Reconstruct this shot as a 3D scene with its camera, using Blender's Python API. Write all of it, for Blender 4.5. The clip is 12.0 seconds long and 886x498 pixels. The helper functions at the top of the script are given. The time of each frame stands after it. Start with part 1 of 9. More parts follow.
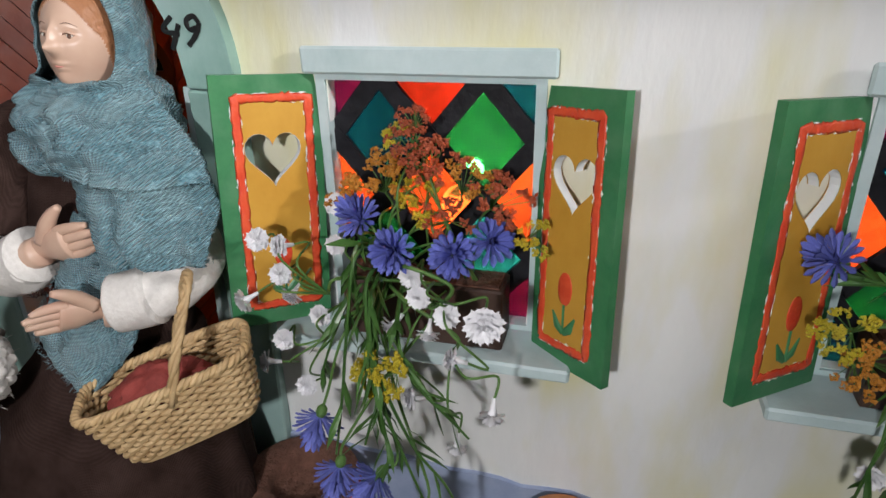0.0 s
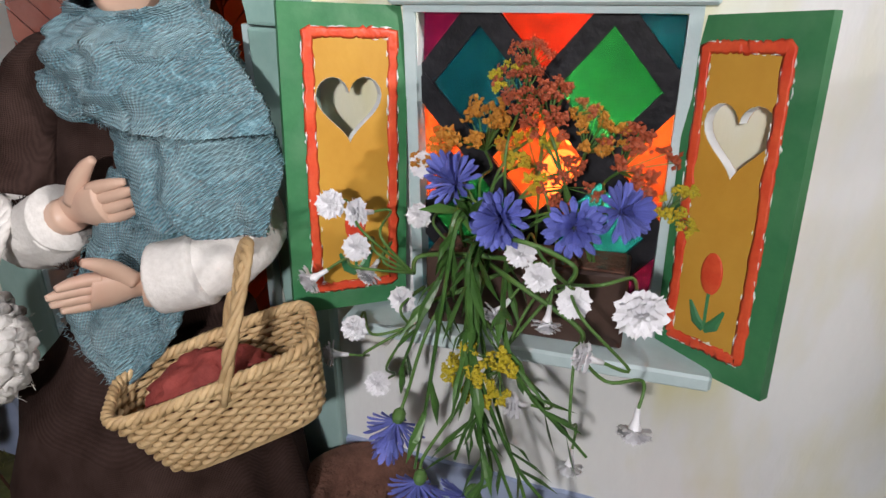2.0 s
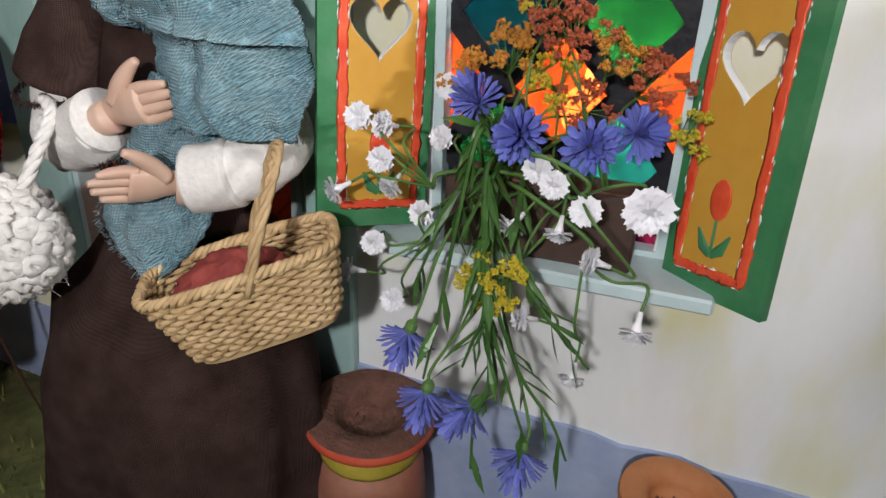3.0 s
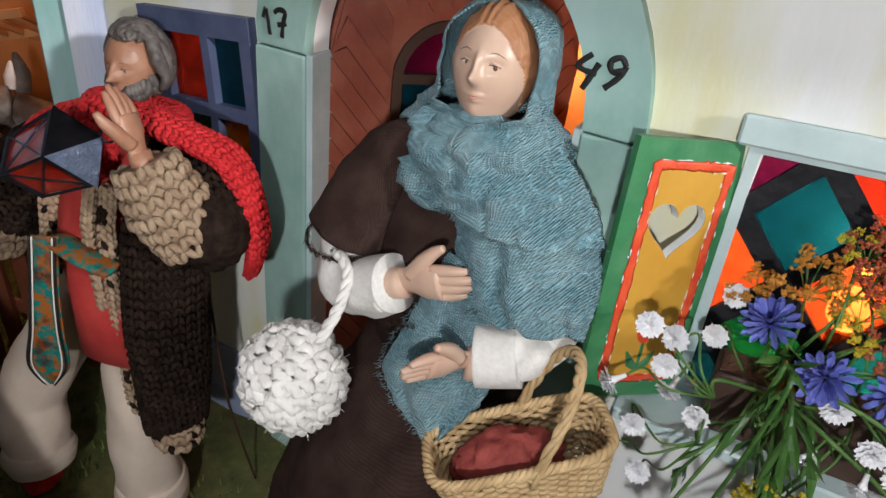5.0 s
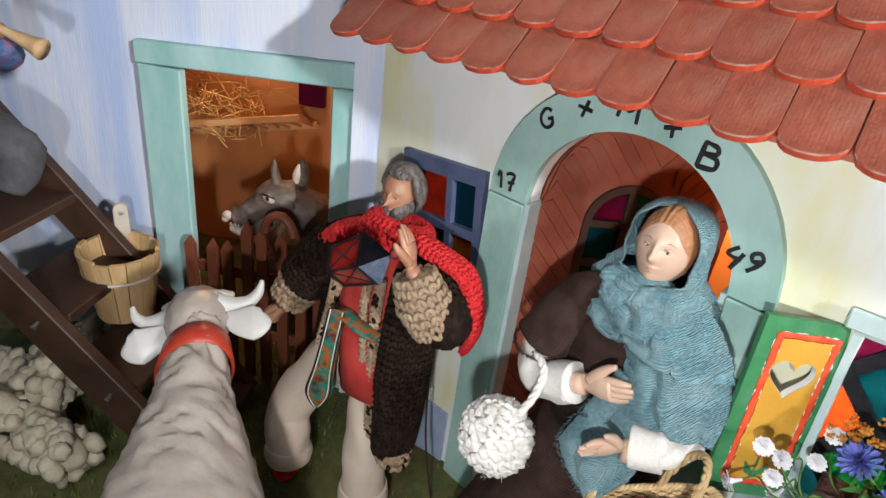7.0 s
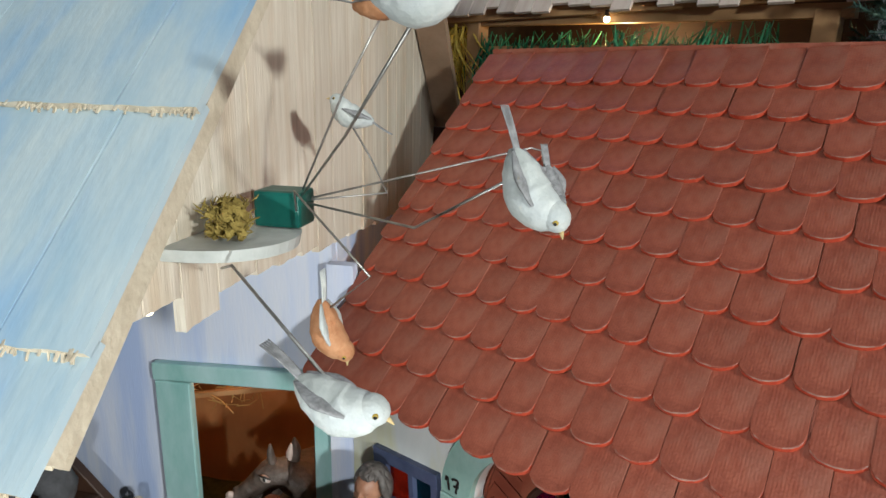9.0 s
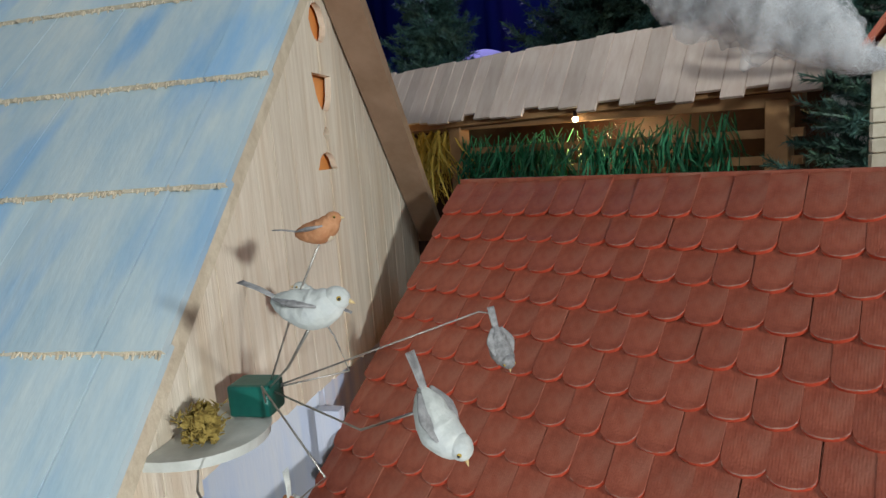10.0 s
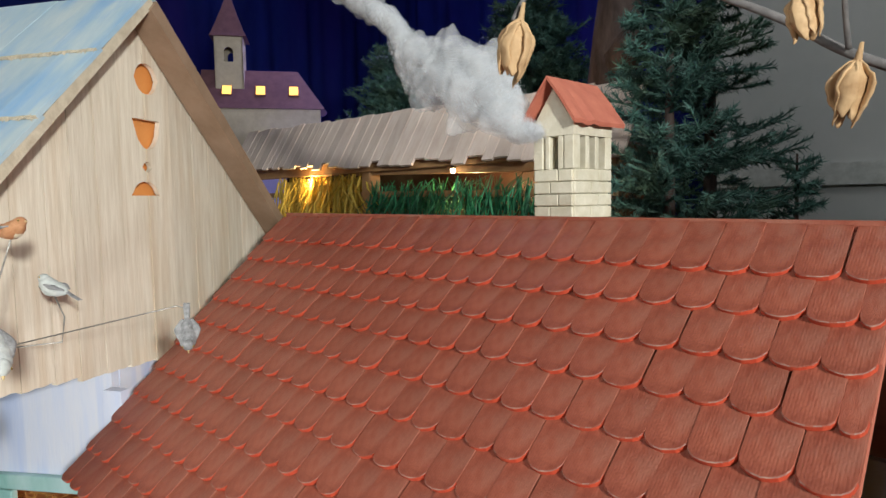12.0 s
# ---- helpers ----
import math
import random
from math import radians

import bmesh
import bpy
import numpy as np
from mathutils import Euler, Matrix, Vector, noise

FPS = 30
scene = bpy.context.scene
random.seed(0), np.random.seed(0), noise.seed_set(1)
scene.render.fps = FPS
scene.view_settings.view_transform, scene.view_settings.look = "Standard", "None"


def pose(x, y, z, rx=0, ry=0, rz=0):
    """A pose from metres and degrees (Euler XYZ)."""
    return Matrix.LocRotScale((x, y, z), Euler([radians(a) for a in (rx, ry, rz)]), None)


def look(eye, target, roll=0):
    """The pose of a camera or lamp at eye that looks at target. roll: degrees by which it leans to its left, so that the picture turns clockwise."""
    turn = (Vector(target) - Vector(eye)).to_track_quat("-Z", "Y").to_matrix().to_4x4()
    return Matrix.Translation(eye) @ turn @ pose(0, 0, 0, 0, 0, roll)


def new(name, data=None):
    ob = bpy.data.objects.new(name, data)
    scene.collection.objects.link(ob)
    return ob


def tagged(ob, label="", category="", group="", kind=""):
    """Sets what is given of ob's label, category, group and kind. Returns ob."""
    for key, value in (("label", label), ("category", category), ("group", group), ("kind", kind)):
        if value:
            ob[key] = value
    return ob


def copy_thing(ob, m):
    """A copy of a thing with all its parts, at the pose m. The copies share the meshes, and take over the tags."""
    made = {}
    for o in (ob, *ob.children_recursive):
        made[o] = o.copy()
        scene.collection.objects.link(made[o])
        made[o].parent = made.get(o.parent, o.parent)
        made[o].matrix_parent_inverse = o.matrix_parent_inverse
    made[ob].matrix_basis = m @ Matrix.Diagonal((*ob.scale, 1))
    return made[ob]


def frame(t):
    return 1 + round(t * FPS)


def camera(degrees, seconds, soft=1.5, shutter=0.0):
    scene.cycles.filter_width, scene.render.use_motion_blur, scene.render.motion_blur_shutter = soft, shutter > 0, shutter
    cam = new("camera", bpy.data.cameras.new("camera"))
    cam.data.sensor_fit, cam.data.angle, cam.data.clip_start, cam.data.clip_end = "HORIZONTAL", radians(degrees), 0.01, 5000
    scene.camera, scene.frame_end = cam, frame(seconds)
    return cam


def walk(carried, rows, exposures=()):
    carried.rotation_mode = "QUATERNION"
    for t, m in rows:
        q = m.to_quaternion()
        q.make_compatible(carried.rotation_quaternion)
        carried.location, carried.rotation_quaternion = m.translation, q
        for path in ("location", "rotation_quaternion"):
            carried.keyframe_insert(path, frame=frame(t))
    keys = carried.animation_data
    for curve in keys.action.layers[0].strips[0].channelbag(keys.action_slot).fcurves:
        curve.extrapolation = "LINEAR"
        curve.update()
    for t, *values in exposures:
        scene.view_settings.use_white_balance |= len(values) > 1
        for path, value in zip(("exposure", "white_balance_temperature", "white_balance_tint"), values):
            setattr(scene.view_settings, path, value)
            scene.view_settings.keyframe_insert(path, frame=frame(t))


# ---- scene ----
cam = camera(70.9, 12.0)
PATH = [
    (0, (0.009, 0.045, 0.425), (-0.458, 1.789, -0.435), 1.5),
    (0.5, (-0.022, 0.068, 0.413), (-0.466, 1.837, -0.409), 0.6),
    (1, (-0.036, 0.09, 0.403), (-0.443, 1.874, -0.404), 1.0),
    (1.5, (-0.039, 0.09, 0.4), (-0.502, 1.854, -0.421), 1.1),
    (2, (-0.038, 0.079, 0.389), (-0.566, 1.806, -0.471), 2.0),
    (2.5, (-0.032, 0.064, 0.373), (-0.586, 1.763, -0.526), 3.4),
    (2.7, (-0.029, 0.061, 0.365), (-0.579, 1.762, -0.532), 4.4),
    (4.3, (-0.082, 0.043, 0.401), (-0.775, 1.704, -0.471), 6.1),
    (4.5, (-0.099, 0.046, 0.43), (-0.782, 1.646, -0.556), 7.3),
    (5, (-0.137, 0.047, 0.45), (-0.878, 1.607, -0.559), 7.4),
    (5.5, (-0.169, 0.022, 0.474), (-1.017, 1.529, -0.532), 8.3),
    (6, (-0.181, -0.014, 0.494), (-1.157, 1.414, -0.51), 7.8),
    (6.5, (-0.171, -0.044, 0.509), (-1.208, 1.352, -0.478), 8.8),
    (7, (-0.125, -0.065, 0.553), (-1.249, 1.296, -0.386), 7.5),
    (7.5, (-0.084, -0.074, 0.61), (-1.315, 1.286, -0.186), 5.6),
    (7.7, (-0.08, -0.075, 0.642), (-1.347, 1.295, -0.079), 4.4),
    (9.3, (-0.031, -0.069, 0.773), (-1.335, 1.377, 0.316), -1.0),
    (9.5, (-0.019, -0.072, 0.796), (-1.325, 1.385, 0.384), -2.9),
    (10, (0.013, -0.054, 0.837), (-1.366, 1.361, 0.531), -4.4),
    (10.5, (0.082, -0.057, 0.858), (-1.476, 1.185, 0.687), -2.8),
    (11, (0.215, -0.009, 0.841), (-1.351, 1.227, 0.699), -1.9),
    (11.5, (0.327, 0.045, 0.838), (-1.17, 1.363, 0.699), -0.6),
    (12, (0.372, 0.079, 0.812), (-1.073, 1.453, 0.658), -0.9),
]
walk(cam, [(t, look(eye, target, roll)) for t, eye, target, roll in PATH],
     [(0, -0.40, 6480, 13), (1.2, -0.36, 6600, 17), (2.5, -0.2, 6500, 14), (4.5, -0.3, 6450, 12), (6, -0.1, 6330, 8), (7, 0.15, 6400, 8), (7.7, 0.25, 6450, 8), (9.3, -0.55, 6250, 2), (9.5, -0.6, 6250, 2), (10.5, -0.57, 6350, 7), (11.5, -0.27, 6500, 9), (12, -0.17, 6550, 5)])

# ---- world and lights ----
world = bpy.data.worlds.new("world")
scene.world = world
world.use_nodes = True
world.node_tree.nodes["Background"].inputs[0].default_value = (0.55, 0.6, 0.7, 1)
world.node_tree.nodes["Background"].inputs[1].default_value = 0.05


def area_lamp(name, eye, target, size, power, colour):
    data = bpy.data.lights.new(name, "AREA")
    data.shape, data.size, data.energy, data.color = "DISK", size, power, colour
    lamp = new(name, data)
    lamp.matrix_world = look(eye, target)
    return lamp


def point_lamp(name, place, radius, power, colour):
    data = bpy.data.lights.new(name, "POINT")
    data.shadow_soft_size, data.energy, data.color = radius, power, colour
    lamp = new(name, data)
    lamp.location = place
    return lamp


area_lamp("ceiling_light", (0.2, -1.0, 2.45), (-0.3, 0.5, 0.5), 1.0, 17, (0.97, 0.98, 1.0))
area_lamp("ceiling_light", (0.9, 1.3, 2.5), (-0.1, 1.5, 0.6), 0.8, 11, (0.97, 0.98, 1.0))
area_lamp("stage_light", (-2.3, 2.4, 2.5), (-2.9, 2.6, 0.8), 0.8, 26, (0.55, 0.5, 1.0))
# fixed stand-in for the phone's own light, which really moves with the camera
area_lamp("phone_light", (-0.05, -0.20, 0.47), (-0.28, 0.35, 0.33), 0.03, 2.6, (1.0, 0.985, 0.97))
spot = bpy.data.lights.new("hall_spot", "SPOT")
spot.energy, spot.color, spot.spot_size, spot.spot_blend, spot.shadow_soft_size = 215, (1.0, 0.98, 0.95), radians(43), 0.5, 0.07
new("hall_spot", spot).matrix_world = look((1.75, -0.22, 1.18), (-0.75, 0.5, 0.93))
point_lamp("window_bulb", (-0.066, 0.390, 0.310), 0.006, 0.55, (1.0, 0.72, 0.42))
point_lamp("hall_bulb", (-0.27, 0.47, 0.36), 0.01, 0.5, (1.0, 0.66, 0.36))
point_lamp("window_bulb", (0.1805, 0.390, 0.310), 0.006, 0.55, (1.0, 0.72, 0.42))
point_lamp("stable_bulb", (-0.80, 0.40, 0.48), 0.012, 1.2, (1.0, 0.62, 0.34))
# added fill to brighten the straw, with no bulb there; the next is the eave bulb
point_lamp("gallery_bulb_and_fill", (-1.40, 1.17, 0.885), 0.01, 1.2, (1.0, 0.68, 0.3))
point_lamp("gallery_bulb_and_fill", (-0.75, 1.27, 0.84), 0.01, 2.0, (1.0, 0.62, 0.28))

# ---- helpers for building ----
R = random.Random(7)


def jit(a):
    return R.uniform(-a, a)


def V(*a):
    return Vector(a)


def thing(name, loc=(0, 0, 0), rz=0.0, label="", category="", group="", kind="", rx=0.0, ry=0.0):
    ob = new(name)
    ob.empty_display_size = 0.02
    ob.matrix_basis = pose(*loc, rx, ry, rz)
    return tagged(ob, label, category, group, kind)


def finish(bm, name, mats, smooth=False):
    bmesh.ops.recalc_face_normals(bm, faces=bm.faces[:])
    me = bpy.data.meshes.new(name)
    bm.to_mesh(me)
    bm.free()
    for m in mats if isinstance(mats, (list, tuple)) else [mats]:
        me.materials.append(m)
    if smooth:
        me.polygons.foreach_set("use_smooth", [True] * len(me.polygons))
    return me


def part(name, bm, mats, parent, label="", smooth=False):
    ob = new(name, finish(bm, name, mats, smooth))
    ob.parent = parent
    return tagged(ob, label)


def piece(name, me, parent, m=None):
    ob = new(name, me)
    ob.parent = parent
    if m is not None:
        ob.matrix_basis = m
    return ob


def solo(name, bm, mats, label, category, group="", kind="", smooth=False, m=None):
    ob = new(name, finish(bm, name, mats, smooth))
    if m is not None:
        ob.matrix_basis = m
    return tagged(ob, label, category, group, kind)


def bevel(bm, w, seg=1):
    if w > 0:
        bmesh.ops.bevel(bm, geom=bm.edges[:], offset=w, segments=seg, profile=0.6, affect="EDGES")
    return bm


def boxin(bm, x0, x1, y0, y1, z0, z1, mi=0, m=None):
    vs = [bm.verts.new((x, y, z)) for x in (x0, x1) for y in (y0, y1) for z in (z0, z1)]
    if m is not None:
        for v in vs:
            v.co = m @ v.co
    for q in ((0, 1, 3, 2), (4, 6, 7, 5), (0, 4, 5, 1), (2, 3, 7, 6), (0, 2, 6, 4), (1, 5, 7, 3)):
        f = bm.faces.new([vs[i] for i in q])
        f.material_index = mi
    return bm


def box(x0, x1, y0, y1, z0, z1, w=0.0, seg=1):
    return bevel(boxin(bmesh.new(), x0, x1, y0, y1, z0, z1), w, seg)


def bar(bm, a, b, w, h, mi=0, up=(0, 0, 1)):
    """A square bar from a to b, w wide and h deep."""
    a, b = Vector(a), Vector(b)
    d = (b - a).normalized()
    side = d.cross(Vector(up))
    side = side.normalized() if side.length > 1e-4 else Vector((1, 0, 0))
    upv = side.cross(d).normalized()
    ring = [(-.5, -.5), (.5, -.5), (.5, .5), (-.5, .5)]
    va = [bm.verts.new(a + side * w * p + upv * h * q) for p, q in ring]
    vb = [bm.verts.new(b + side * w * p + upv * h * q) for p, q in ring]
    for i in range(4):
        bm.faces.new((va[i], va[(i + 1) % 4], vb[(i + 1) % 4], vb[i])).material_index = mi
    bm.faces.new(va[::-1]).material_index = mi
    bm.faces.new(vb).material_index = mi
    return bm


def tube(bm, pts, radii, seg=8, mi=0, flat=1.0, ridge=0.0, caps=True, up=(0.13, 0.21, 0.97)):
    """A round tube through pts; flat squeezes it across, ridge ripples it lengthwise."""
    pts = [Vector(p) for p in pts]
    if not isinstance(radii, (list, tuple)):
        radii = [radii] * len(pts)
    rings, side = [], None
    for i, p in enumerate(pts):
        d = (pts[min(i + 1, len(pts) - 1)] - pts[max(i - 1, 0)]).normalized()
        if side is None:
            side = d.cross(Vector(up))
            side = side.normalized() if side.length > 1e-3 else d.orthogonal().normalized()
        side = (side - d * side.dot(d)).normalized()
        other = d.cross(side)
        ring = []
        for k in range(seg):
            a = 2 * math.pi * k / seg
            r = radii[i] * (1 + ridge * math.sin(a * 5 + i * 0.7))
            ring.append(bm.verts.new(p + side * math.cos(a) * r + other * math.sin(a) * r * flat))
        rings.append(ring)
    for a, b in zip(rings, rings[1:]):
        for k in range(seg):
            bm.faces.new((a[k], a[(k + 1) % seg], b[(k + 1) % seg], b[k])).material_index = mi
    if caps:
        bm.faces.new(rings[0][::-1]).material_index = mi
        bm.faces.new(rings[-1]).material_index = mi
    return bm


def ball(bm, c, r, seg=14, rings=9, mi=0, rough=0.0, freq=60.0, m=None):
    """An ellipsoid at c with half sizes r, roughened by noise."""
    c = Vector(c)
    r = Vector(r) if isinstance(r, (tuple, list)) else Vector((r, r, r))
    made = []
    for j in range(rings + 1):
        th = math.pi * j / rings
        row = []
        for k in range(seg if 0 < j < rings else 1):
            a = 2 * math.pi * k / seg
            n = Vector((math.sin(th) * math.cos(a), math.sin(th) * math.sin(a), math.cos(th)))
            q = Vector((n.x * r.x, n.y * r.y, n.z * r.z))
            if m is not None:
                q = m @ q
            q += c
            if rough:
                q += n * rough * noise.noise(q * freq)
            row.append(bm.verts.new(q))
        made.append(row)
    for j in range(rings):
        a, b = made[j], made[j + 1]
        for k in range(seg):
            if j == 0:
                f = bm.faces.new((a[0], b[k], b[(k + 1) % seg]))
            elif j == rings - 1:
                f = bm.faces.new((a[k], b[0], a[(k + 1) % seg]))
            else:
                f = bm.faces.new((a[k], b[k], b[(k + 1) % seg], a[(k + 1) % seg]))
            f.material_index = mi
    return bm


def loft(bm, rows, seg=24, mi=0, rough=0.0, freq=40.0, folds=0, depth=0.0, caps=True):
    """Rings (centre, half width x, half width y), stacked; folds run down the cloth."""
    rings = []
    for i, (c, rx, ry) in enumerate(rows):
        c, ring = Vector(c), []
        for k in range(seg):
            a = 2 * math.pi * k / seg
            w = 1 + depth * math.sin(folds * a + 1.3 * math.sin(2 * a) + i * 0.25) * (i / max(1, len(rows) - 1))
            p = c + Vector((math.cos(a) * rx * w, math.sin(a) * ry * w, 0))
            if rough:
                p += Vector((math.cos(a), math.sin(a), 0.3)) * rough * noise.noise(p * freq)
            ring.append(bm.verts.new(p))
        rings.append(ring)
    for a, b in zip(rings, rings[1:]):
        for k in range(seg):
            bm.faces.new((a[k], a[(k + 1) % seg], b[(k + 1) % seg], b[k])).material_index = mi
    if caps:
        bm.faces.new(rings[0][::-1]).material_index = mi
        bm.faces.new(rings[-1]).material_index = mi
    return bm


def spun(bm, profile, seg=28, mi=0, c=(0, 0, 0), rough=0.0, lid=True):
    """A turned body from (radius, height) pairs round the z axis."""
    rings = []
    for r, z in profile:
        rings.append([bm.verts.new((c[0] + math.cos(2 * math.pi * k / seg) * r * (1 + rough * noise.noise(Vector((k * .4, z * 50, 1)))),
                                    c[1] + math.sin(2 * math.pi * k / seg) * r * (1 + rough * noise.noise(Vector((k * .4, z * 50, 5)))), c[2] + z)) for k in range(seg)])
    for a, b in zip(rings, rings[1:]):
        for k in range(seg):
            bm.faces.new((a[k], a[(k + 1) % seg], b[(k + 1) % seg], b[k])).material_index = mi
    bm.faces.new(rings[0][::-1]).material_index = mi
    if lid:
        bm.faces.new(rings[-1]).material_index = mi
    return bm


def slab(bm, outline, y0, y1, mi=0, m=None):
    """A flat board in the xz plane from an outline of (x, z), from y0 to y1."""
    a = [bm.verts.new((x, y0, z)) for x, z in outline]
    b = [bm.verts.new((x, y1, z)) for x, z in outline]
    if m is not None:
        for v in a + b:
            v.co = m @ v.co
    n = len(a)
    bm.faces.new(a).material_index = mi
    bm.faces.new(b[::-1]).material_index = mi
    for i in range(n):
        bm.faces.new((a[i], b[i], b[(i + 1) % n], a[(i + 1) % n])).material_index = mi
    return bm


def sheet(bm, loops, y0, y1, mi=0):
    """A board in the xz plane with holes: the first loop of (x, z) is the outline, the others the holes."""
    cu = bpy.data.curves.new("sheet", "CURVE")
    cu.dimensions, cu.fill_mode = "2D", "BOTH"
    for pts in loops:
        s = cu.splines.new("POLY")
        s.points.add(len(pts) - 1)
        for p, (x, z) in zip(s.points, pts):
            p.co = (x, z, 0, 1)
        s.use_cyclic_u = True
    ob = bpy.data.objects.new("sheet", cu)
    me = bpy.data.meshes.new_from_object(ob)
    tmp = bmesh.new()
    tmp.from_mesh(me)
    bmesh.ops.remove_doubles(tmp, verts=tmp.verts[:], dist=1e-6)
    bmesh.ops.delete(tmp, geom=[e for e in tmp.edges if not e.link_faces], context="EDGES")
    ext = bmesh.ops.extrude_face_region(tmp, geom=tmp.faces[:])
    moved = {v for v in ext["geom"] if isinstance(v, bmesh.types.BMVert)}
    for v in tmp.verts:
        v.co = (v.co.x, y1 if v in moved else y0, v.co.y)
    for f in tmp.faces:
        f.material_index = mi
    out = bpy.data.meshes.new("sheet")
    tmp.to_mesh(out)
    tmp.free()
    bm.from_mesh(out)
    bpy.data.objects.remove(ob)
    bpy.data.meshes.remove(me)
    bpy.data.meshes.remove(out)
    bpy.data.curves.remove(cu)
    return bm


def arc(cx, cz, r, a0, a1, n):
    return [(cx + r * math.cos(radians(a0 + (a1 - a0) * i / n)), cz + r * math.sin(radians(a0 + (a1 - a0) * i / n))) for i in range(n + 1)]


def curve_pts(pts, n=6):
    """Smooth points through a few given ones."""
    pts = [Vector(p) for p in pts]
    out = []
    for i in range(len(pts) - 1):
        p0, p1, p2, p3 = pts[max(i - 1, 0)], pts[i], pts[i + 1], pts[min(i + 2, len(pts) - 1)]
        for k in range(n):
            t = k / n
            out.append(0.5 * ((2 * p1) + (p2 - p0) * t + (2 * p0 - 5 * p1 + 4 * p2 - p3) * t * t + (3 * p1 - p0 - 3 * p2 + p3) * t ** 3))
    out.append(pts[-1])
    return out


# ---- materials ----
def surf(name, c1, c2, scale=30.0, rough=0.6, bump=0.15, bscale=None, metal=0.0, stretch=(1, 1, 1), rnd=0.0, c3=None, c3scale=6.0, c3amount=0.5, spec=0.4, sheen=0.0, weave=0.0, island=0.0, wcol=1.0, comb=0.0):
    """A surface of two colours in fine grain, a third in large stains, with relief; weave gives threads per metre."""
    m = bpy.data.materials.new(name)
    m.use_nodes = True
    nt = m.node_tree
    nodes, link = nt.nodes, nt.links.new
    b = nodes["Principled BSDF"]
    b.inputs["Metallic"].default_value = metal
    b.inputs["Specular IOR Level"].default_value = spec
    if sheen:
        b.inputs["Sheen Weight"].default_value = sheen
    tc = nodes.new("ShaderNodeTexCoord")
    mp = nodes.new("ShaderNodeMapping")
    mp.inputs["Scale"].default_value = stretch
    link(tc.outputs["Object"], mp.inputs["Vector"])
    n1 = nodes.new("ShaderNodeTexNoise")
    n1.inputs["Scale"].default_value, n1.inputs["Detail"].default_value, n1.inputs["Roughness"].default_value = scale, 6, 0.65
    link(mp.outputs[0], n1.inputs["Vector"])
    r1 = nodes.new("ShaderNodeValToRGB")
    r1.color_ramp.elements[0].position, r1.color_ramp.elements[1].position = 0.34, 0.66
    r1.color_ramp.elements[0].color, r1.color_ramp.elements[1].color = (*c1, 1), (*c2, 1)
    link(n1.outputs["Fac"], r1.inputs[0])
    col = r1.outputs[0]
    n2 = nodes.new("ShaderNodeTexNoise")
    n2.inputs["Scale"].default_value, n2.inputs["Detail"].default_value = c3scale, 4
    link(mp.outputs[0], n2.inputs["Vector"])
    if c3:
        r2 = nodes.new("ShaderNodeValToRGB")
        r2.color_ramp.elements[0].position, r2.color_ramp.elements[1].position = 0.48, 0.68
        r2.color_ramp.elements[1].color = (c3amount, c3amount, c3amount, 1)
        link(n2.outputs["Fac"], r2.inputs[0])
        mx = nodes.new("ShaderNodeMix")
        mx.data_type = "RGBA"
        link(r2.outputs[0], mx.inputs["Factor"])
        link(col, mx.inputs["A"])
        mx.inputs["B"].default_value = (*c3, 1)
        col = mx.outputs["Result"]
    if rnd or island:
        oi = nodes.new("ShaderNodeNewGeometry" if island else "ShaderNodeObjectInfo")
        mr = nodes.new("ShaderNodeMapRange")
        k = island or rnd
        mr.inputs["To Min"].default_value, mr.inputs["To Max"].default_value = 1 - k, 1 + k
        link(oi.outputs["Random Per Island" if island else "Random"], mr.inputs["Value"])
        hs = nodes.new("ShaderNodeHueSaturation")
        link(mr.outputs[0], hs.inputs["Value"])
        link(col, hs.inputs["Color"])
        col = hs.outputs[0]
    link(col, b.inputs["Base Color"])
    rr = nodes.new("ShaderNodeMapRange")
    rr.inputs["To Min"].default_value, rr.inputs["To Max"].default_value = max(0.03, rough - 0.12), min(1, rough + 0.12)
    link(n2.outputs["Fac"], rr.inputs["Value"])
    link(rr.outputs[0], b.inputs["Roughness"])
    n3 = nodes.new("ShaderNodeTexNoise")
    n3.inputs["Scale"].default_value, n3.inputs["Detail"].default_value = bscale or scale * 3, 5
    link(mp.outputs[0], n3.inputs["Vector"])
    height = n3.outputs["Fac"]
    if weave:
        prev = None
        for rot in ((0, 0, 0.4), (0, 1.57, 0.4)):
            wm = nodes.new("ShaderNodeMapping")
            wm.inputs["Rotation"].default_value = rot
            link(tc.outputs["Object"], wm.inputs["Vector"])
            wv = nodes.new("ShaderNodeTexWave")
            wv.inputs["Scale"].default_value = weave / 3.18
            wv.inputs["Distortion"].default_value, wv.inputs["Detail"].default_value = 0.5, 1
            link(wm.outputs[0], wv.inputs["Vector"])
            if prev is None:
                prev = wv.outputs["Fac"]
            else:
                ad = nodes.new("ShaderNodeMath")
                ad.operation = "ADD"
                link(prev, ad.inputs[0])
                link(wv.outputs["Fac"], ad.inputs[1])
                prev = ad.outputs[0]
        dim = nodes.new("ShaderNodeMapRange")
        dim.inputs["From Max"].default_value, dim.inputs["To Min"].default_value, dim.inputs["To Max"].default_value = 2.0, 1 - 0.34 * wcol, 1 + 0.3 * wcol
        link(prev, dim.inputs["Value"])
        th = nodes.new("ShaderNodeHueSaturation")
        link(dim.outputs[0], th.inputs["Value"])
        link(col, th.inputs["Color"])
        link(th.outputs[0], b.inputs["Base Color"])
        ad = nodes.new("ShaderNodeMath")
        ad.operation = "MULTIPLY_ADD"
        ad.inputs[1].default_value = 0.5
        link(prev, ad.inputs[0])
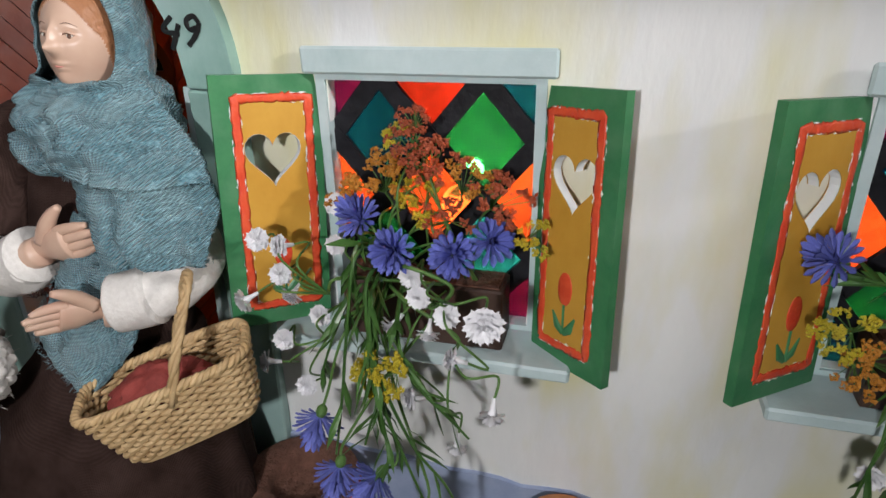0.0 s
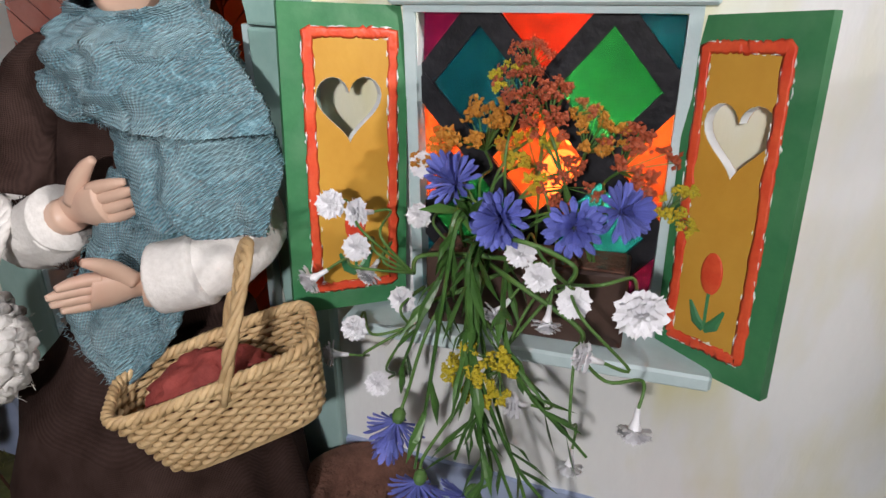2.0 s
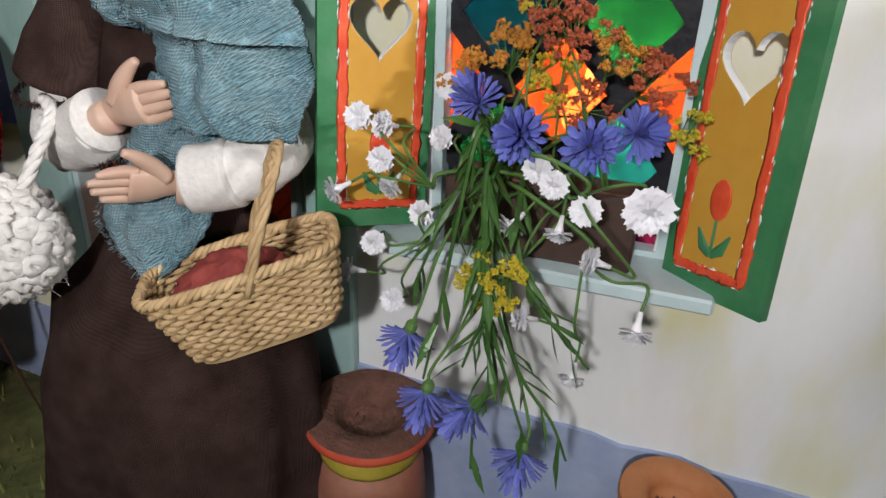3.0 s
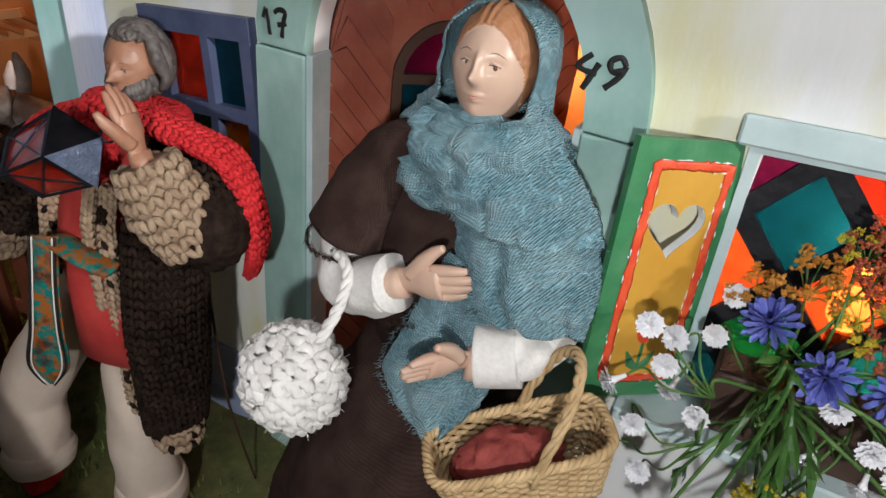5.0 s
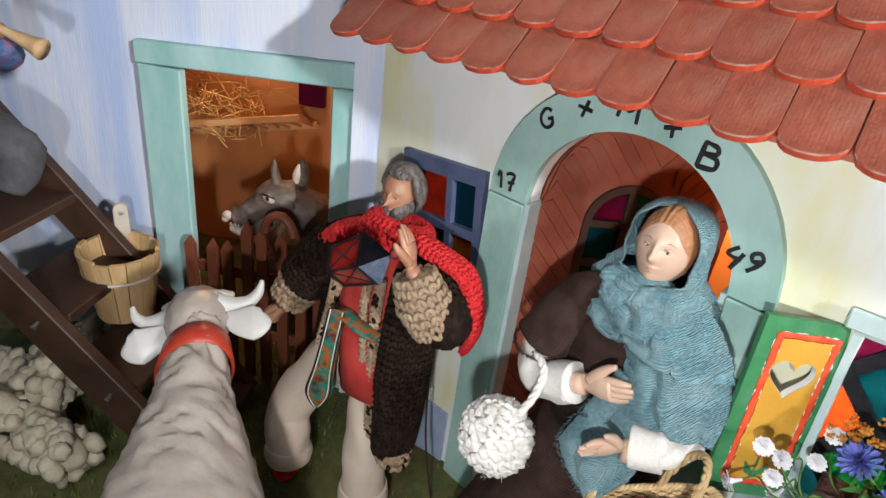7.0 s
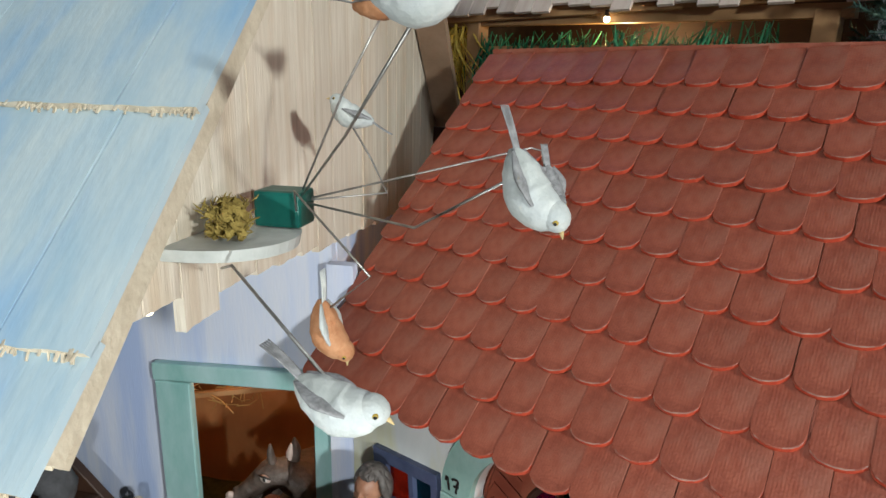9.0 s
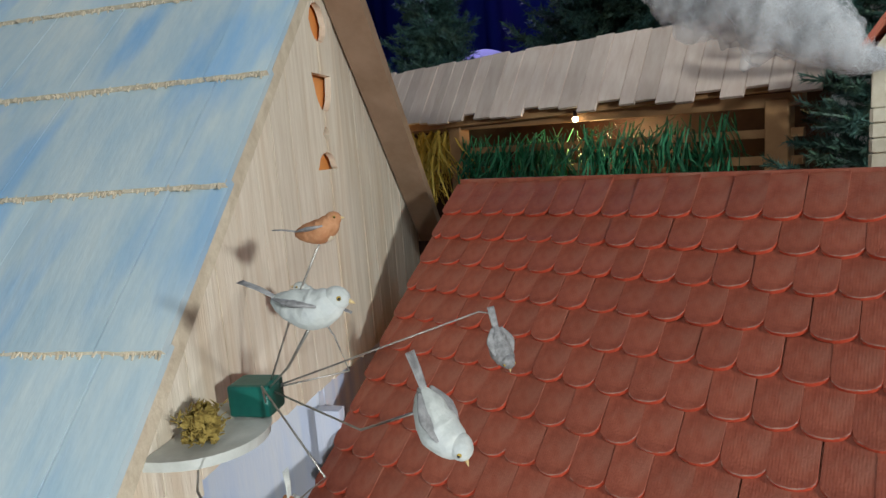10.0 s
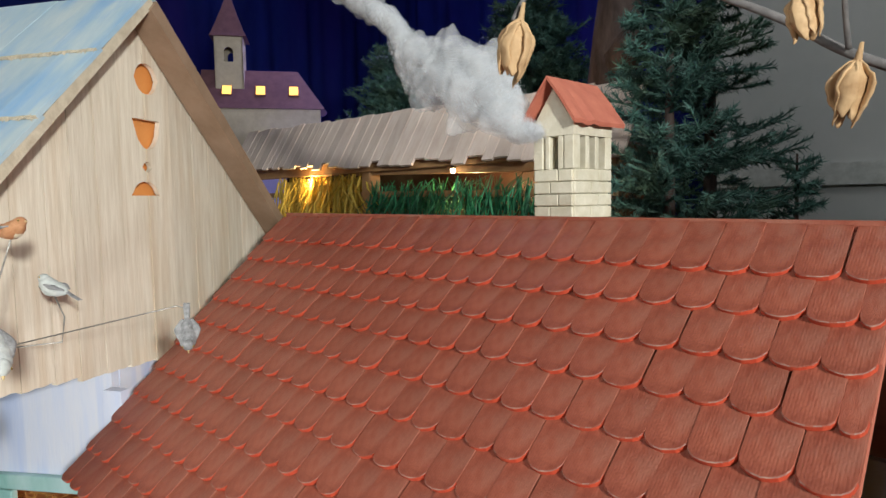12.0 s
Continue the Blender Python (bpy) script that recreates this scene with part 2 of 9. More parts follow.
        link(height, ad.inputs[2])
        height = ad.outputs[0]
    if comb:
        wv = nodes.new("ShaderNodeTexWave")
        wv.inputs["Scale"].default_value, wv.inputs["Distortion"].default_value = comb / 3.18, 0.8
        wv.inputs["Detail"].default_value, wv.inputs["Detail Scale"].default_value = 1, 0.4
        link(tc.outputs["Object"], wv.inputs["Vector"])
        dim = nodes.new("ShaderNodeMapRange")
        dim.inputs["To Min"].default_value, dim.inputs["To Max"].default_value = 0.97, 1.03
        link(wv.outputs["Fac"], dim.inputs["Value"])
        th = nodes.new("ShaderNodeHueSaturation")
        link(dim.outputs[0], th.inputs["Value"])
        link(col, th.inputs["Color"])
        link(th.outputs[0], b.inputs["Base Color"])
        ad = nodes.new("ShaderNodeMath")
        ad.operation = "MULTIPLY_ADD"
        ad.inputs[1].default_value = 0.12
        link(wv.outputs["Fac"], ad.inputs[0])
        link(height, ad.inputs[2])
        height = ad.outputs[0]
    bp = nodes.new("ShaderNodeBump")
    bp.inputs["Strength"].default_value, bp.inputs["Distance"].default_value = bump, 0.002
    link(height, bp.inputs["Height"])
    link(bp.outputs[0], b.inputs["Normal"])
    return m


def glass_like(name, colour, rough=0.20, thru=0.75):
    """Tinted film or glass that light from behind shines through."""
    m = surf(name, tuple(c * 0.45 for c in colour), tuple(min(1.0, c * 1.1) for c in colour), 45, rough, 0.45, 70, spec=0.6)
    b = m.node_tree.nodes["Principled BSDF"]
    b.inputs["Transmission Weight"].default_value = thru
    b.inputs["IOR"].default_value = 1.2
    return m


def glow(name, colour, strength):
    m = bpy.data.materials.new(name)
    m.use_nodes = True
    b = m.node_tree.nodes["Principled BSDF"]
    b.inputs["Base Color"].default_value = (*colour, 1)
    b.inputs["Emission Color"].default_value = (*colour, 1)
    b.inputs["Emission Strength"].default_value = strength
    return m


PLASTER = surf("cream_plaster", (0.735, 0.755, 0.755), (0.80, 0.815, 0.81), 14, 0.6, 0.2, 160, c3=(0.66, 0.62, 0.22), c3scale=10, c3amount=0.65, stretch=(1.8, 1, 0.6))
BLUEBAND = surf("blue_plinth_paint", (0.27, 0.34, 0.52), (0.38, 0.45, 0.62), 30, 0.6, 0.2)
STABLEWALL = surf("pale_blue_plaster", (0.72, 0.74, 0.84), (0.62, 0.68, 0.86), 10, 0.6, 0.2, 120, c3=(0.36, 0.48, 0.80), c3scale=7, c3amount=0.7, stretch=(4, 4, 0.45))
TEAL = surf("grey_green_paint", (0.22, 0.37, 0.33), (0.34, 0.50, 0.46), 26, 0.5, 0.25, 90, c3=(0.45, 0.60, 0.60), c3scale=9, c3amount=0.6, stretch=(1, 1, 0.6))
PALETEAL = surf("pale_blue_green_paint", (0.42, 0.54, 0.55), (0.55, 0.66, 0.67), 28, 0.5, 0.25, 110, c3=(0.36, 0.5, 0.5), c3scale=12)
STTEAL = surf("turquoise_brushed_paint", (0.25, 0.48, 0.46), (0.42, 0.62, 0.62), 22, 0.5, 0.25, 90, c3=(0.55, 0.68, 0.74), c3scale=10, c3amount=0.7, stretch=(1, 1, 0.35))
GREEN = surf("dark_green_paint", (0.03, 0.16, 0.065), (0.055, 0.22, 0.09), 40, 0.42, 0.2, 150, c3=(0.12, 0.28, 0.15), c3scale=60, c3amount=0.35)
OCHRE = surf("ochre_paint", (0.50, 0.25, 0.03), (0.60, 0.33, 0.05), 16, 0.45, 0.15, 120)
REDPAINT = surf("red_line_paint", (0.62, 0.05, 0.02), (0.75, 0.11, 0.04), 90, 0.4, 0.5, 180)
BLACK = surf("black_lead_paint", (0.008, 0.008, 0.010), (0.022, 0.022, 0.026), 60, 0.5, 0.3, 200, spec=0.15)
INK = surf("black_ink", (0.008, 0.008, 0.008), (0.02, 0.02, 0.02), 90, 0.35, 0.2)
TILE = surf("red_clay_tile", (0.205, 0.048, 0.028), (0.300, 0.084, 0.050), 60, 0.50, 0.30, 420, rnd=0.07, comb=440, c3=(0.30, 0.135, 0.095), c3scale=26, c3amount=0.7)
TILEEDGE = surf("bright_red_tile_edge", (0.42, 0.050, 0.025), (0.54, 0.085, 0.04), 80, 0.5, 0.3, c3=(0.46, 0.32, 0.22), c3scale=45, c3amount=0.8)
TILEWORN = surf("worn_tile_edge", (0.20, 0.05, 0.037), (0.46, 0.33, 0.26), 45, 0.6, 0.3)
DOORBROWN = surf("red_brown_plank", (0.20, 0.046, 0.026), (0.29, 0.080, 0.044), 20, 0.42, 0.3, 80, stretch=(1, 1, 1), rnd=0.12, c3=(0.32, 0.12, 0.07), c3scale=40, c3amount=0.25)
BROWNWOOD = surf("dark_brown_wood", (0.035, 0.017, 0.011), (0.07, 0.034, 0.02), 18, 0.5, 0.3, 70, stretch=(1, 1, 1), rnd=0.1)
FENCEWOOD = surf("red_brown_fence_wood", (0.14, 0.04, 0.02), (0.20, 0.06, 0.03), 30, 0.5, 0.2, rnd=0.12)
PALEWOOD = surf("pale_spruce_plank", (0.66, 0.58, 0.47), (0.82, 0.75, 0.64), 16, 0.55, 0.3, 60, stretch=(9, 9, 0.6), rnd=0.09, c3=(0.56, 0.43, 0.29), c3scale=5, c3amount=0.5)
RAWWOOD = surf("cut_wood_edge", (0.52, 0.44, 0.33), (0.68, 0.60, 0.47), 50, 0.65, 0.5, 160)
RAKEWOOD = surf("brown_edge_board", (0.26, 0.17, 0.11), (0.34, 0.23, 0.16), 20, 0.6, 0.3, 80)
ROOFBOARD = surf("washed_blue_board", (0.40, 0.55, 0.66), (0.58, 0.67, 0.70), 11, 0.40, 0.25, 60, c3=(0.21, 0.43, 0.72), c3scale=6.5, c3amount=0.85, rnd=0.06, stretch=(3.0, 0.8, 0.8))
SHINGLE = surf("grey_pink_shingle", (0.74, 0.60, 0.52), (0.86, 0.74, 0.66), 14, 0.6, 0.3, 60, rnd=0.12, stretch=(4, 1, 1))
POSTWOOD = surf("orange_lit_post_wood", (0.40, 0.22, 0.10), (0.5, 0.3, 0.14), 20, 0.55, 0.2, rnd=0.1)
STABLEIN = surf("orange_brown_panel", (0.36, 0.150, 0.055), (0.48, 0.215, 0.085), 12, 0.5, 0.2, stretch=(1, 1, 0.5), rnd=0.06)
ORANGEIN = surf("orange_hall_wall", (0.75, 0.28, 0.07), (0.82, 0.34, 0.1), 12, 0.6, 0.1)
SLATEBLUE = surf("slate_blue_frame_paint", (0.05, 0.065, 0.13), (0.08, 0.10, 0.18), 40, 0.5, 0.2)
WHITEBRICK = surf("white_painted_brick", (0.60, 0.56, 0.44), (0.72, 0.68, 0.56), 60, 0.6, 0.4, 200, rnd=0.06, c3=(0.5, 0.42, 0.26), c3scale=40, c3amount=0.3)
CLAYROOF = surf("terracotta_board", (0.42, 0.12, 0.08), (0.52, 0.17, 0.11), 40, 0.6, 0.3)
MOSS = surf("green_moss", (0.07, 0.11, 0.022), (0.18, 0.24, 0.06), 120, 0.85, 0.8, 200, c3=(0.14, 0.10, 0.03), c3scale=14, c3amount=0.6, island=0.3)
EARTH = surf("mossy_earth", (0.05, 0.065, 0.018), (0.11, 0.115, 0.035), 70, 0.9, 0.9, 160, c3=(0.09, 0.06, 0.03), c3scale=9)
DRYMOSS = surf("dry_yellow_moss", (0.20, 0.14, 0.03), (0.34, 0.26, 0.07), 120, 0.85, 0.6)
HAY = surf("dull_hay", (0.36, 0.20, 0.06), (0.52, 0.32, 0.11), 40, 0.6, 0.2, island=0.25)
STRAW = surf("yellow_straw", (0.70, 0.48, 0.06), (0.85, 0.64, 0.14), 40, 0.55, 0.2, island=0.2)
GRASS = surf("green_hanging_grass", (0.015, 0.13, 0.06), (0.06, 0.30, 0.14), 40, 0.5, 0.2, island=0.45)
SKIN = surf("painted_skin", (0.48, 0.315, 0.235), (0.54, 0.375, 0.285), 20, 0.38, 0.05, c3=(0.52, 0.25, 0.19), c3scale=30, c3amount=0.35)
BROWLINE = surf("brown_painted_line", (0.10, 0.05, 0.03), (0.14, 0.07, 0.05), 60, 0.5, 0.05)
EYEWHITE = surf("painted_eye_white", (0.60, 0.57, 0.52), (0.68, 0.65, 0.60), 60, 0.35, 0.05)
LIPS = surf("rose_painted_lips", (0.42, 0.16, 0.13), (0.48, 0.20, 0.16), 60, 0.45, 0.05)
WOODSKIN = surf("brown_carved_skin", (0.30, 0.14, 0.085), (0.42, 0.22, 0.14), 70, 0.4, 0.2)
HAIRRED = surf("auburn_carved_hair", (0.30, 0.13, 0.06), (0.42, 0.2, 0.1), 30, 0.45, 0.6, 160, stretch=(1, 3, 1))
HAIRGREY = surf("grey_carved_hair", (0.055, 0.046, 0.042), (0.16, 0.14, 0.13), 160, 0.5, 0.9, 110)
# the shawl's pale tones put its silky highlights into the colour
TEALCLOTH = surf("teal_woven_shawl", (0.065, 0.195, 0.245), (0.215, 0.40, 0.47), 420, 0.46, 1.0, 600, spec=0.6, weave=1000, wcol=1.1, c3=(0.30, 0.48, 0.53), c3scale=48, c3amount=0.7, sheen=0.15)
BROWNCLOTH = surf("dark_brown_wool", (0.028, 0.015, 0.012), (0.054, 0.032, 0.027), 60, 0.9, 0.45, 300, spec=0.12, weave=1500)
WHITECLOTH = surf("white_cotton", (0.60, 0.58, 0.55), (0.70, 0.68, 0.65), 300, 0.8, 0.3, 500)
WHITEWOOL = surf("white_crochet_wool", (0.60, 0.58, 0.55), (0.74, 0.72, 0.69), 90, 0.9, 0.9, 200)
BLACKKNIT = surf("black_brown_knit", (0.008, 0.005, 0.004), (0.028, 0.017, 0.012), 120, 0.9, 0.8, 240, spec=0.08)
BEIGEKNIT = surf("beige_knit_wool", (0.23, 0.15, 0.095), (0.37, 0.27, 0.18), 120, 0.9, 1.0, 240)
REDKNIT = surf("bright_red_knit", (0.42, 0.008, 0.012), (0.62, 0.025, 0.03), 120, 0.85, 1.0, 260)
REDCLOTH = surf("red_tunic_cloth", (0.36, 0.025, 0.022), (0.45, 0.045, 0.036), 40, 0.8, 0.3)
PANTS = surf("cream_leather_cloth", (0.52, 0.42, 0.34), (0.62, 0.52, 0.44), 24, 0.7, 0.4)
BROCADE = surf("green_gold_brocade", (0.004, 0.15, 0.13), (0.28, 0.085, 0.015), 150, 0.6, 0.3, c3=(0.040, 0.010, 0.010), c3scale=110, c3amount=0.85, spec=0.2)
ramp_of = BROCADE.node_tree.nodes["Color Ramp"].color_ramp.elements
ramp_of[0].position, ramp_of[1].position = 0.46, 0.54
WICKER = surf("straw_wicker", (0.40, 0.26, 0.12), (0.60, 0.43, 0.23), 60, 0.6, 0.5, 220, island=0.22)
FRUIT = surf("dark_red_cloth", (0.16, 0.022, 0.018), (0.28, 0.05, 0.04), 90, 0.8, 0.6)
OXPAINT = surf("glossy_cream_ox_paint", (0.35, 0.30, 0.265), (0.46, 0.41, 0.37), 24, 0.32, 0.6, 70, c3=(0.34, 0.27, 0.22), c3scale=12, c3amount=0.4)
OXWHITE = surf("white_horn_paint", (0.47, 0.46, 0.45), (0.56, 0.55, 0.54), 20, 0.35, 0.1)
COLLAR = surf("red_collar_paint", (0.36, 0.03, 0.015), (0.46, 0.05, 0.025), 40, 0.4, 0.2)
DONKEY = surf("grey_brown_donkey_paint", (0.075, 0.055, 0.046), (0.165, 0.125, 0.105), 90, 0.5, 0.9, 160)
PINKISH = surf("pale_muzzle_paint", (0.5, 0.38, 0.34), (0.66, 0.56, 0.5), 60, 0.5, 0.2)
FLEECE = surf("cream_fleece", (0.46, 0.40, 0.29), (0.62, 0.56, 0.44), 70, 0.8, 0.9, 120)
BLUEKNIT = surf("blue_speckled_cloth", (0.03, 0.07, 0.20), (0.10, 0.18, 0.36), 160, 0.85, 0.6, c3=(0.4, 0.06, 0.06), c3scale=120, c3amount=0.6)
GREYCLOTH = surf("grey_felt", (0.06, 0.06, 0.065), (0.10, 0.10, 0.11), 60, 0.9, 0.5)
HATGREEN = surf("green_felt", (0.05, 0.10, 0.02), (0.08, 0.15, 0.03), 60, 0.9, 0.4)
BUCKETWOOD = surf("pale_bucket_wood", (0.50, 0.31, 0.14), (0.62, 0.42, 0.22), 14, 0.5, 0.25, 60, stretch=(5, 5, 0.6), rnd=0.1)
BUCKETGREY = surf("weathered_pale_wood", (0.52, 0.44, 0.36), (0.62, 0.55, 0.47), 20, 0.6, 0.2)
METAL = surf("grey_metal", (0.35, 0.35, 0.35), (0.5, 0.5, 0.5), 40, 0.35, 0.1, metal=0.9)
WIRE = surf("dull_steel_wire", (0.30, 0.29, 0.27), (0.45, 0.44, 0.42), 80, 0.4, 0.1, metal=0.8)
DARKMETAL = surf("dark_lantern_metal", (0.012, 0.012, 0.016), (0.03, 0.03, 0.04), 60, 0.3, 0.2, metal=0.6)
BLUEMETAL = surf("blue_grey_embossed_roof", (0.16, 0.21, 0.34), (0.30, 0.36, 0.50), 160, 0.35, 0.8, metal=0.3)
TERRACOTTA = surf("terracotta_clay", (0.20, 0.08, 0.05), (0.30, 0.13, 0.08), 40, 0.7, 0.3, c3=(0.45, 0.08, 0.05), c3scale=14, c3amount=0.5)
POTRED = surf("red_pot_band", (0.45, 0.06, 0.035), (0.55, 0.1, 0.05), 50, 0.6, 0.3)
POTYELLOW = surf("yellow_pot_band", (0.34, 0.27, 0.03), (0.44, 0.36, 0.05), 50, 0.6, 0.3)
POTORANGE = surf("orange_clay", (0.38, 0.14, 0.05), (0.48, 0.20, 0.08), 40, 0.65, 0.3)
SOIL = surf("brown_soil", (0.10, 0.045, 0.03), (0.17, 0.08, 0.055), 120, 0.9, 0.9)
PLANTER = surf("dark_brown_planter_paint", (0.045, 0.024, 0.018), (0.07, 0.04, 0.03), 40, 0.5, 0.2)
LEAF = surf("deep_green_leaf", (0.030, 0.085, 0.018), (0.065, 0.15, 0.035), 60, 0.33, 0.2, island=0.25)
STEM = surf("green_stem", (0.06, 0.14, 0.03), (0.10, 0.2, 0.05), 60, 0.5, 0.1)
PETALWHITE = surf("white_petal", (0.74, 0.74, 0.78), (0.84, 0.84, 0.86), 60, 0.6, 0.2)
PETALBLUE = surf("cornflower_petal", (0.07, 0.09, 0.36), (0.19, 0.22, 0.62), 90, 0.55, 0.2, island=0.25)
PETALDARK = surf("dark_violet_petal", (0.03, 0.03, 0.12), (0.05, 0.05, 0.2), 60, 0.5, 0.2)
# the florets' dark third colour paints in the shade among the buds
FLORETYELLOW = surf("yellow_floret", (0.46, 0.36, 0.01), (0.66, 0.54, 0.03), 120, 0.6, 0.3, c3=(0.10, 0.075, 0.04), c3scale=120, c3amount=0.8)
FLORETORANGE = surf("orange_floret", (0.50, 0.17, 0.01), (0.66, 0.30, 0.03), 120, 0.6, 0.3, c3=(0.09, 0.065, 0.045), c3scale=120, c3amount=0.85)
FLORETRUST = surf("rust_red_floret", (0.36, 0.05, 0.015), (0.50, 0.11, 0.03), 120, 0.6, 0.3, c3=(0.085, 0.07, 0.065), c3scale=120, c3amount=0.9)
FEATHERWHITE = surf("white_feather", (0.44, 0.47, 0.46), (0.60, 0.62, 0.60), 90, 0.8, 0.5, c3=(0.38, 0.42, 0.46), c3scale=60, c3amount=0.5)
FEATHERGREY = surf("grey_feather", (0.16, 0.16, 0.165), (0.36, 0.36, 0.37), 140, 0.8, 0.6)
FEATHERBROWN = surf("rust_feather", (0.38, 0.16, 0.07), (0.52, 0.27, 0.14), 90, 0.8, 0.5)
BEAK = surf("horn_beak", (0.5, 0.36, 0.16), (0.6, 0.46, 0.24), 60, 0.5, 0.1)
DEEPGREEN = surf("bottle_green_block", (0.008, 0.10, 0.085), (0.015, 0.14, 0.11), 40, 0.4, 0.2)
GREYBOARD = surf("grey_white_board", (0.42, 0.44, 0.42), (0.58, 0.6, 0.58), 30, 0.6, 0.3)
COTTON = surf("white_cotton_wool", (0.78, 0.82, 0.88), (0.88, 0.90, 0.93), 60, 0.95, 0.2, 160, sheen=0.4)
COTTON.node_tree.nodes["Principled BSDF"].inputs["Alpha"].default_value = 0.20
COTTONHAIR = surf("cotton_fibre", (0.72, 0.75, 0.8), (0.82, 0.84, 0.88), 60, 0.95, 0.2)
CURTAIN = surf("dark_blue_curtain", (0.014, 0.030, 0.25), (0.03, 0.06, 0.40), 2, 0.8, 0.3, c3=(0.10, 0.05, 0.42), c3scale=1.2, stretch=(1, 1, 0.3))
GREYWALL = surf("grey_hall_wall", (0.46, 0.48, 0.47), (0.54, 0.55, 0.54), 3, 0.7, 0.1)
HALLFLOOR = surf("dark_hall_floor", (0.06, 0.05, 0.045), (0.09, 0.08, 0.07), 4, 0.6, 0.1)
CEILWHITE = surf("white_hall_ceiling", (0.68, 0.68, 0.66), (0.74, 0.74, 0.72), 3, 0.8, 0.1)
SNOW = surf("lilac_snow_cloth", (0.42, 0.40, 0.66), (0.54, 0.52, 0.78), 10, 0.8, 0.3)
NEEDLE = surf("blue_green_needles", (0.035, 0.09, 0.075), (0.09, 0.20, 0.17), 30, 0.55, 0.2, island=0.5, c3=(0.10, 0.14, 0.06), c3scale=8)
BARK = surf("brown_bark", (0.06, 0.04, 0.035), (0.14, 0.10, 0.09), 20, 0.8, 0.9, 40, stretch=(2, 2, 0.6))
TWIGBARK = surf("grey_twig_bark", (0.10, 0.095, 0.095), (0.18, 0.17, 0.17), 60, 0.6, 0.4)
PODSKIN = surf("dry_tan_pod", (0.36, 0.22, 0.11), (0.52, 0.36, 0.2), 40, 0.7, 0.5, 120, island=0.2)
CHURCHWALL = surf("cream_church_wall", (0.5, 0.44, 0.36), (0.6, 0.54, 0.45), 20, 0.7, 0.2)
CHURCHROOF = surf("mauve_church_roof", (0.14, 0.07, 0.09), (0.20, 0.10, 0.12), 16, 0.6, 0.2)
GOLD = surf("gold_brocade", (0.55, 0.27, 0.02), (0.75, 0.45, 0.06), 40, 0.4, 0.4, c3=(0.7, 0.55, 0.25), c3scale=60, c3amount=0.6)
ANGELWHITE = surf("white_satin", (0.66, 0.68, 0.72), (0.78, 0.80, 0.84), 20, 0.4, 0.3)
LACE = surf("gold_lace", (0.36, 0.25, 0.10), (0.62, 0.48, 0.25), 160, 0.5, 0.9)
G_RED = glass_like("red_glass", (0.85, 0.05, 0.02))
G_ORANGE = glass_like("orange_red_glass", (0.95, 0.12, 0.025), 0.13, 0.92)
G_TEAL = glass_like("dark_teal_glass", (0.004, 0.085, 0.15))
G_GREEN = glass_like("green_glass", (0.010, 0.17, 0.05), 0.14)
G_PURPLE = glass_like("purple_glass", (0.22, 0.01, 0.09))
G_CYAN = glass_like("cyan_glass", (0.02, 0.42, 0.50))
G_AMBER = glass_like("amber_glass", (1.0, 0.30, 0.02))
BULBGLOW = glow("lit_bulb", (1.0, 0.78, 0.5), 14)
FEATHERCREAM = surf("cream_breast_feather", (0.62, 0.50, 0.36), (0.74, 0.66, 0.52), 90, 0.8, 0.5)
AMBER = surf("amber_eye_ring", (0.30, 0.20, 0.03), (0.42, 0.30, 0.05), 60, 0.3, 0.05)
WARMPANE = glow("lit_warm_pane", (1.0, 0.55, 0.12), 2.2)

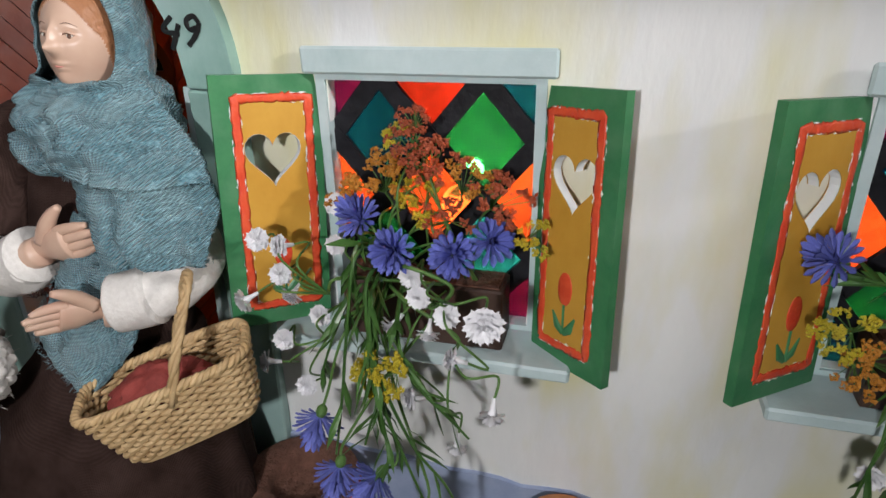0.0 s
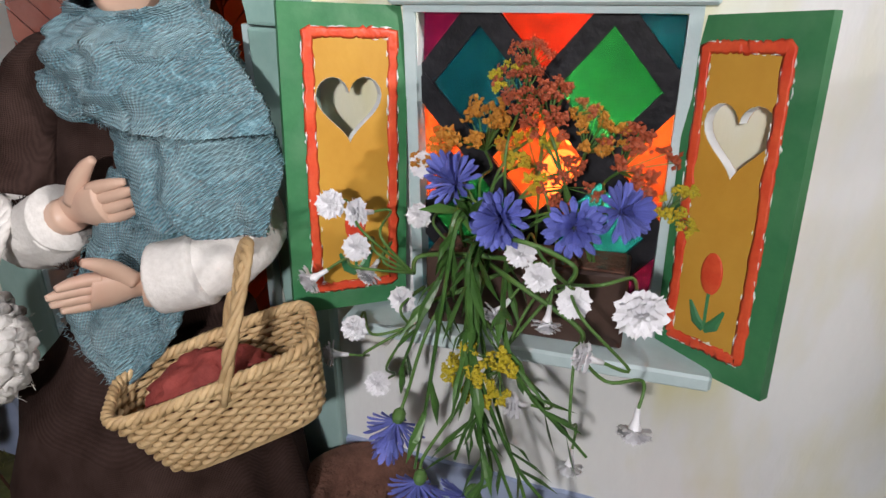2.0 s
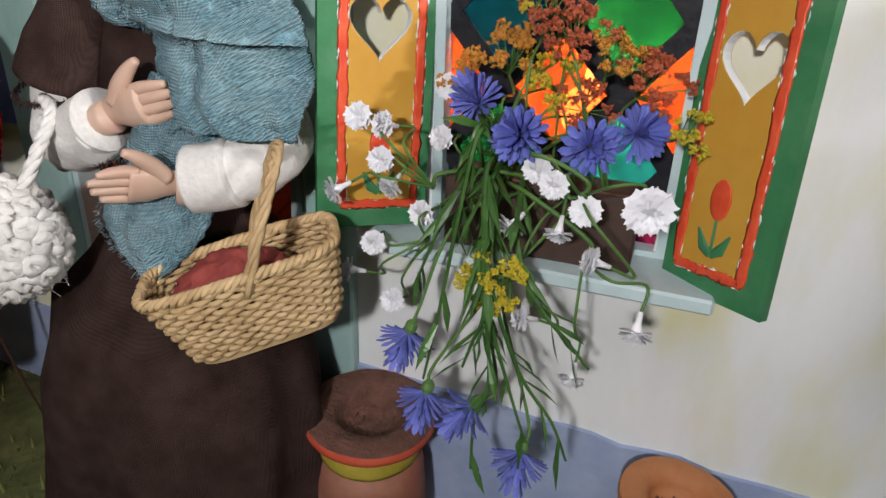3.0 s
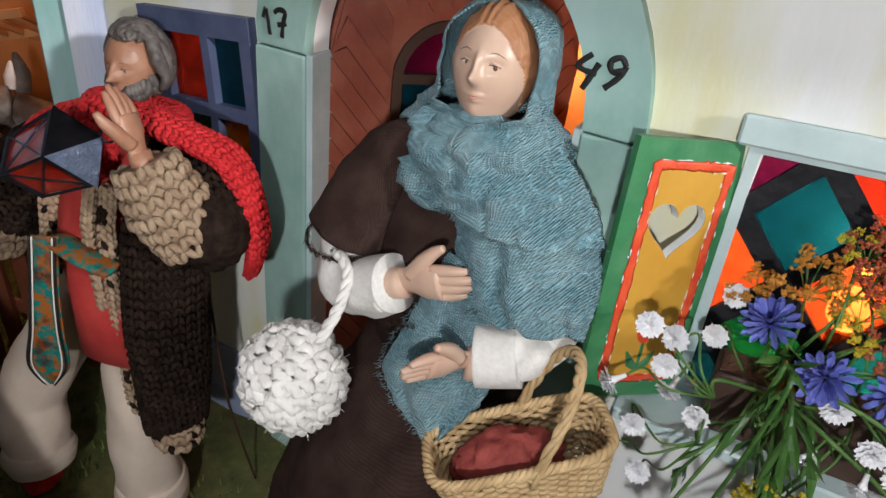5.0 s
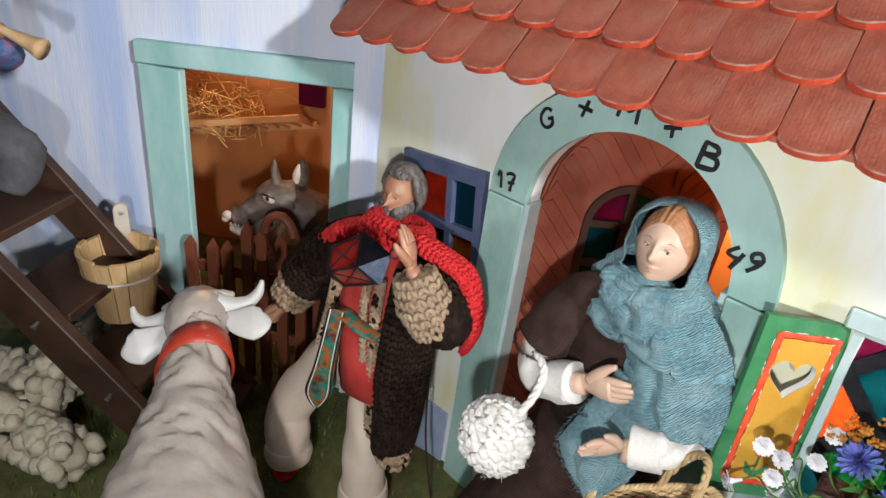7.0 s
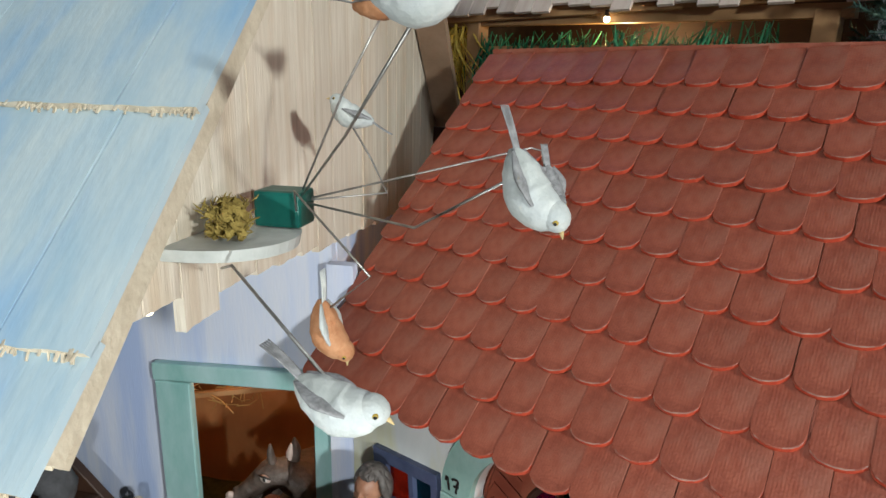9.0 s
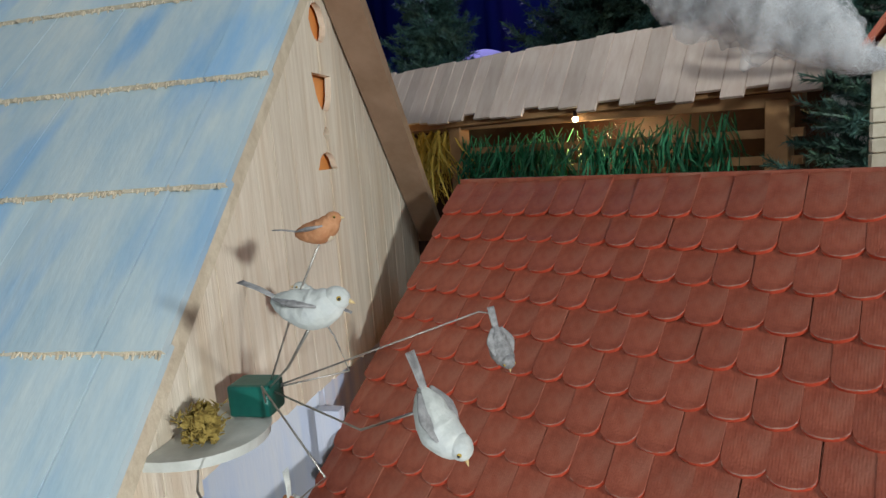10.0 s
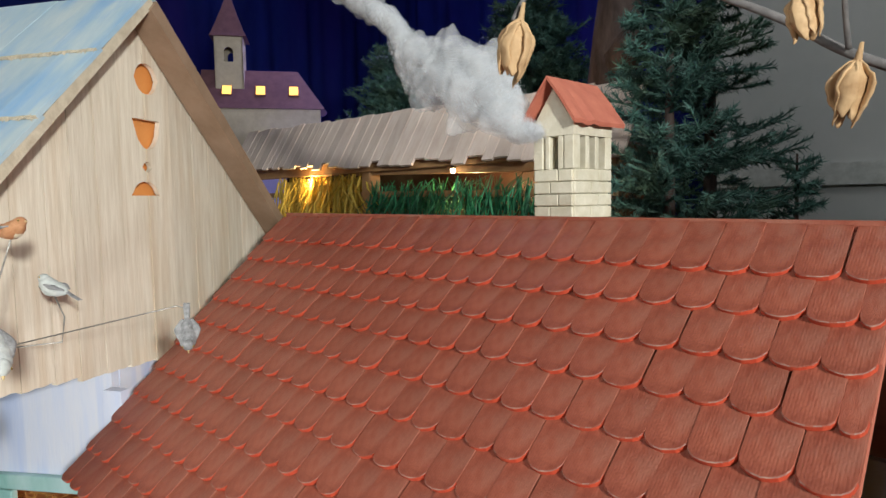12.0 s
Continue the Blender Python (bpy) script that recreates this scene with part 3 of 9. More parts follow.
# ---- the hall round the model village ----
def hall():
    bm = boxin(bmesh.new(), -5.6, 3.4, -3.0, 5.2, -0.92, -0.9)
    solo("floor", bm, HALLFLOOR, "dark floor of the hall round the model", "floor", kind="structure")
    bm = boxin(bmesh.new(), -5.6, 3.4, -3.0, 5.2, 3.6, 3.64)
    solo("ceiling", bm, CEILWHITE, "plain white ceiling of the hall", "ceiling", kind="structure")
    bm = boxin(bmesh.new(), -5.6, 3.4, -3.04, -3.0, -0.9, 3.6)
    solo("wall_south", bm, GREYWALL, "plain grey wall behind the viewer", "wall", kind="structure")
    bm = boxin(bmesh.new(), -5.64, -5.6, -3.0, 5.2, -0.9, 3.6)
    solo("wall_west", bm, GREYWALL, "plain grey side wall of the hall", "wall", kind="structure")
    bm = boxin(bmesh.new(), 3.4, 3.44, -3.0, 5.2, -0.9, 3.6)
    solo("wall_east", bm, GREYWALL, "plain grey side wall of the hall", "wall", kind="structure")
    bm = boxin(bmesh.new(), -5.6, 3.4, 5.2, 5.24, -0.9, 3.6)
    solo("wall_north", bm, GREYWALL, "plain grey wall at the back of the hall", "wall", kind="structure")
    # grey board wall beside the firs, with a pale rail
    bm = boxin(bmesh.new(), -0.55, 3.0, 2.25, 2.28, -0.9, 3.6)
    wall = solo("partition_wall", bm, GREYWALL, "grey painted partition behind the fir branches", "wall", kind="structure")
    part("rail", boxin(bmesh.new(), -0.55, 3.0, 2.235, 2.25, 0.842, 0.909), GREYBOARD, wall)
    # pleated curtain, along the side and the back
    bm = bmesh.new()
    cols = 360
    rows = []
    for i in range(cols + 1):
        u = 10.4 * i / cols
        fold = 0.018 * math.sin(i * 0.9) + 0.03 * math.sin(i * 0.37 + 1)
        x, y = (-5.2 + fold, -1.0 + u) if u < 5.2 else (-5.2 + (u - 5.2), 4.2 + fold)
        rows.append((bm.verts.new((x, y, -0.9)), bm.verts.new((x, y, 3.6))))
    for a, b in zip(rows, rows[1:]):
        bm.faces.new((a[0], b[0], b[1], a[1]))
    bmesh.ops.solidify(bm, geom=bm.faces[:], thickness=0.006)
    solo("curtain", bm, CURTAIN, "dark blue pleated backdrop curtain", "curtain", kind="structure", smooth=True)


hall()


def ground():
    bm = bmesh.new()
    nx, ny = 120, 110
    x0, x1, y0, y1 = -1.7, 0.75, -0.45, 1.75
    grid = []
    for i in range(nx + 1):
        col = []
        for j in range(ny + 1):
            x, y = x0 + (x1 - x0) * i / nx, y0 + (y1 - y0) * j / ny
            z = 0.028 + 0.006 * noise.noise(V(x * 18, y * 18, 0)) + 0.004 * noise.noise(V(x * 60, y * 60, 3))
            col.append(bm.verts.new((x, y, z)))
        grid.append(col)
    for i in range(nx):
        for j in range(ny):
            bm.faces.new((grid[i][j], grid[i + 1][j], grid[i + 1][j + 1], grid[i][j + 1]))
    solo("ground", bm, EARTH, "mossy ground of the model village", "ground", kind="structure", smooth=True)
    solo("table", box(-1.72, 0.77, -0.47, 1.77, -0.05, 0.012, 0.004), BROWNWOOD, "dark wooden table that carries the model village", "table", kind="structure")
    solo("table_skirt", box(-1.6, 0.7, -0.4, 1.7, -0.9, -0.05), BROWNWOOD, "dark boarded base under the table", "base", kind="structure")


ground()

# ---- the red-roofed house ----
WALLY = 0.334
house = thing("red_roofed_house", (0, 0, 0), label="cream plaster toy house with a red tiled roof", category="house")


def roof_at(x, s):
    """A place on the red roof: x along it, s from 0 at the eave to 1 at the ridge."""
    u = (x + 0.55) / 0.84
    y0, z0 = 0.258 + 0.022 * u, 0.458 + 0.024 * u
    y1, z1 = 0.636 - 0.004 * u, 0.790 - 0.003 * u
    return Vector((x, y0 + (y1 - y0) * s, z0 + (z1 - z0) * s + 0.003 * s * (1 - s)))


def roof_x(xi, s):
    """Where the roof's columns run: xi from 0 at the verge by the stable to 1 at the other; they fan out to the ridge."""
    left, right = -0.537 - 0.080 * s, 0.300 - 0.022 * s
    return left + (right - left) * (xi + 0.08 * xi * (1 - xi))


IMPOST = 0.358
DX0, DX1 = -0.371, -0.207
DCX = (DX0 + DX1) / 2
WINX0, WINX1, WINZ0, WINZ1 = -0.1300, -0.0210, 0.2400, 0.3715
NEXT, RISE, SKEW = 0.2465, 0.008, -2.8
W2X0, W2X1, W2Z0, W2Z1 = -0.505, -0.409, 0.238, 0.3655


def rect(x0, x1, z0, z1):
    return [(x0, z0), (x1, z0), (x1, z1), (x0, z1)]


def house_shell():
    arch = [(DX0, 0.0), (DX1, 0.0)] + arc(DCX, IMPOST, (DX1 - DX0) / 2, 0, 180, 24)
    hole2 = rect(W2X0 + 0.008, W2X1 - 0.008, W2Z0 + 0.008, W2Z1 - 0.008)
    loops = [[(-0.552, -0.001), (0.27, -0.001), (0.27, 0.512), (-0.552, 0.506)], [(x, max(z, 0.004)) for x, z in arch], rect(WINX0, WINX1, WINZ0, WINZ1), rect(WINX0 + NEXT, WINX1 + NEXT, WINZ0 + RISE, WINZ1 + RISE), hole2]
    part("wall", sheet(bmesh.new(), loops, WALLY, WALLY + 0.014), PLASTER, house, "cream plaster front wall with yellowish stains")
    part("side_wall", boxin(bmesh.new(), 0.256, 0.27, WALLY + 0.015, 0.9, 0.0, 0.512), PLASTER, house)
    part("back_wall", boxin(bmesh.new(), -0.55, 0.27, 0.9, 0.914, 0.0, 0.512), PLASTER, house)
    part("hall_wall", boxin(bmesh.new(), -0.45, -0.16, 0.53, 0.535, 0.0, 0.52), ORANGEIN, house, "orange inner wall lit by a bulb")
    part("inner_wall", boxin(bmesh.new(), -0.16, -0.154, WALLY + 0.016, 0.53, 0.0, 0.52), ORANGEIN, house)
    # white reflector boxes, added out of sight to make the panes glow
    for x in (-0.150, -0.150 + NEXT):
        room = bmesh.new()
        boxin(room, x, x + 0.004, WALLY + 0.016, 0.42, 0.225, 0.40)
        boxin(room, x + 0.141, x + 0.145, WALLY + 0.016, 0.42, 0.225, 0.40)
        boxin(room, x, x + 0.145, 0.4205, 0.4245, 0.225, 0.40)
        boxin(room, x, x + 0.145, WALLY + 0.016, 0.42, 0.221, 0.2245)
        boxin(room, x, x + 0.145, WALLY + 0.016, 0.42, 0.4005, 0.404)
        part("bounce_box", room, CEILWHITE, house, "unseen white box added to bounce bulb light through the stained glass")
    part("plinth", boxin(bmesh.new(), -0.552, -0.418, WALLY - 0.003, WALLY, 0.0, 0.098), BLUEBAND, house, "blue painted plinth band")
    bm = bmesh.new()
    top = [(x, 0.132 + 0.004 * noise.noise(V(x * 40, 0, 0))) for x in [-0.178 + 0.448 * i / 30 for i in range(31)]]
    slab(bm, [(-0.178, 0.0), (0.27, 0.0)] + top[::-1], WALLY - 0.003, WALLY)
    part("plinth", bm, BLUEBAND, house, "blue painted plinth band")


house_shell()


# brush strokes of the painted signs, in a square from -1 to 1
BRUSH = {
    "17": (((-0.95, 0.25), (-0.62, 0.75), (-0.52, -0.75)), ((0.0, 0.55), (0.35, 0.75), (0.85, 0.62), (0.62, 0.0), (0.42, -0.85)), ((0.18, -0.12), (0.85, -0.02))),
    "G": (((0.45, 0.62), (-0.05, 0.80), (-0.55, 0.25), (-0.50, -0.45), (0.0, -0.75), (0.50, -0.45), (0.52, 0.0)), ((0.08, -0.02), (0.62, 0.06))),
    "+": (((0.05, 0.70), (-0.02, -0.65)), ((-0.62, -0.02), (0.62, 0.10))),
    "M": (((-0.72, -0.70), (-0.62, 0.72)), ((-0.62, 0.70), (0.0, -0.08), (0.66, 0.74)), ((0.66, 0.74), (0.80, -0.74))),
    "B": (((-0.42, 0.78), (-0.50, -0.80)), ((-0.48, 0.74), (0.30, 0.66), (0.38, 0.24), (-0.36, 0.06)), ((-0.36, 0.06), (0.50, -0.04), (0.52, -0.64), (-0.52, -0.78))),
    "4": (((-0.10, 0.85), (-0.48, 0.04), (0.50, 0.12)), ((0.38, 0.62), (0.20, -0.80))),
    "9": (((0.40, 0.52), (0.02, 0.76), (-0.34, 0.42), (-0.10, 0.04), (0.34, 0.26), (0.40, 0.56)), ((0.40, 0.52), (0.30, -0.12), (-0.04, -0.82))),
}


def door_casing():
    co = (-0.407, -0.178)
    ro = (co[1] - co[0]) / 2
    cx = (co[0] + co[1]) / 2
    outer = arc(cx, IMPOST, ro, 0, 180, 30)
    inner = arc(DCX, IMPOST, (DX1 - DX0) / 2, 180, 0, 30)
    bm = slab(bmesh.new(), [(x, z if i not in (0, 30) else z) for i, (x, z) in enumerate(outer)] + inner, WALLY - 0.008, WALLY)
    bevel_edges = [e for e in bm.edges if abs(e.verts[0].co.y - e.verts[1].co.y) < 1e-6 and e.verts[0].co.y < WALLY - 0.004]
    bmesh.ops.bevel(bm, geom=bevel_edges, offset=0.0012, segments=2, affect="EDGES")
    part("arch_casing", bm, TEAL, house, "grey-green painted arch over the door")
    for outline in ([(co[0] - 0.001, 0), (DX0, 0), (DX0, IMPOST - 0.001), (co[0] - 0.001, IMPOST - 0.001)], [(DX1 + 0.018, 0), (co[1] + 0.012, 0), (co[1] + 0.001, IMPOST - 0.001), (DX1, IMPOST - 0.001)]):
        part("door_post", bevel(slab(bmesh.new(), outline, WALLY - 0.0085, WALLY), 0.0012), TEAL, house)
    for x0, x1 in ((DX0 - 0.0005, DX0 + 0.004), (DX1 - 0.004, DX1 + 0.0005)):
        part("reveal", box(x0, x1, WALLY - 0.006, WALLY + 0.016, 0.0, IMPOST, 0.0005), PALETEAL, house)
        # painted signs round the arch
    for text, x, z, lean, size in (("17", -0.391, 0.372, -6, 0.0185), ("G", -0.365, 0.431, -14, 0.018), ("+", -0.336, 0.446, 12, 0.019), ("M", -0.304, 0.454, 4, 0.019), ("+", -0.272, 0.451, -8, 0.019), ("B", -0.245, 0.441, 4, 0.021), ("4", -0.2105, 0.385, 16, 0.019), ("9", -0.1985, 0.387, 16, 0.019)):
        bm = bmesh.new()
        for line in BRUSH[text]:
            pts = curve_pts([(a * size * 0.5, 0, b * size * 0.5) for a, b in line], 5)
            tube(bm, pts, [size * (0.074 + 0.020 * noise.noise(V(q.x * 300, q.z * 300, x * 50))) for q in pts], 8, flat=0.30, up=(0, 1, 0))
        m = Matrix.Translation((x, WALLY - 0.0089, z)) @ Matrix.Rotation(radians(lean), 4, "Y")
        bm.transform(m)
        part("painted_sign", bm, INK, house, "black hand-painted sign " + ("plus" if text == "+" else text))


door_casing()


def door_leaf():
    w = DX1 - DX0 - 0.004
    leaf = thing("door_1", (DX0 + 0.003, WALLY + 0.012, 0.006), 44, label="red-brown arched plank door standing ajar", category="door", kind="structure")
    r = w / 2
    h = IMPOST - 0.006
    wx, wz, wr = w * 0.46, 0.338, 0.030

    def inside(x):
        u = x - r
        return h + math.sqrt(max(0.0, r * r - u * u))
    hole = [(wx - wr, wz - 0.075), (wx + wr, wz - 0.075)] + arc(wx, wz, wr, 0, 180, 14)
    loops = [[(0, 0), (w, 0)] + arc(r, h, r, 0, 180, 24), hole]
    part("leaf", sheet(bmesh.new(), loops, 0.0, 0.006), DOORBROWN, leaf)
    # slanted boards laid on the leaf, meeting at the middle
    step = 0.017
    for side in (-1, 1):
        for k in range(-8, 40):
            bm = bmesh.new()
            mid = w * 0.56
            pts = []
            n = 10
            xs = [mid * i / n for i in range(n + 1)] if side < 0 else [mid + (w - mid) * i / n for i in range(n + 1)]
            lo, hi = [], []
            for x in xs:
                d = abs(x - mid)
                a = k * step + d * 1.25 + 0.0007
                b = a + step - 0.0014
                top = inside(x) - 0.001
                a, b = min(max(a, 0.001), top), min(max(b, 0.001), top)
                lo.append((x, a))
                hi.append((x, b))
            if max(b[1] - a[1] for a, b in zip(lo, hi)) < 0.002:
                bm.free()
                continue
            # leave the little window free
            if any(abs(x - wx) < wr + 0.003 and z > wz - 0.08 and z < wz + wr + 0.004 for x, z in lo + hi):
                keep = [i for i, x in enumerate(xs) if not (abs(x - wx) < wr + 0.004 and lo[i][1] < wz + wr + 0.004 and hi[i][1] > wz - 0.08)]
                runs, run = [], []
                for i in range(n + 1):
                    if i in keep:
                        run.append(i)
                    elif run:
                        runs.append(run)
                        run = []
                if run:
                    runs.append(run)
            else:
                runs = [list(range(n + 1))]
            made = False
            for run in runs:
                if len(run) > 1:
                    y = -0.0022 + jit(0.0004)
                    slab(bm, [lo[i] for i in run] + [hi[i] for i in run[::-1]], y, 0.0004)
                    made = True
            if made:
                bmesh.ops.remove_doubles(bm, verts=bm.verts[:], dist=1e-5)
                part("board", bm, DOORBROWN, leaf)
            else:
                bm.free()
    fr = bmesh.new()
    ring_o = [(wx - wr - 0.006, wz - 0.081), (wx + wr + 0.006, wz - 0.081)] + arc(wx, wz, wr + 0.006, 0, 180, 16)
    sheet(fr, [ring_o, hole], -0.004, 0.001)
    boxin(fr, wx - 0.0035, wx + 0.0035, -0.0038, 0.003, wz - 0.075, wz + wr)
    boxin(fr, wx - wr, wx + wr, -0.0036, 0.003, wz - 0.003, wz + 0.003)
    boxin(fr, wx - wr, wx + wr, -0.0036, 0.003, wz - 0.04, wz - 0.034)
    part("window_frame", fr, BROWNWOOD, leaf, "dark frame of the little arched window")
    for sx, cols in ((-1, (G_PURPLE, G_TEAL, G_GREEN)), (1, (G_TEAL, G_RED, G_AMBER))):
        a, b = (wx - wr, wx - 0.0035) if sx < 0 else (wx + 0.0035, wx + wr)
        for (z0, z1), g in zip(((wz + 0.003, wz + wr * 0.92), (wz - 0.034, wz - 0.003), (wz - 0.075, wz - 0.04)), cols):
            part("pane", boxin(bmesh.new(), a, b, 0.001, 0.002, z0, z1), g, leaf)


door_leaf()

# ---- stained window with shutters, built once at the first window and copied ----
HX, HZ = (WINX0 + WINX1) / 2, (WINZ0 + WINZ1) / 2


def heart(cx, cz, s):
    pts = []
    for i in range(36):
        t = 2 * math.pi * i / 36
        pts.append((cx + s * 16 * math.sin(t) ** 3 / 17, cz + s * 1.08 * (13 * math.cos(t) - 5 * math.cos(2 * t) - 2 * math.cos(3 * t) - math.cos(4 * t)) / 17))
    return pts


def stained_window(cx, cz):
    win = thing("window_1", (cx, WALLY, cz), ry=SKEW, label="stained glass window with a black diamond lattice", category="window", kind="structure")
    w, h = (WINX1 - WINX0) / 2, (WINZ1 - WINZ0) / 2
    fr = bmesh.new()
    sheet(fr, [rect(-w - 0.003, w + 0.003, -h - 0.003, h + 0.003), rect(-w + 0.002, w - 0.002, -h + 0.002, h - 0.002)], -0.002, 0.012)
    part("window_frame", fr, PALETEAL, win)
    part("lintel", box(-w - 0.0085, w + 0.0080, -0.0055, -0.0021, h + 0.0010, h + 0.0142, 0.0012), PALETEAL, win, "pale blue-green lintel board")
    part("window_sill", box(-w - 0.0265, w + 0.0235, -0.0360, -0.0021, -h - 0.0072, -h - 0.0002, 0.0012), PALETEAL, win, "pale blue-green sill board")
    # diamond lattice
    lat = bmesh.new()
    p = (2 * w) / 2.04
    yl, steep = 0.006, 1.17
    lines = []
    cz0 = h
    for k in range(-5, 6):
        for s in (1, -1):
            a = V((k + 0.5) * p - 2 * p * s * 1.0, yl, cz0 - 2 * p * steep)
            b = V((k + 0.5) * p + 2 * p * s * 1.0, yl, cz0 + 2 * p * steep)
            lines.append((a, b, s))

    def clip(a, b):
        t0, t1 = 0.0, 1.0
        d = b - a
        for q0, dd, lo, hi in ((a.x, d.x, -w, w), (a.z, d.z, -h, h)):
            ta, tb = (lo - q0) / dd, (hi - q0) / dd
            t0, t1 = max(t0, min(ta, tb)), min(t1, max(ta, tb))
        return (a + d * t0, a + d * t1) if t1 > t0 + 0.02 else None
    for a, b, s in lines:
        c = clip(a, b)
        if c:
            bar(lat, c[0] + V(0, 0.0006 * s, 0), c[1] + V(0, 0.0006 * s, 0), 0.003, 0.0092, up=(0, 0, 1))
    part("lattice", lat, BLACK, win, "black lead lattice")
    # panes between the bars
    hp, hz = p / 2, p / 2 * steep
    for j in range(6):
        z = cz0 - j * hz
        for i in range(-3, 4):
            if (i + j) % 2:
                continue
            x = i * hp + 0.0
            poly = [(x - hp, z), (x, z - hz), (x + hp, z), (x, z + hz)]
            poly = clip_poly(poly, -w, w, -h, h)
            if len(poly) < 3:
                continue
            key = (i, j)
            g = PANES.get(key, G_PURPLE)
            part("pane", slab(bmesh.new(), poly, 0.0075, 0.0085), g, win)
    return win


def clip_poly(poly, x0, x1, z0, z1):
    def cut(pts, axis, lim, keep_less):
        out = []
        for a, b in zip(pts, pts[1:] + pts[:1]):
            ia = a[axis] <= lim if keep_less else a[axis] >= lim
            ib = b[axis] <= lim if keep_less else b[axis] >= lim
            if ia:
                out.append(a)
            if ia != ib:
                t = (lim - a[axis]) / (b[axis] - a[axis])
                out.append((a[0] + (b[0] - a[0]) * t, a[1] + (b[1] - a[1]) * t))
        return out
    for axis, lim, less in ((0, x1, True), (0, x0, False), (1, z1, True), (1, z0, False)):
        if poly:
            poly = cut(poly, axis, lim, less)
    return poly


PANES = {(0, 0): G_RED, (-2, 0): G_PURPLE, (2, 0): G_TEAL, (-1, 1): G_TEAL, (1, 1): G_GREEN, (0, 2): G_ORANGE, (-2, 2): G_ORANGE, (2, 2): G_ORANGE, (-1, 3): G_GREEN, (1, 3): G_CYAN, (0, 4): G_TEAL, (2, 4): G_PURPLE, (-2, 4): G_TEAL}


def shutter(hinge, angle, side, label, w=0.0545, h=0.136, lean=0.0, back=0.0):
    """A painted shutter; side -1 opens to the left of the window, 1 to the right."""
    t = 0.0048
    sh = thing("shutter", hinge, angle, label=label, category="shutter", group="window shutters", rx=back, ry=lean)
    s = side
    hx, hz = s * w * 0.48, 0.026

    def mx(a, b):
        return (min(a * s, b * s), max(a * s, b * s))
    hp = heart(hx, hz, 0.0150)
    x0, x1 = mx(0, w)
    bm = sheet(bmesh.new(), [rect(x0, x1, -h / 2, h / 2), hp], -t / 2, t / 2)
    part("board", bm, GREEN, sh)
    bm = sheet(bmesh.new(), [heart(hx, hz, 0.01515), heart(hx, hz, 0.0147)], -t / 2 + 0.0001, t / 2 - 0.0001)
    part("heart_edge", bm, PLASTER, sh, "cream painted edge of the heart cut-out")
    i0, i1 = mx(0.0065, w - 0.0110)
    for y0, y1 in ((-t / 2 - 0.0004, -t / 2), (t / 2, t / 2 + 0.0004)):
        bm = sheet(bmesh.new(), [rect(i0, i1, -h / 2 + 0.011, h / 2 - 0.011), hp], y0, y1)
        part("panel", bm, OCHRE, sh, "ochre painted panel with a heart cut through")
        bm = bmesh.new()
        y = y0 if y0 < 0 else y1
        ring = rect(i0, i1, -h / 2 + 0.011, h / 2 - 0.011)
        n = 34
        pts = []
        for a, b in zip(ring, ring[1:] + ring[:1]):
            for k in range(n):
                pts.append(V(a[0] + (b[0] - a[0]) * k / n + jit(0.00035), y, a[1] + (b[1] - a[1]) * k / n + jit(0.00035)))
        pts.append(pts[0])
        tube(bm, pts, [0.0023 + jit(0.00045) for _ in pts], 6, flat=0.12, caps=False, up=(0, 1, 0))
        # pale chips along both rims of the brushed line
        for a, b in zip(ring, ring[1:] + ring[:1]):
            a, b = V(a[0], y, a[1]), V(b[0], y, b[1])
            along = (b - a).normalized()
            across = along.cross(V(0, 1, 0))
            for _ in range(int((b - a).length / 0.0036)):
                st = a.lerp(b, R.random()) + across * R.choice((-1, 1)) * R.uniform(0.0018, 0.0027)
                ln = R.uniform(0.0012, 0.0050)
                tube(bm, [st - along * ln / 2, st + across * jit(0.0003), st + along * ln / 2], [0.0001, R.uniform(0.0002, 0.00045), 0.0001], 5, 1, flat=0.8, up=(0, 1, 0))
        part("border", bm, [REDPAINT, PLASTER], sh, "red painted border line with pale chips", smooth=True)
        # tulip
        bm = bmesh.new()
        tx = (i0 + i1) / 2
        ball(bm, (tx, y, -0.026), (0.0048, 0.0006, 0.0085), 12, 8)
        part("tulip", bm, REDPAINT, sh, "red painted tulip", smooth=True)
        bm = bmesh.new()
        tube(bm, [(tx, y, -0.034), (tx, y, -0.049)], 0.0008, 5)
        for d in (-1, 1):
            tube(bm, [(tx, y, -0.049), (tx + d * 0.004, y, -0.046), (tx + d * 0.0075, y, -0.039)], [0.0016, 0.0024, 0.0006], 6, flat=0.3, up=(0, 1, 0))
        part("tulip_leaf", bm, GREEN, sh, "green painted tulip leaves")
    return sh


for cx, up in ((HX, 0.0), (HX + NEXT, RISE)):
    stained_window(cx, HZ + up)
    shutter((cx - 0.0590, WALLY - 0.003, 0.3035 + up), 41, -1, "green shutter with ochre heart panel, open beside stained window", 0.0530, 0.1310, 2.0, -6)
    shutter((cx + 0.0575, WALLY - 0.003, 0.3045 + up), -41, 1, "green shutter with ochre heart panel, half open beside stained window", 0.0490, 0.1345, -7.0, -3)


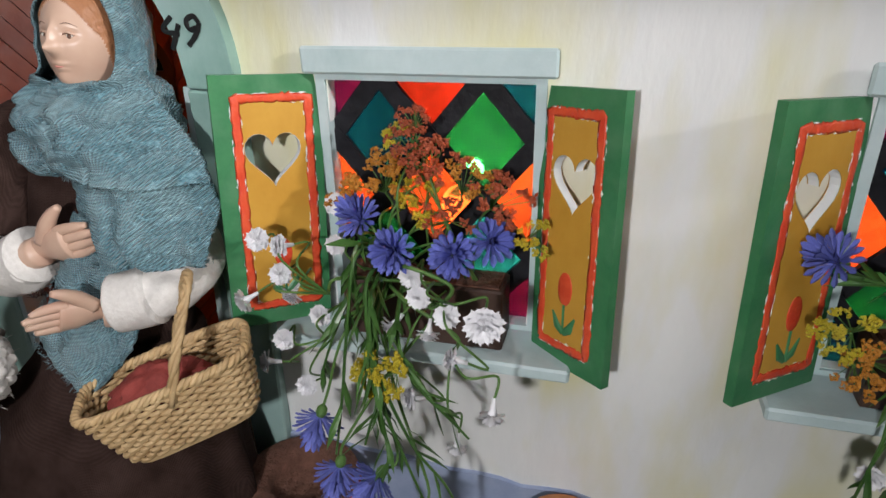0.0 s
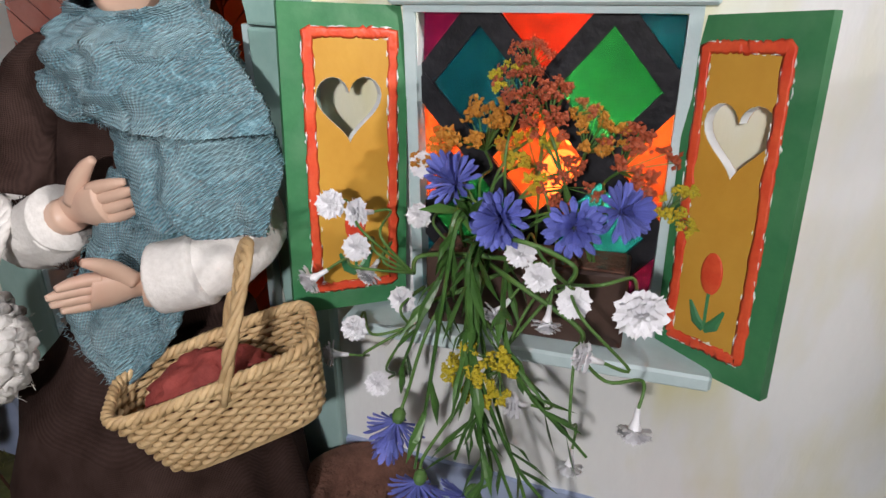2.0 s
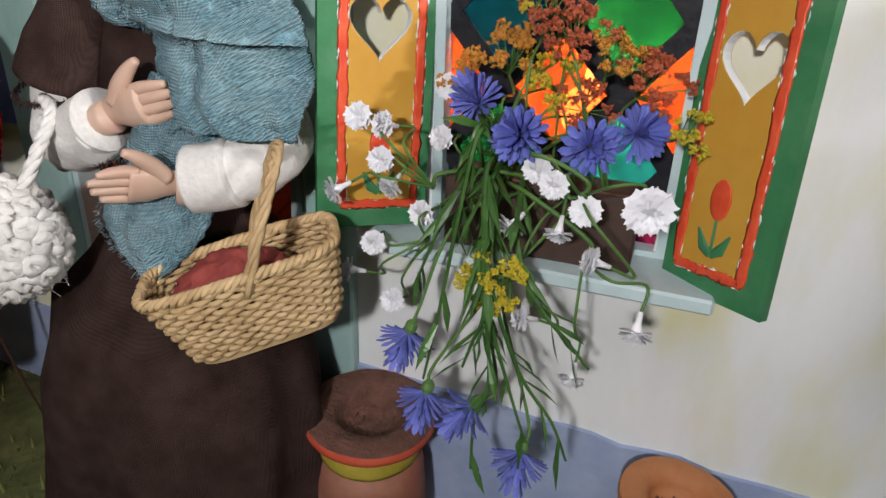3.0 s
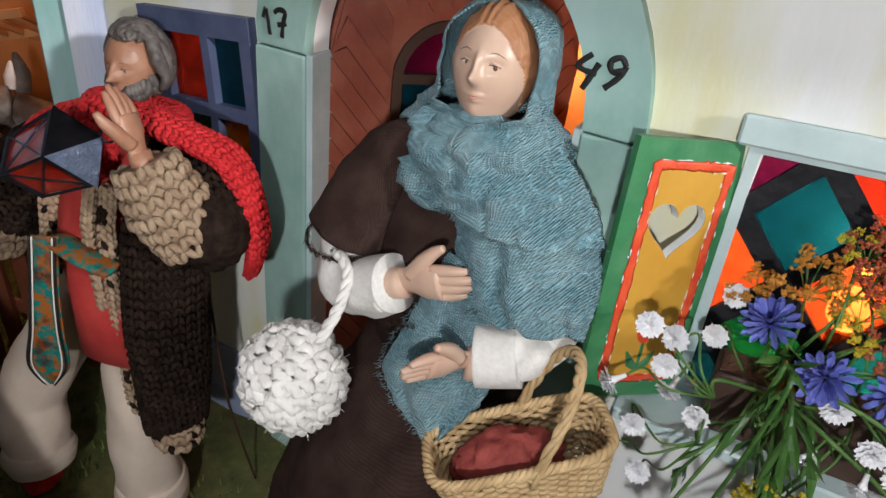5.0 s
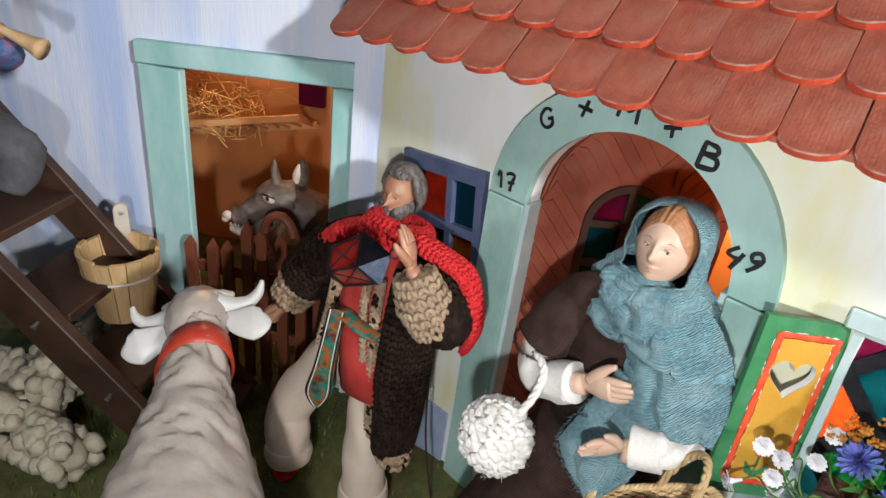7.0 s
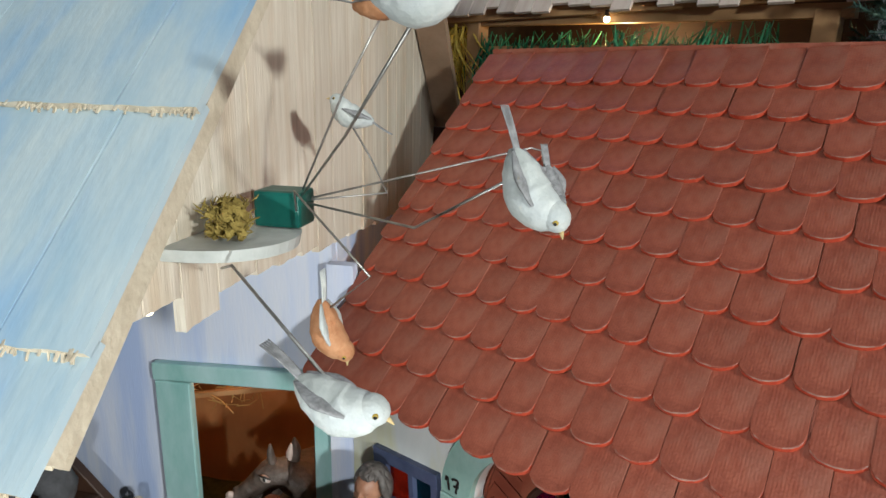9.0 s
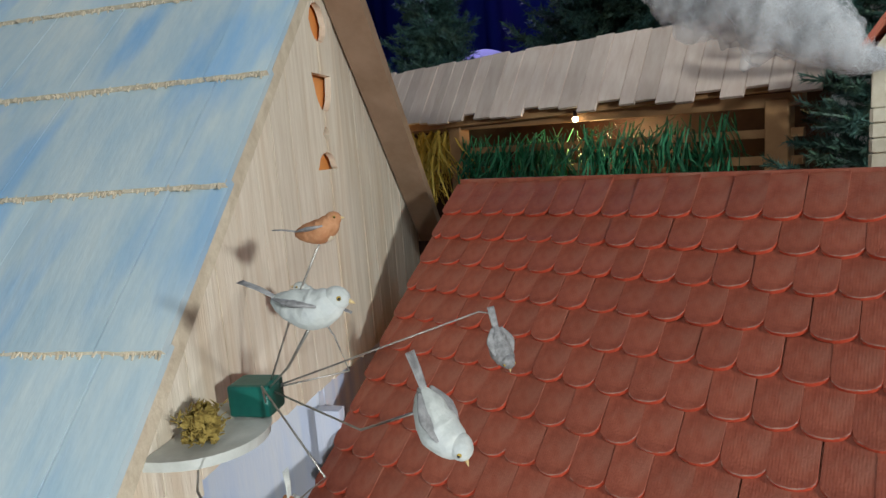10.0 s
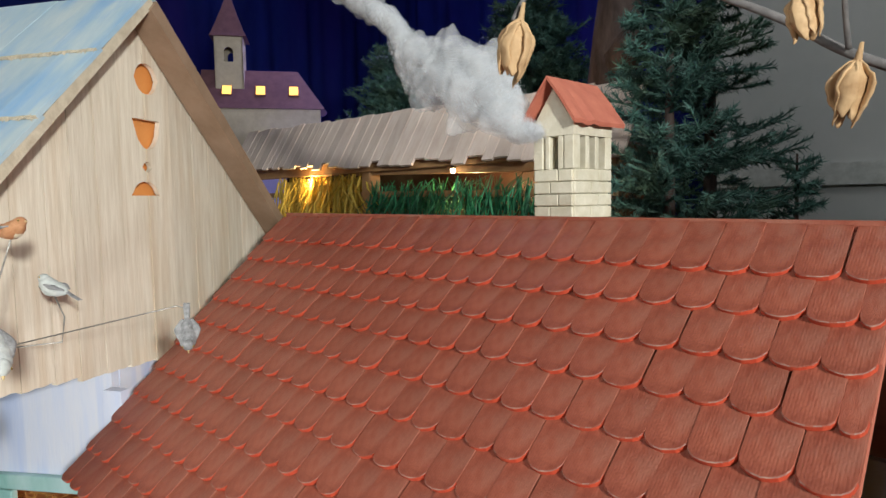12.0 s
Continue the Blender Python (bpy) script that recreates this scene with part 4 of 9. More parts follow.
def small_window():
    mid = Matrix.Translation(((W2X0 + W2X1) / 2, 0, (W2Z0 + W2Z1) / 2))
    win = thing("window_2", (0, 0, 0), label="slate-blue window with coloured glass panes", category="window", kind="structure")
    win.matrix_basis = mid @ pose(0, 0, 0, 0, -5, 0) @ mid.inverted()
    fr = bmesh.new()
    holes = []
    xs = (W2X0 + 0.020, -0.4505, -0.4440, W2X1 - 0.0085)
    zs = (W2Z1 - 0.014, W2Z1 - 0.056, W2Z1 - 0.065, W2Z0 + 0.026)
    cells = [(xs[0], xs[1], zs[1], zs[0], G_RED), (xs[2], xs[3], zs[1], zs[0], G_TEAL), (xs[0], xs[1], zs[3], zs[2], G_GREEN), (xs[2], xs[3], zs[3], zs[2], G_AMBER)]
    sheet(fr, [rect(W2X0, W2X1, W2Z0, W2Z1)] + [rect(*c[:4]) for c in cells], WALLY - 0.007, WALLY + 0.004)
    part("window_frame", fr, SLATEBLUE, win)
    for c in cells:
        part("pane", boxin(bmesh.new(), c[0] - 0.001, c[1] + 0.001, WALLY - 0.001, WALLY, c[2] - 0.001, c[3] + 0.001), c[4], win)


small_window()


# ---- red tile roof ----
def roof_red():
    roof = bmesh.new()
    rows = []
    for xi in (0.004, 0.25, 0.5, 0.75, 1.0):
        top = [roof_at(roof_x(xi, f), f) - V(0, -0.002, 0.0025) for f in [0.03 + 0.97 * i / 8 for i in range(9)]]
        ridge = top[-1]
        prof = top + [ridge + V(0, 0.30, -0.27), ridge + V(0, 0.295, -0.28)] + [p - V(0, -0.004, 0.005) for p in top[::-1]]
        rows.append([roof.verts.new(p) for p in prof])
    n = len(rows[0])
    roof.faces.new(rows[0])
    roof.faces.new(rows[-1][::-1])
    for a, b in zip(rows, rows[1:]):
        for i in range(n):
            roof.faces.new((a[i], b[i], b[(i + 1) % n], a[(i + 1) % n]))
    ob = part("roof", roof, CLAYROOF, house, "red tiled roof")
    w, columns = 0.0335, 26
    meshes = {}

    def tile_mesh(length, kind):
        """A flat tile with a worn, rounded nose; its upper rim is a narrow chamfer."""
        rr = random.Random(kind * 7 + int(length * 1e4))
        bm = bmesh.new()
        hw = w / 2 - 0.00012
        k, blunt = (1.0, 0.92, 1.07, 0.97, 1.03, 0.88)[kind], (0.90, 0.80, 1.0, 0.72, 0.95, 0.85)[kind]
        out = [(-hw, length), (-hw, 0.0125 * k)]
        for i in range(1, 10):
            a = math.pi * i / 10
            out.append((-hw * math.cos(a) + rr.uniform(-0.0003, 0.0003), 0.0125 * k * (1 - math.sin(a) ** blunt) + rr.uniform(-0.0003, 0.0003)))
        out += [(hw, 0.0125 * k), (hw, length)]
        top = [bm.verts.new((x, y, 0.0074 - 0.0056 * y / length)) for x, y in out]
        bot = [bm.verts.new((x, y, 0.0030 - 0.0045 * y / length)) for x, y in out]
        ctr = [bm.verts.new((x * 0.985, y * 0.985 + 0.0009, 0.0078 - 0.0058 * y / length)) for x, y in out]
        bm.faces.new(ctr)
        for i in range(len(out)):
            j = (i + 1) % len(out)
            bm.faces.new((ctr[i], top[i], top[j], ctr[j])).material_index = 2 if 1 < i < len(out) - 3 and rr.random() < 0.75 else 0
            bm.faces.new((top[i], bot[i], bot[j], top[j])).material_index = 1 if 0 < i < len(out) - 2 else 0
        return finish(bm, "tile", [TILE, TILEEDGE, TILEWORN])
    for c in range(11):
        s0 = 0.868 * c / 10
        length = 0.064 if c == 10 else 0.056
        slots = [(i + 0.5, 1.0) for i in range(columns)] if c % 2 == 0 else [(0.27, 0.50)] + [(i + 1.0, 1.0) for i in range(columns - 1)] + [(columns - 0.27, 0.50)]
        for mid, wide in slots:
            xi = mid / columns
            x = roof_x(xi, s0) + jit(0.0007)
            p, q = roof_at(x, s0), roof_at(x, min(1.0, s0 + 0.12))
            tilt = math.degrees(math.atan2(q.z - p.z, q.y - p.y))
            fan = math.degrees(math.atan2(roof_x(xi, s0) - roof_x(xi, s0 + 0.12), math.hypot(q.y - p.y, q.z - p.z)))
            kind = R.randrange(6)
            key = (c == 10, kind)
            if key not in meshes:
                meshes[key] = tile_mesh(length, kind)
            k = wide * (roof_x(xi + 0.5 / columns, s0 + 0.05) - roof_x(xi - 0.5 / columns, s0 + 0.05)) / w
            piece("tile", meshes[key], ob, pose(x, p.y + jit(0.0010), p.z + jit(0.0004), tilt + jit(1.0)) @ pose(0, 0, 0, 0, jit(0.7), fan + jit(0.9)) @ Matrix.Diagonal((k, 1, 1, 1)))
    bm = bmesh.new()
    bar(bm, roof_at(roof_x(0.004, 1.0), 1.0) + V(0, 0.004, 0.001), roof_at(roof_x(1.0, 1.0), 1.0) + V(0, 0.004, 0.001), 0.008, 0.008)
    part("ridge_board", bm, TILE, house)


# ---- the stable with the washed blue roof; local x runs along its front wall, y to the back ----
stable = thing("stable_house", (-0.577, 0.325, 0.0), 32, label="large toy stable with pale wooden gable and washed blue board roof", category="stable")
APY, APZ = 0.068, 1.118
SF, SB = 1.02, 0.93


def rake(y):
    return APZ - SF * (APY - y) if y < APY else APZ - SB * (y - APY)


def stable_walls():
    loops = [rect(-1.15, -0.004, 0.0, 1.02), [(-0.206, 0.004), (-0.012, 0.004), (-0.012, 0.4020), (-0.206, 0.3940)]]
    part("front_wall", sheet(bmesh.new(), loops, 0.014, 0.028), STABLEWALL, stable, "pale blue-white plaster front wall")
    part("side_wall", boxin(bmesh.new(), -0.016, -0.003, 0.029, 0.56, 0.0, 0.62), STABLEWALL, stable, "pale plaster side wall")
    part("back_wall", boxin(bmesh.new(), -1.15, -0.017, 0.55, 0.56, 0.0, 0.6), STABLEIN, stable)
    part("end_wall", boxin(bmesh.new(), -1.16, -1.151, 0.0, 0.56, 0.0, 0.6), STABLEIN, stable)
    part("corner_post", boxin(bmesh.new(), -0.003, 0.027, -0.0038, 0.012, 0.0, 0.555), STABLEWALL, stable, "blue-white plaster corner")
    fx = (-0.233, 0.006)
    part("door_frame_post", box(fx[0], -0.1860, 0.002, 0.0135, 0.02, 0.3870, 0.0015), STTEAL, stable, "turquoise brushed door post")
    part("door_frame_post", box(-0.0265, fx[1], 0.002, 0.0135, 0.02, 0.3950, 0.0015), STTEAL, stable, "turquoise brushed door post")
    part("door_frame_head", bevel(slab(bmesh.new(), [(fx[0] - 0.002, 0.3875), (fx[1] + 0.002, 0.3970), (fx[1] + 0.002, 0.4210), (fx[0] - 0.002, 0.4100)], 0.0015, 0.0135), 0.0015), STTEAL, stable, "turquoise brushed door head")
    # inside panels
    part("inner_wall", boxin(bmesh.new(), -0.5, -0.02, 0.30, 0.306, 0.0, 0.6), STABLEIN, stable, "orange-brown inner wall")
    part("inner_wall", boxin(bmesh.new(), -0.506, -0.5, 0.030, 0.30, 0.0, 0.6), STABLEIN, stable, "orange-brown inner wall")
    part("inner_wall", boxin(bmesh.new(), -0.024, -0.019, 0.030, 0.29, 0.0, 0.6), STABLEIN, stable, "orange-brown inner wall")
    part("inner_ceiling", boxin(bmesh.new(), -0.5, -0.02, 0.030, 0.30, 0.6, 0.606), STABLEIN, stable)


stable_walls()


def gable():
    b = 0.592
    cuts = [(0.103, 0.023, lambda u: (1.002 - math.sqrt(max(0, 0.023 ** 2 - u * u)), 1.002 + math.sqrt(max(0, 0.023 ** 2 - u * u)))),
            (0.100, 0.027, lambda u: (0.941 - 0.044 * math.sqrt(max(0, 1 - (u / 0.027) ** 2)), 0.941)),
            (0.097, 0.008, lambda u: (0.870 - math.sqrt(max(0, 0.008 ** 2 - u * u)), 0.870 + math.sqrt(max(0, 0.008 ** 2 - u * u)))),
            (0.092, 0.027, lambda u: (0.827, 0.827 + 0.021 * math.sqrt(max(0, 1 - (u / 0.027) ** 2))))]
    def foot(q):
        if -0.29 < q < -0.25:
            return 0.584
        return 0.611 - 0.003 * (q + 0.395) / 0.115 if q < -0.28 else 0.602 - 0.091 * max(0.0, q + 0.24) * (1.0 if q < 0.07 else 0.9)
    y = -0.405
    rr = random.Random(3)
    while y < 0.50:
        w = rr.uniform(0.038, 0.058)
        y1 = min(y + w, 0.505)
        bottom = foot(y + w / 2) + rr.uniform(-0.002, 0.002)
        n = 12
        ys = [y + 0.0007 + (y1 - y - 0.0014) * i / n for i in range(n + 1)]
        mine = [c for c in cuts if c[0] - c[1] < y1 and c[0] + c[1] > y]
        mine = sorted(mine, key=lambda c: c[2](0)[0])
        bm = bmesh.new()
        levels = []
        for yy in ys:
            row = [bottom + 0.002 * noise.noise(V(yy * 90, 1, 1))]
            for c in mine:
                u = yy - c[0]
                lo, hi = c[2](u) if abs(u) < c[1] else (c[2](math.copysign(c[1], u)))
                row += [lo, hi]
            row.append(max(row[-1] + 0.0005, rake(yy) - 0.012))
            levels.append(row)
        for i in range(n):
            for k in range(0, len(levels[0]), 2):
                q = [(ys[i], levels[i][k]), (ys[i + 1], levels[i + 1][k]), (ys[i + 1], levels[i + 1][k + 1]), (ys[i], levels[i][k + 1])]
                bm.faces.new([bm.verts.new((0.0, p[0], p[1])) for p in q])
        bmesh.ops.remove_doubles(bm, verts=bm.verts[:], dist=1e-5)
        ext = bmesh.ops.extrude_face_region(bm, geom=bm.faces[:])
        bmesh.ops.translate(bm, verts=[v for v in ext["geom"] if isinstance(v, bmesh.types.BMVert)], vec=(-0.008, 0, 0))
        dx = rr.uniform(-0.0010, 0.0010)
        bmesh.ops.translate(bm, verts=bm.verts[:], vec=(dx + 0.006, 0, 0))
        part("gable_plank", bm, PALEWOOD, stable)
        y = y1
    # warm board behind the cut-outs
    part("cutout_backing", boxin(bmesh.new(), -0.010, -0.006, 0.05, 0.15, 0.81, 1.04), ORANGEIN, stable, "orange board behind the cut-outs")


gable()


def stable_roof():
    x1, x0 = 0.052, -1.12
    base = bmesh.new()
    for a, b in ((-0.43, APY), (APY, 0.53)):
        pts = [(a, rake(a) - 0.010), (b, rake(b) - 0.010), (b, rake(b) - 0.018), (a, rake(a) - 0.018)]
        va = [base.verts.new((x0, *p)) for p in pts]
        vb = [base.verts.new((x1 - 0.004, *p)) for p in pts]
        base.faces.new(va)
        base.faces.new(vb[::-1])
        for i in range(4):
            base.faces.new((va[i], vb[i], vb[(i + 1) % 4], va[(i + 1) % 4]))
    roof = part("roof", base, RAWWOOD, stable, "washed blue board roof")
    tilt = math.degrees(math.atan(SF))
    cuts = [APY + 0.004, -0.036, -0.130, -0.217, -0.311, -0.406, -0.445]
    rr = random.Random(5)
    for k in range(6):
        ya, yb = cuts[k], cuts[k + 1]
        length = (ya - yb) / math.cos(radians(tilt)) + (0.008 if k else 0)
        x = x1
        while x > x0:
            w = rr.uniform(0.07, 0.17) if x < x1 - 0.02 else rr.uniform(0.04, 0.09)
            xa = max(x0, x - w)
            bm = bmesh.new()
            n = 10
            lo = []
            for i in range(n + 1):
                lo.append(0.0015 * noise.noise(V((xa + (x - xa) * i / n) * 70, k, 0)))
            th = 0.006
            v = []
            for i in range(n + 1):
                xx = xa + 0.0005 + (x - xa - 0.001) * i / n
                v.append([bm.verts.new((xx, lo[i], 0.006)), bm.verts.new((xx, length, 0.001)), bm.verts.new((xx, length, -0.004)), bm.verts.new((xx, lo[i], 0.0))])
            for i in range(n):
                for q in range(4):
                    f = bm.faces.new((v[i][q], v[i + 1][q], v[i + 1][(q + 1) % 4], v[i][(q + 1) % 4]))
                    f.material_index = 1 if q == 3 else 0
            # torn fibres along the lower edge
            for _ in range(int((x - xa) / 0.0022)):
                fx = rr.uniform(xa + 0.001, x - 0.001)
                fl = rr.uniform(0.001, 0.005)
                bar(bm, (fx, 0.0035, 0.0052), (fx + rr.uniform(-0.002, 0.002), -fl, rr.uniform(0.001, 0.0065)), rr.uniform(0.0006, 0.0016), 0.0009, 1)
            bm.faces.new(v[0])
            bm.faces.new(v[-1][::-1])
            bm.transform(pose(0, yb, rake(yb) - 0.004, tilt + rr.uniform(-0.4, 0.4), 0, 0))
            part("board", bm, [ROOFBOARD, RAWWOOD], roof)
            x = xa
    # back slope and its edge board
    bm = bmesh.new()
    bar(bm, (x1 - 0.02, APY, APZ - 0.022), (x1 - 0.02, 0.515, rake(0.515) - 0.022), 0.045, 0.020, up=(0, 0.6, 0.7))
    part("edge_board", bm, RAKEWOOD, stable, "brown edge board under the back slope")
    bm = bmesh.new()
    bar(bm, (x1 - 0.004, APY, APZ - 0.016), (x1 - 0.004, -0.43, rake(-0.43) - 0.016), 0.006, 0.014, up=(0, -0.6, 0.7))
    part("edge_board", bm, RAWWOOD, stable)
    bm = boxin(bmesh.new(), x0, x1, APY, 0.53, 0, 0.002)
    for v in bm.verts:
        v.co.z += rake(v.co.y) - 0.007
    part("back_slope", bm, ROOFBOARD, stable)


stable_roof()

# ---- figures: each a single plain mesh ----
def ramp(vals, n=6):
    out = []
    for i in range(len(vals) - 1):
        out += [vals[i] + (vals[i + 1] - vals[i]) * k / n for k in range(n)]
    return out + [vals[-1]]


def limb(bm, pts, radii, seg=14, mi=0, flat=1.0, rough=0.0, freq=90.0, n=6, up=(0.13, 0.21, 0.97)):
    first = len(bm.verts)
    tube(bm, curve_pts(pts, n), ramp(radii, n), seg, mi, flat, up=up)
    if rough:
        bm.verts.ensure_lookup_table()
        for v in bm.verts[first:]:
            v.co += Vector((noise.noise(v.co * freq), noise.noise(v.co * freq + V(7, 0, 0)), noise.noise(v.co * freq + V(0, 9, 0)))) * rough


def hand_shape(bm, wrist, tip, up, mi):
    """A carved hand: fingers held together, the thumb spread to the side up."""
    w, t = Vector(wrist), Vector(tip)
    d = t - w
    ln = d.length
    dn = d.normalized()
    u = (Vector(up) - dn * dn.dot(Vector(up))).normalized()
    n = u.cross(dn)
    limb(bm, [w - d * 0.04, w + d * 0.16, w + d * 0.36, w + d * 0.58], [ln * 0.155, ln * 0.18, ln * 0.245, ln * 0.235], 16, mi, 0.55, n=4, up=n)
    for k in range(4):
        o = u * ln * (0.118 * (1.5 - k))
        reach = (0.92, 1.0, 0.96, 0.86)[k]
        limb(bm, [w + d * 0.48 + o * 0.95, w + d * 0.66 * reach + o, w + d * 0.84 * reach + o * 0.97 + n * ln * 0.02, w + d * reach + o * 0.9 + n * ln * 0.055], [ln * 0.078, ln * 0.076, ln * 0.066, ln * 0.036], 10, mi, n=4)
    limb(bm, [w + d * 0.16 + u * ln * 0.08, w + d * 0.36 + u * ln * 0.27, w + d * 0.54 + u * ln * 0.40 + n * ln * 0.03, w + d * 0.68 + u * ln * 0.46 + n * ln * 0.04], [ln * 0.115, ln * 0.105, ln * 0.078, ln * 0.042], 12, mi, n=4)


def head_shape(bm, c, r, face, mi, neck=None, lines=None, nose=1.0, hair=None):
    """A plain egg-shaped head that looks along face, with brow, nose and chin."""
    c, f = Vector(c), Vector(face).normalized()
    side = f.cross(V(0, 0, 1)).normalized()
    up = side.cross(f)
    m = Matrix((side, f, up)).transposed()
    first = len(bm.verts)
    ball(bm, c, (1, 1, 1), *((72, 60) if hair is None else (190, 150)), mi)
    bm.verts.ensure_lookup_table()

    def combed(n):
        return n.z - (0.66 - 0.75 * n.x * n.x - 1.5 * max(0.0, 0.45 - n.y)) > 0
    if hair is not None:
        for fc in {fc for v in bm.verts[first:] for fc in v.link_faces}:
            if combed(fc.calc_center_median() - c):
                fc.material_index = hair
    for v in bm.verts[first:]:
        n = v.co - c
        x, y, z = n.x, n.y, n.z
        # width narrows to the chin
        wide = 0.80 - 0.20 * max(0.0, -z) ** 1.6
        deep = 0.95
        q = Vector((x * wide, y * deep, z * 1.16 - 0.10 * max(0.0, -z)))
        if y > 0:
            def bump(cx, cz, sx, sz):
                return math.exp(-((q.x - cx) / sx) ** 2 - ((q.z - cz) / sz) ** 2)
            push = nose * (0.25 * bump(0, -0.16, 0.11, 0.12) + 0.13 * bump(0, 0.08, 0.075, 0.20))
            push -= 0.085 * (bump(0.29, 0.10, 0.17, 0.10) + bump(-0.29, 0.10, 0.17, 0.10))
            push += 0.04 * (bump(0.29, 0.08, 0.10, 0.055) + bump(-0.29, 0.08, 0.10, 0.055))
            push += 0.06 * bump(0, -0.47, 0.20, 0.05) + 0.05 * bump(0, -0.57, 0.16, 0.04)
            push += 0.10 * bump(0, -0.82, 0.22, 0.18)
            q.y += push * min(1.0, y * 1.6)
        if hair is not None and combed(n):
            q *= 1.03 + 0.030 * noise.noise(V(math.atan2(n.x, n.z + 0.3) * 9, n.y * 1.2, 0))
        v.co = c + m @ (q * r)
    if lines:
        # painted eyes under half-lowered lids, brows and lips
        for s in (-1, 1):
            ball(bm, c + m @ V(s * 0.285, 0.800, 0.085) * r, (r * 0.092, r * 0.058, r * 0.046), 14, 10, lines[2], m=m)
            ball(bm, c + m @ V(s * 0.285 - 0.028, 0.838, 0.072) * r, (r * 0.046, r * 0.028, r * 0.048), 12, 8, lines[0], m=m)
            limb(bm, [c + m @ V(s * 0.165, 0.845, 0.088) * r, c + m @ V(s * 0.285, 0.850, 0.150) * r, c + m @ V(s * 0.405, 0.790, 0.090) * r], [r * 0.020, r * 0.040, r * 0.020], 8, mi, 0.8, n=4)
            limb(bm, [c + m @ V(s * 0.170, 0.866, 0.088) * r, c + m @ V(s * 0.285, 0.882, 0.130) * r, c + m @ V(s * 0.410, 0.806, 0.088) * r], [r * 0.006, r * 0.013, r * 0.008], 6, lines[0], 0.6, n=4)
            limb(bm, [c + m @ V(s * 0.13, 0.895, 0.280) * r, c + m @ V(s * 0.30, 0.850, 0.330) * r, c + m @ V(s * 0.46, 0.745, 0.255) * r], [r * 0.006, r * 0.016, r * 0.005], 6, lines[0], 0.6, n=4)
        limb(bm, [c + m @ V(-0.18, 0.842, -0.485) * r, c + m @ V(-0.05, 0.905, -0.470) * r, c + m @ V(0, 0.905, -0.480) * r, c + m @ V(0.05, 0.905, -0.470) * r, c + m @ V(0.18, 0.842, -0.485) * r], [r * 0.008, r * 0.028, r * 0.028, r * 0.028, r * 0.008], 8, lines[1], 0.8, n=4)
        limb(bm, [c + m @ V(-0.15, 0.850, -0.505) * r, c + m @ V(0, 0.900, -0.535) * r, c + m @ V(0.15, 0.850, -0.505) * r], [r * 0.008, r * 0.040, r * 0.008], 8, lines[1], 0.8, n=5)
    if neck:
        limb(bm, [c - up * r * 0.6, neck], [r * 0.42, r * 0.48], 12, mi, n=3)


def cloth_ball(bm, c, r, mi, fold=0.004, freq=55.0, seg=40, rings=26, m=None, grain=(1, 1, 1)):
    """A draped lump of cloth: an ellipsoid with creases."""
    first = len(bm.verts)
    ball(bm, c, r, seg, rings, mi, m=m)
    bm.verts.ensure_lookup_table()
    cc = Vector(c)
    for v in bm.verts[first:]:
        q = Vector((v.co.x * grain[0], v.co.y * grain[1], v.co.z * grain[2]))
        n = noise.noise(q * freq)
        k = (1 - abs(n) * 2.2) + 0.5 * noise.noise(q * freq * 2.3)
        v.co += (v.co - cc).normalized() * fold * k


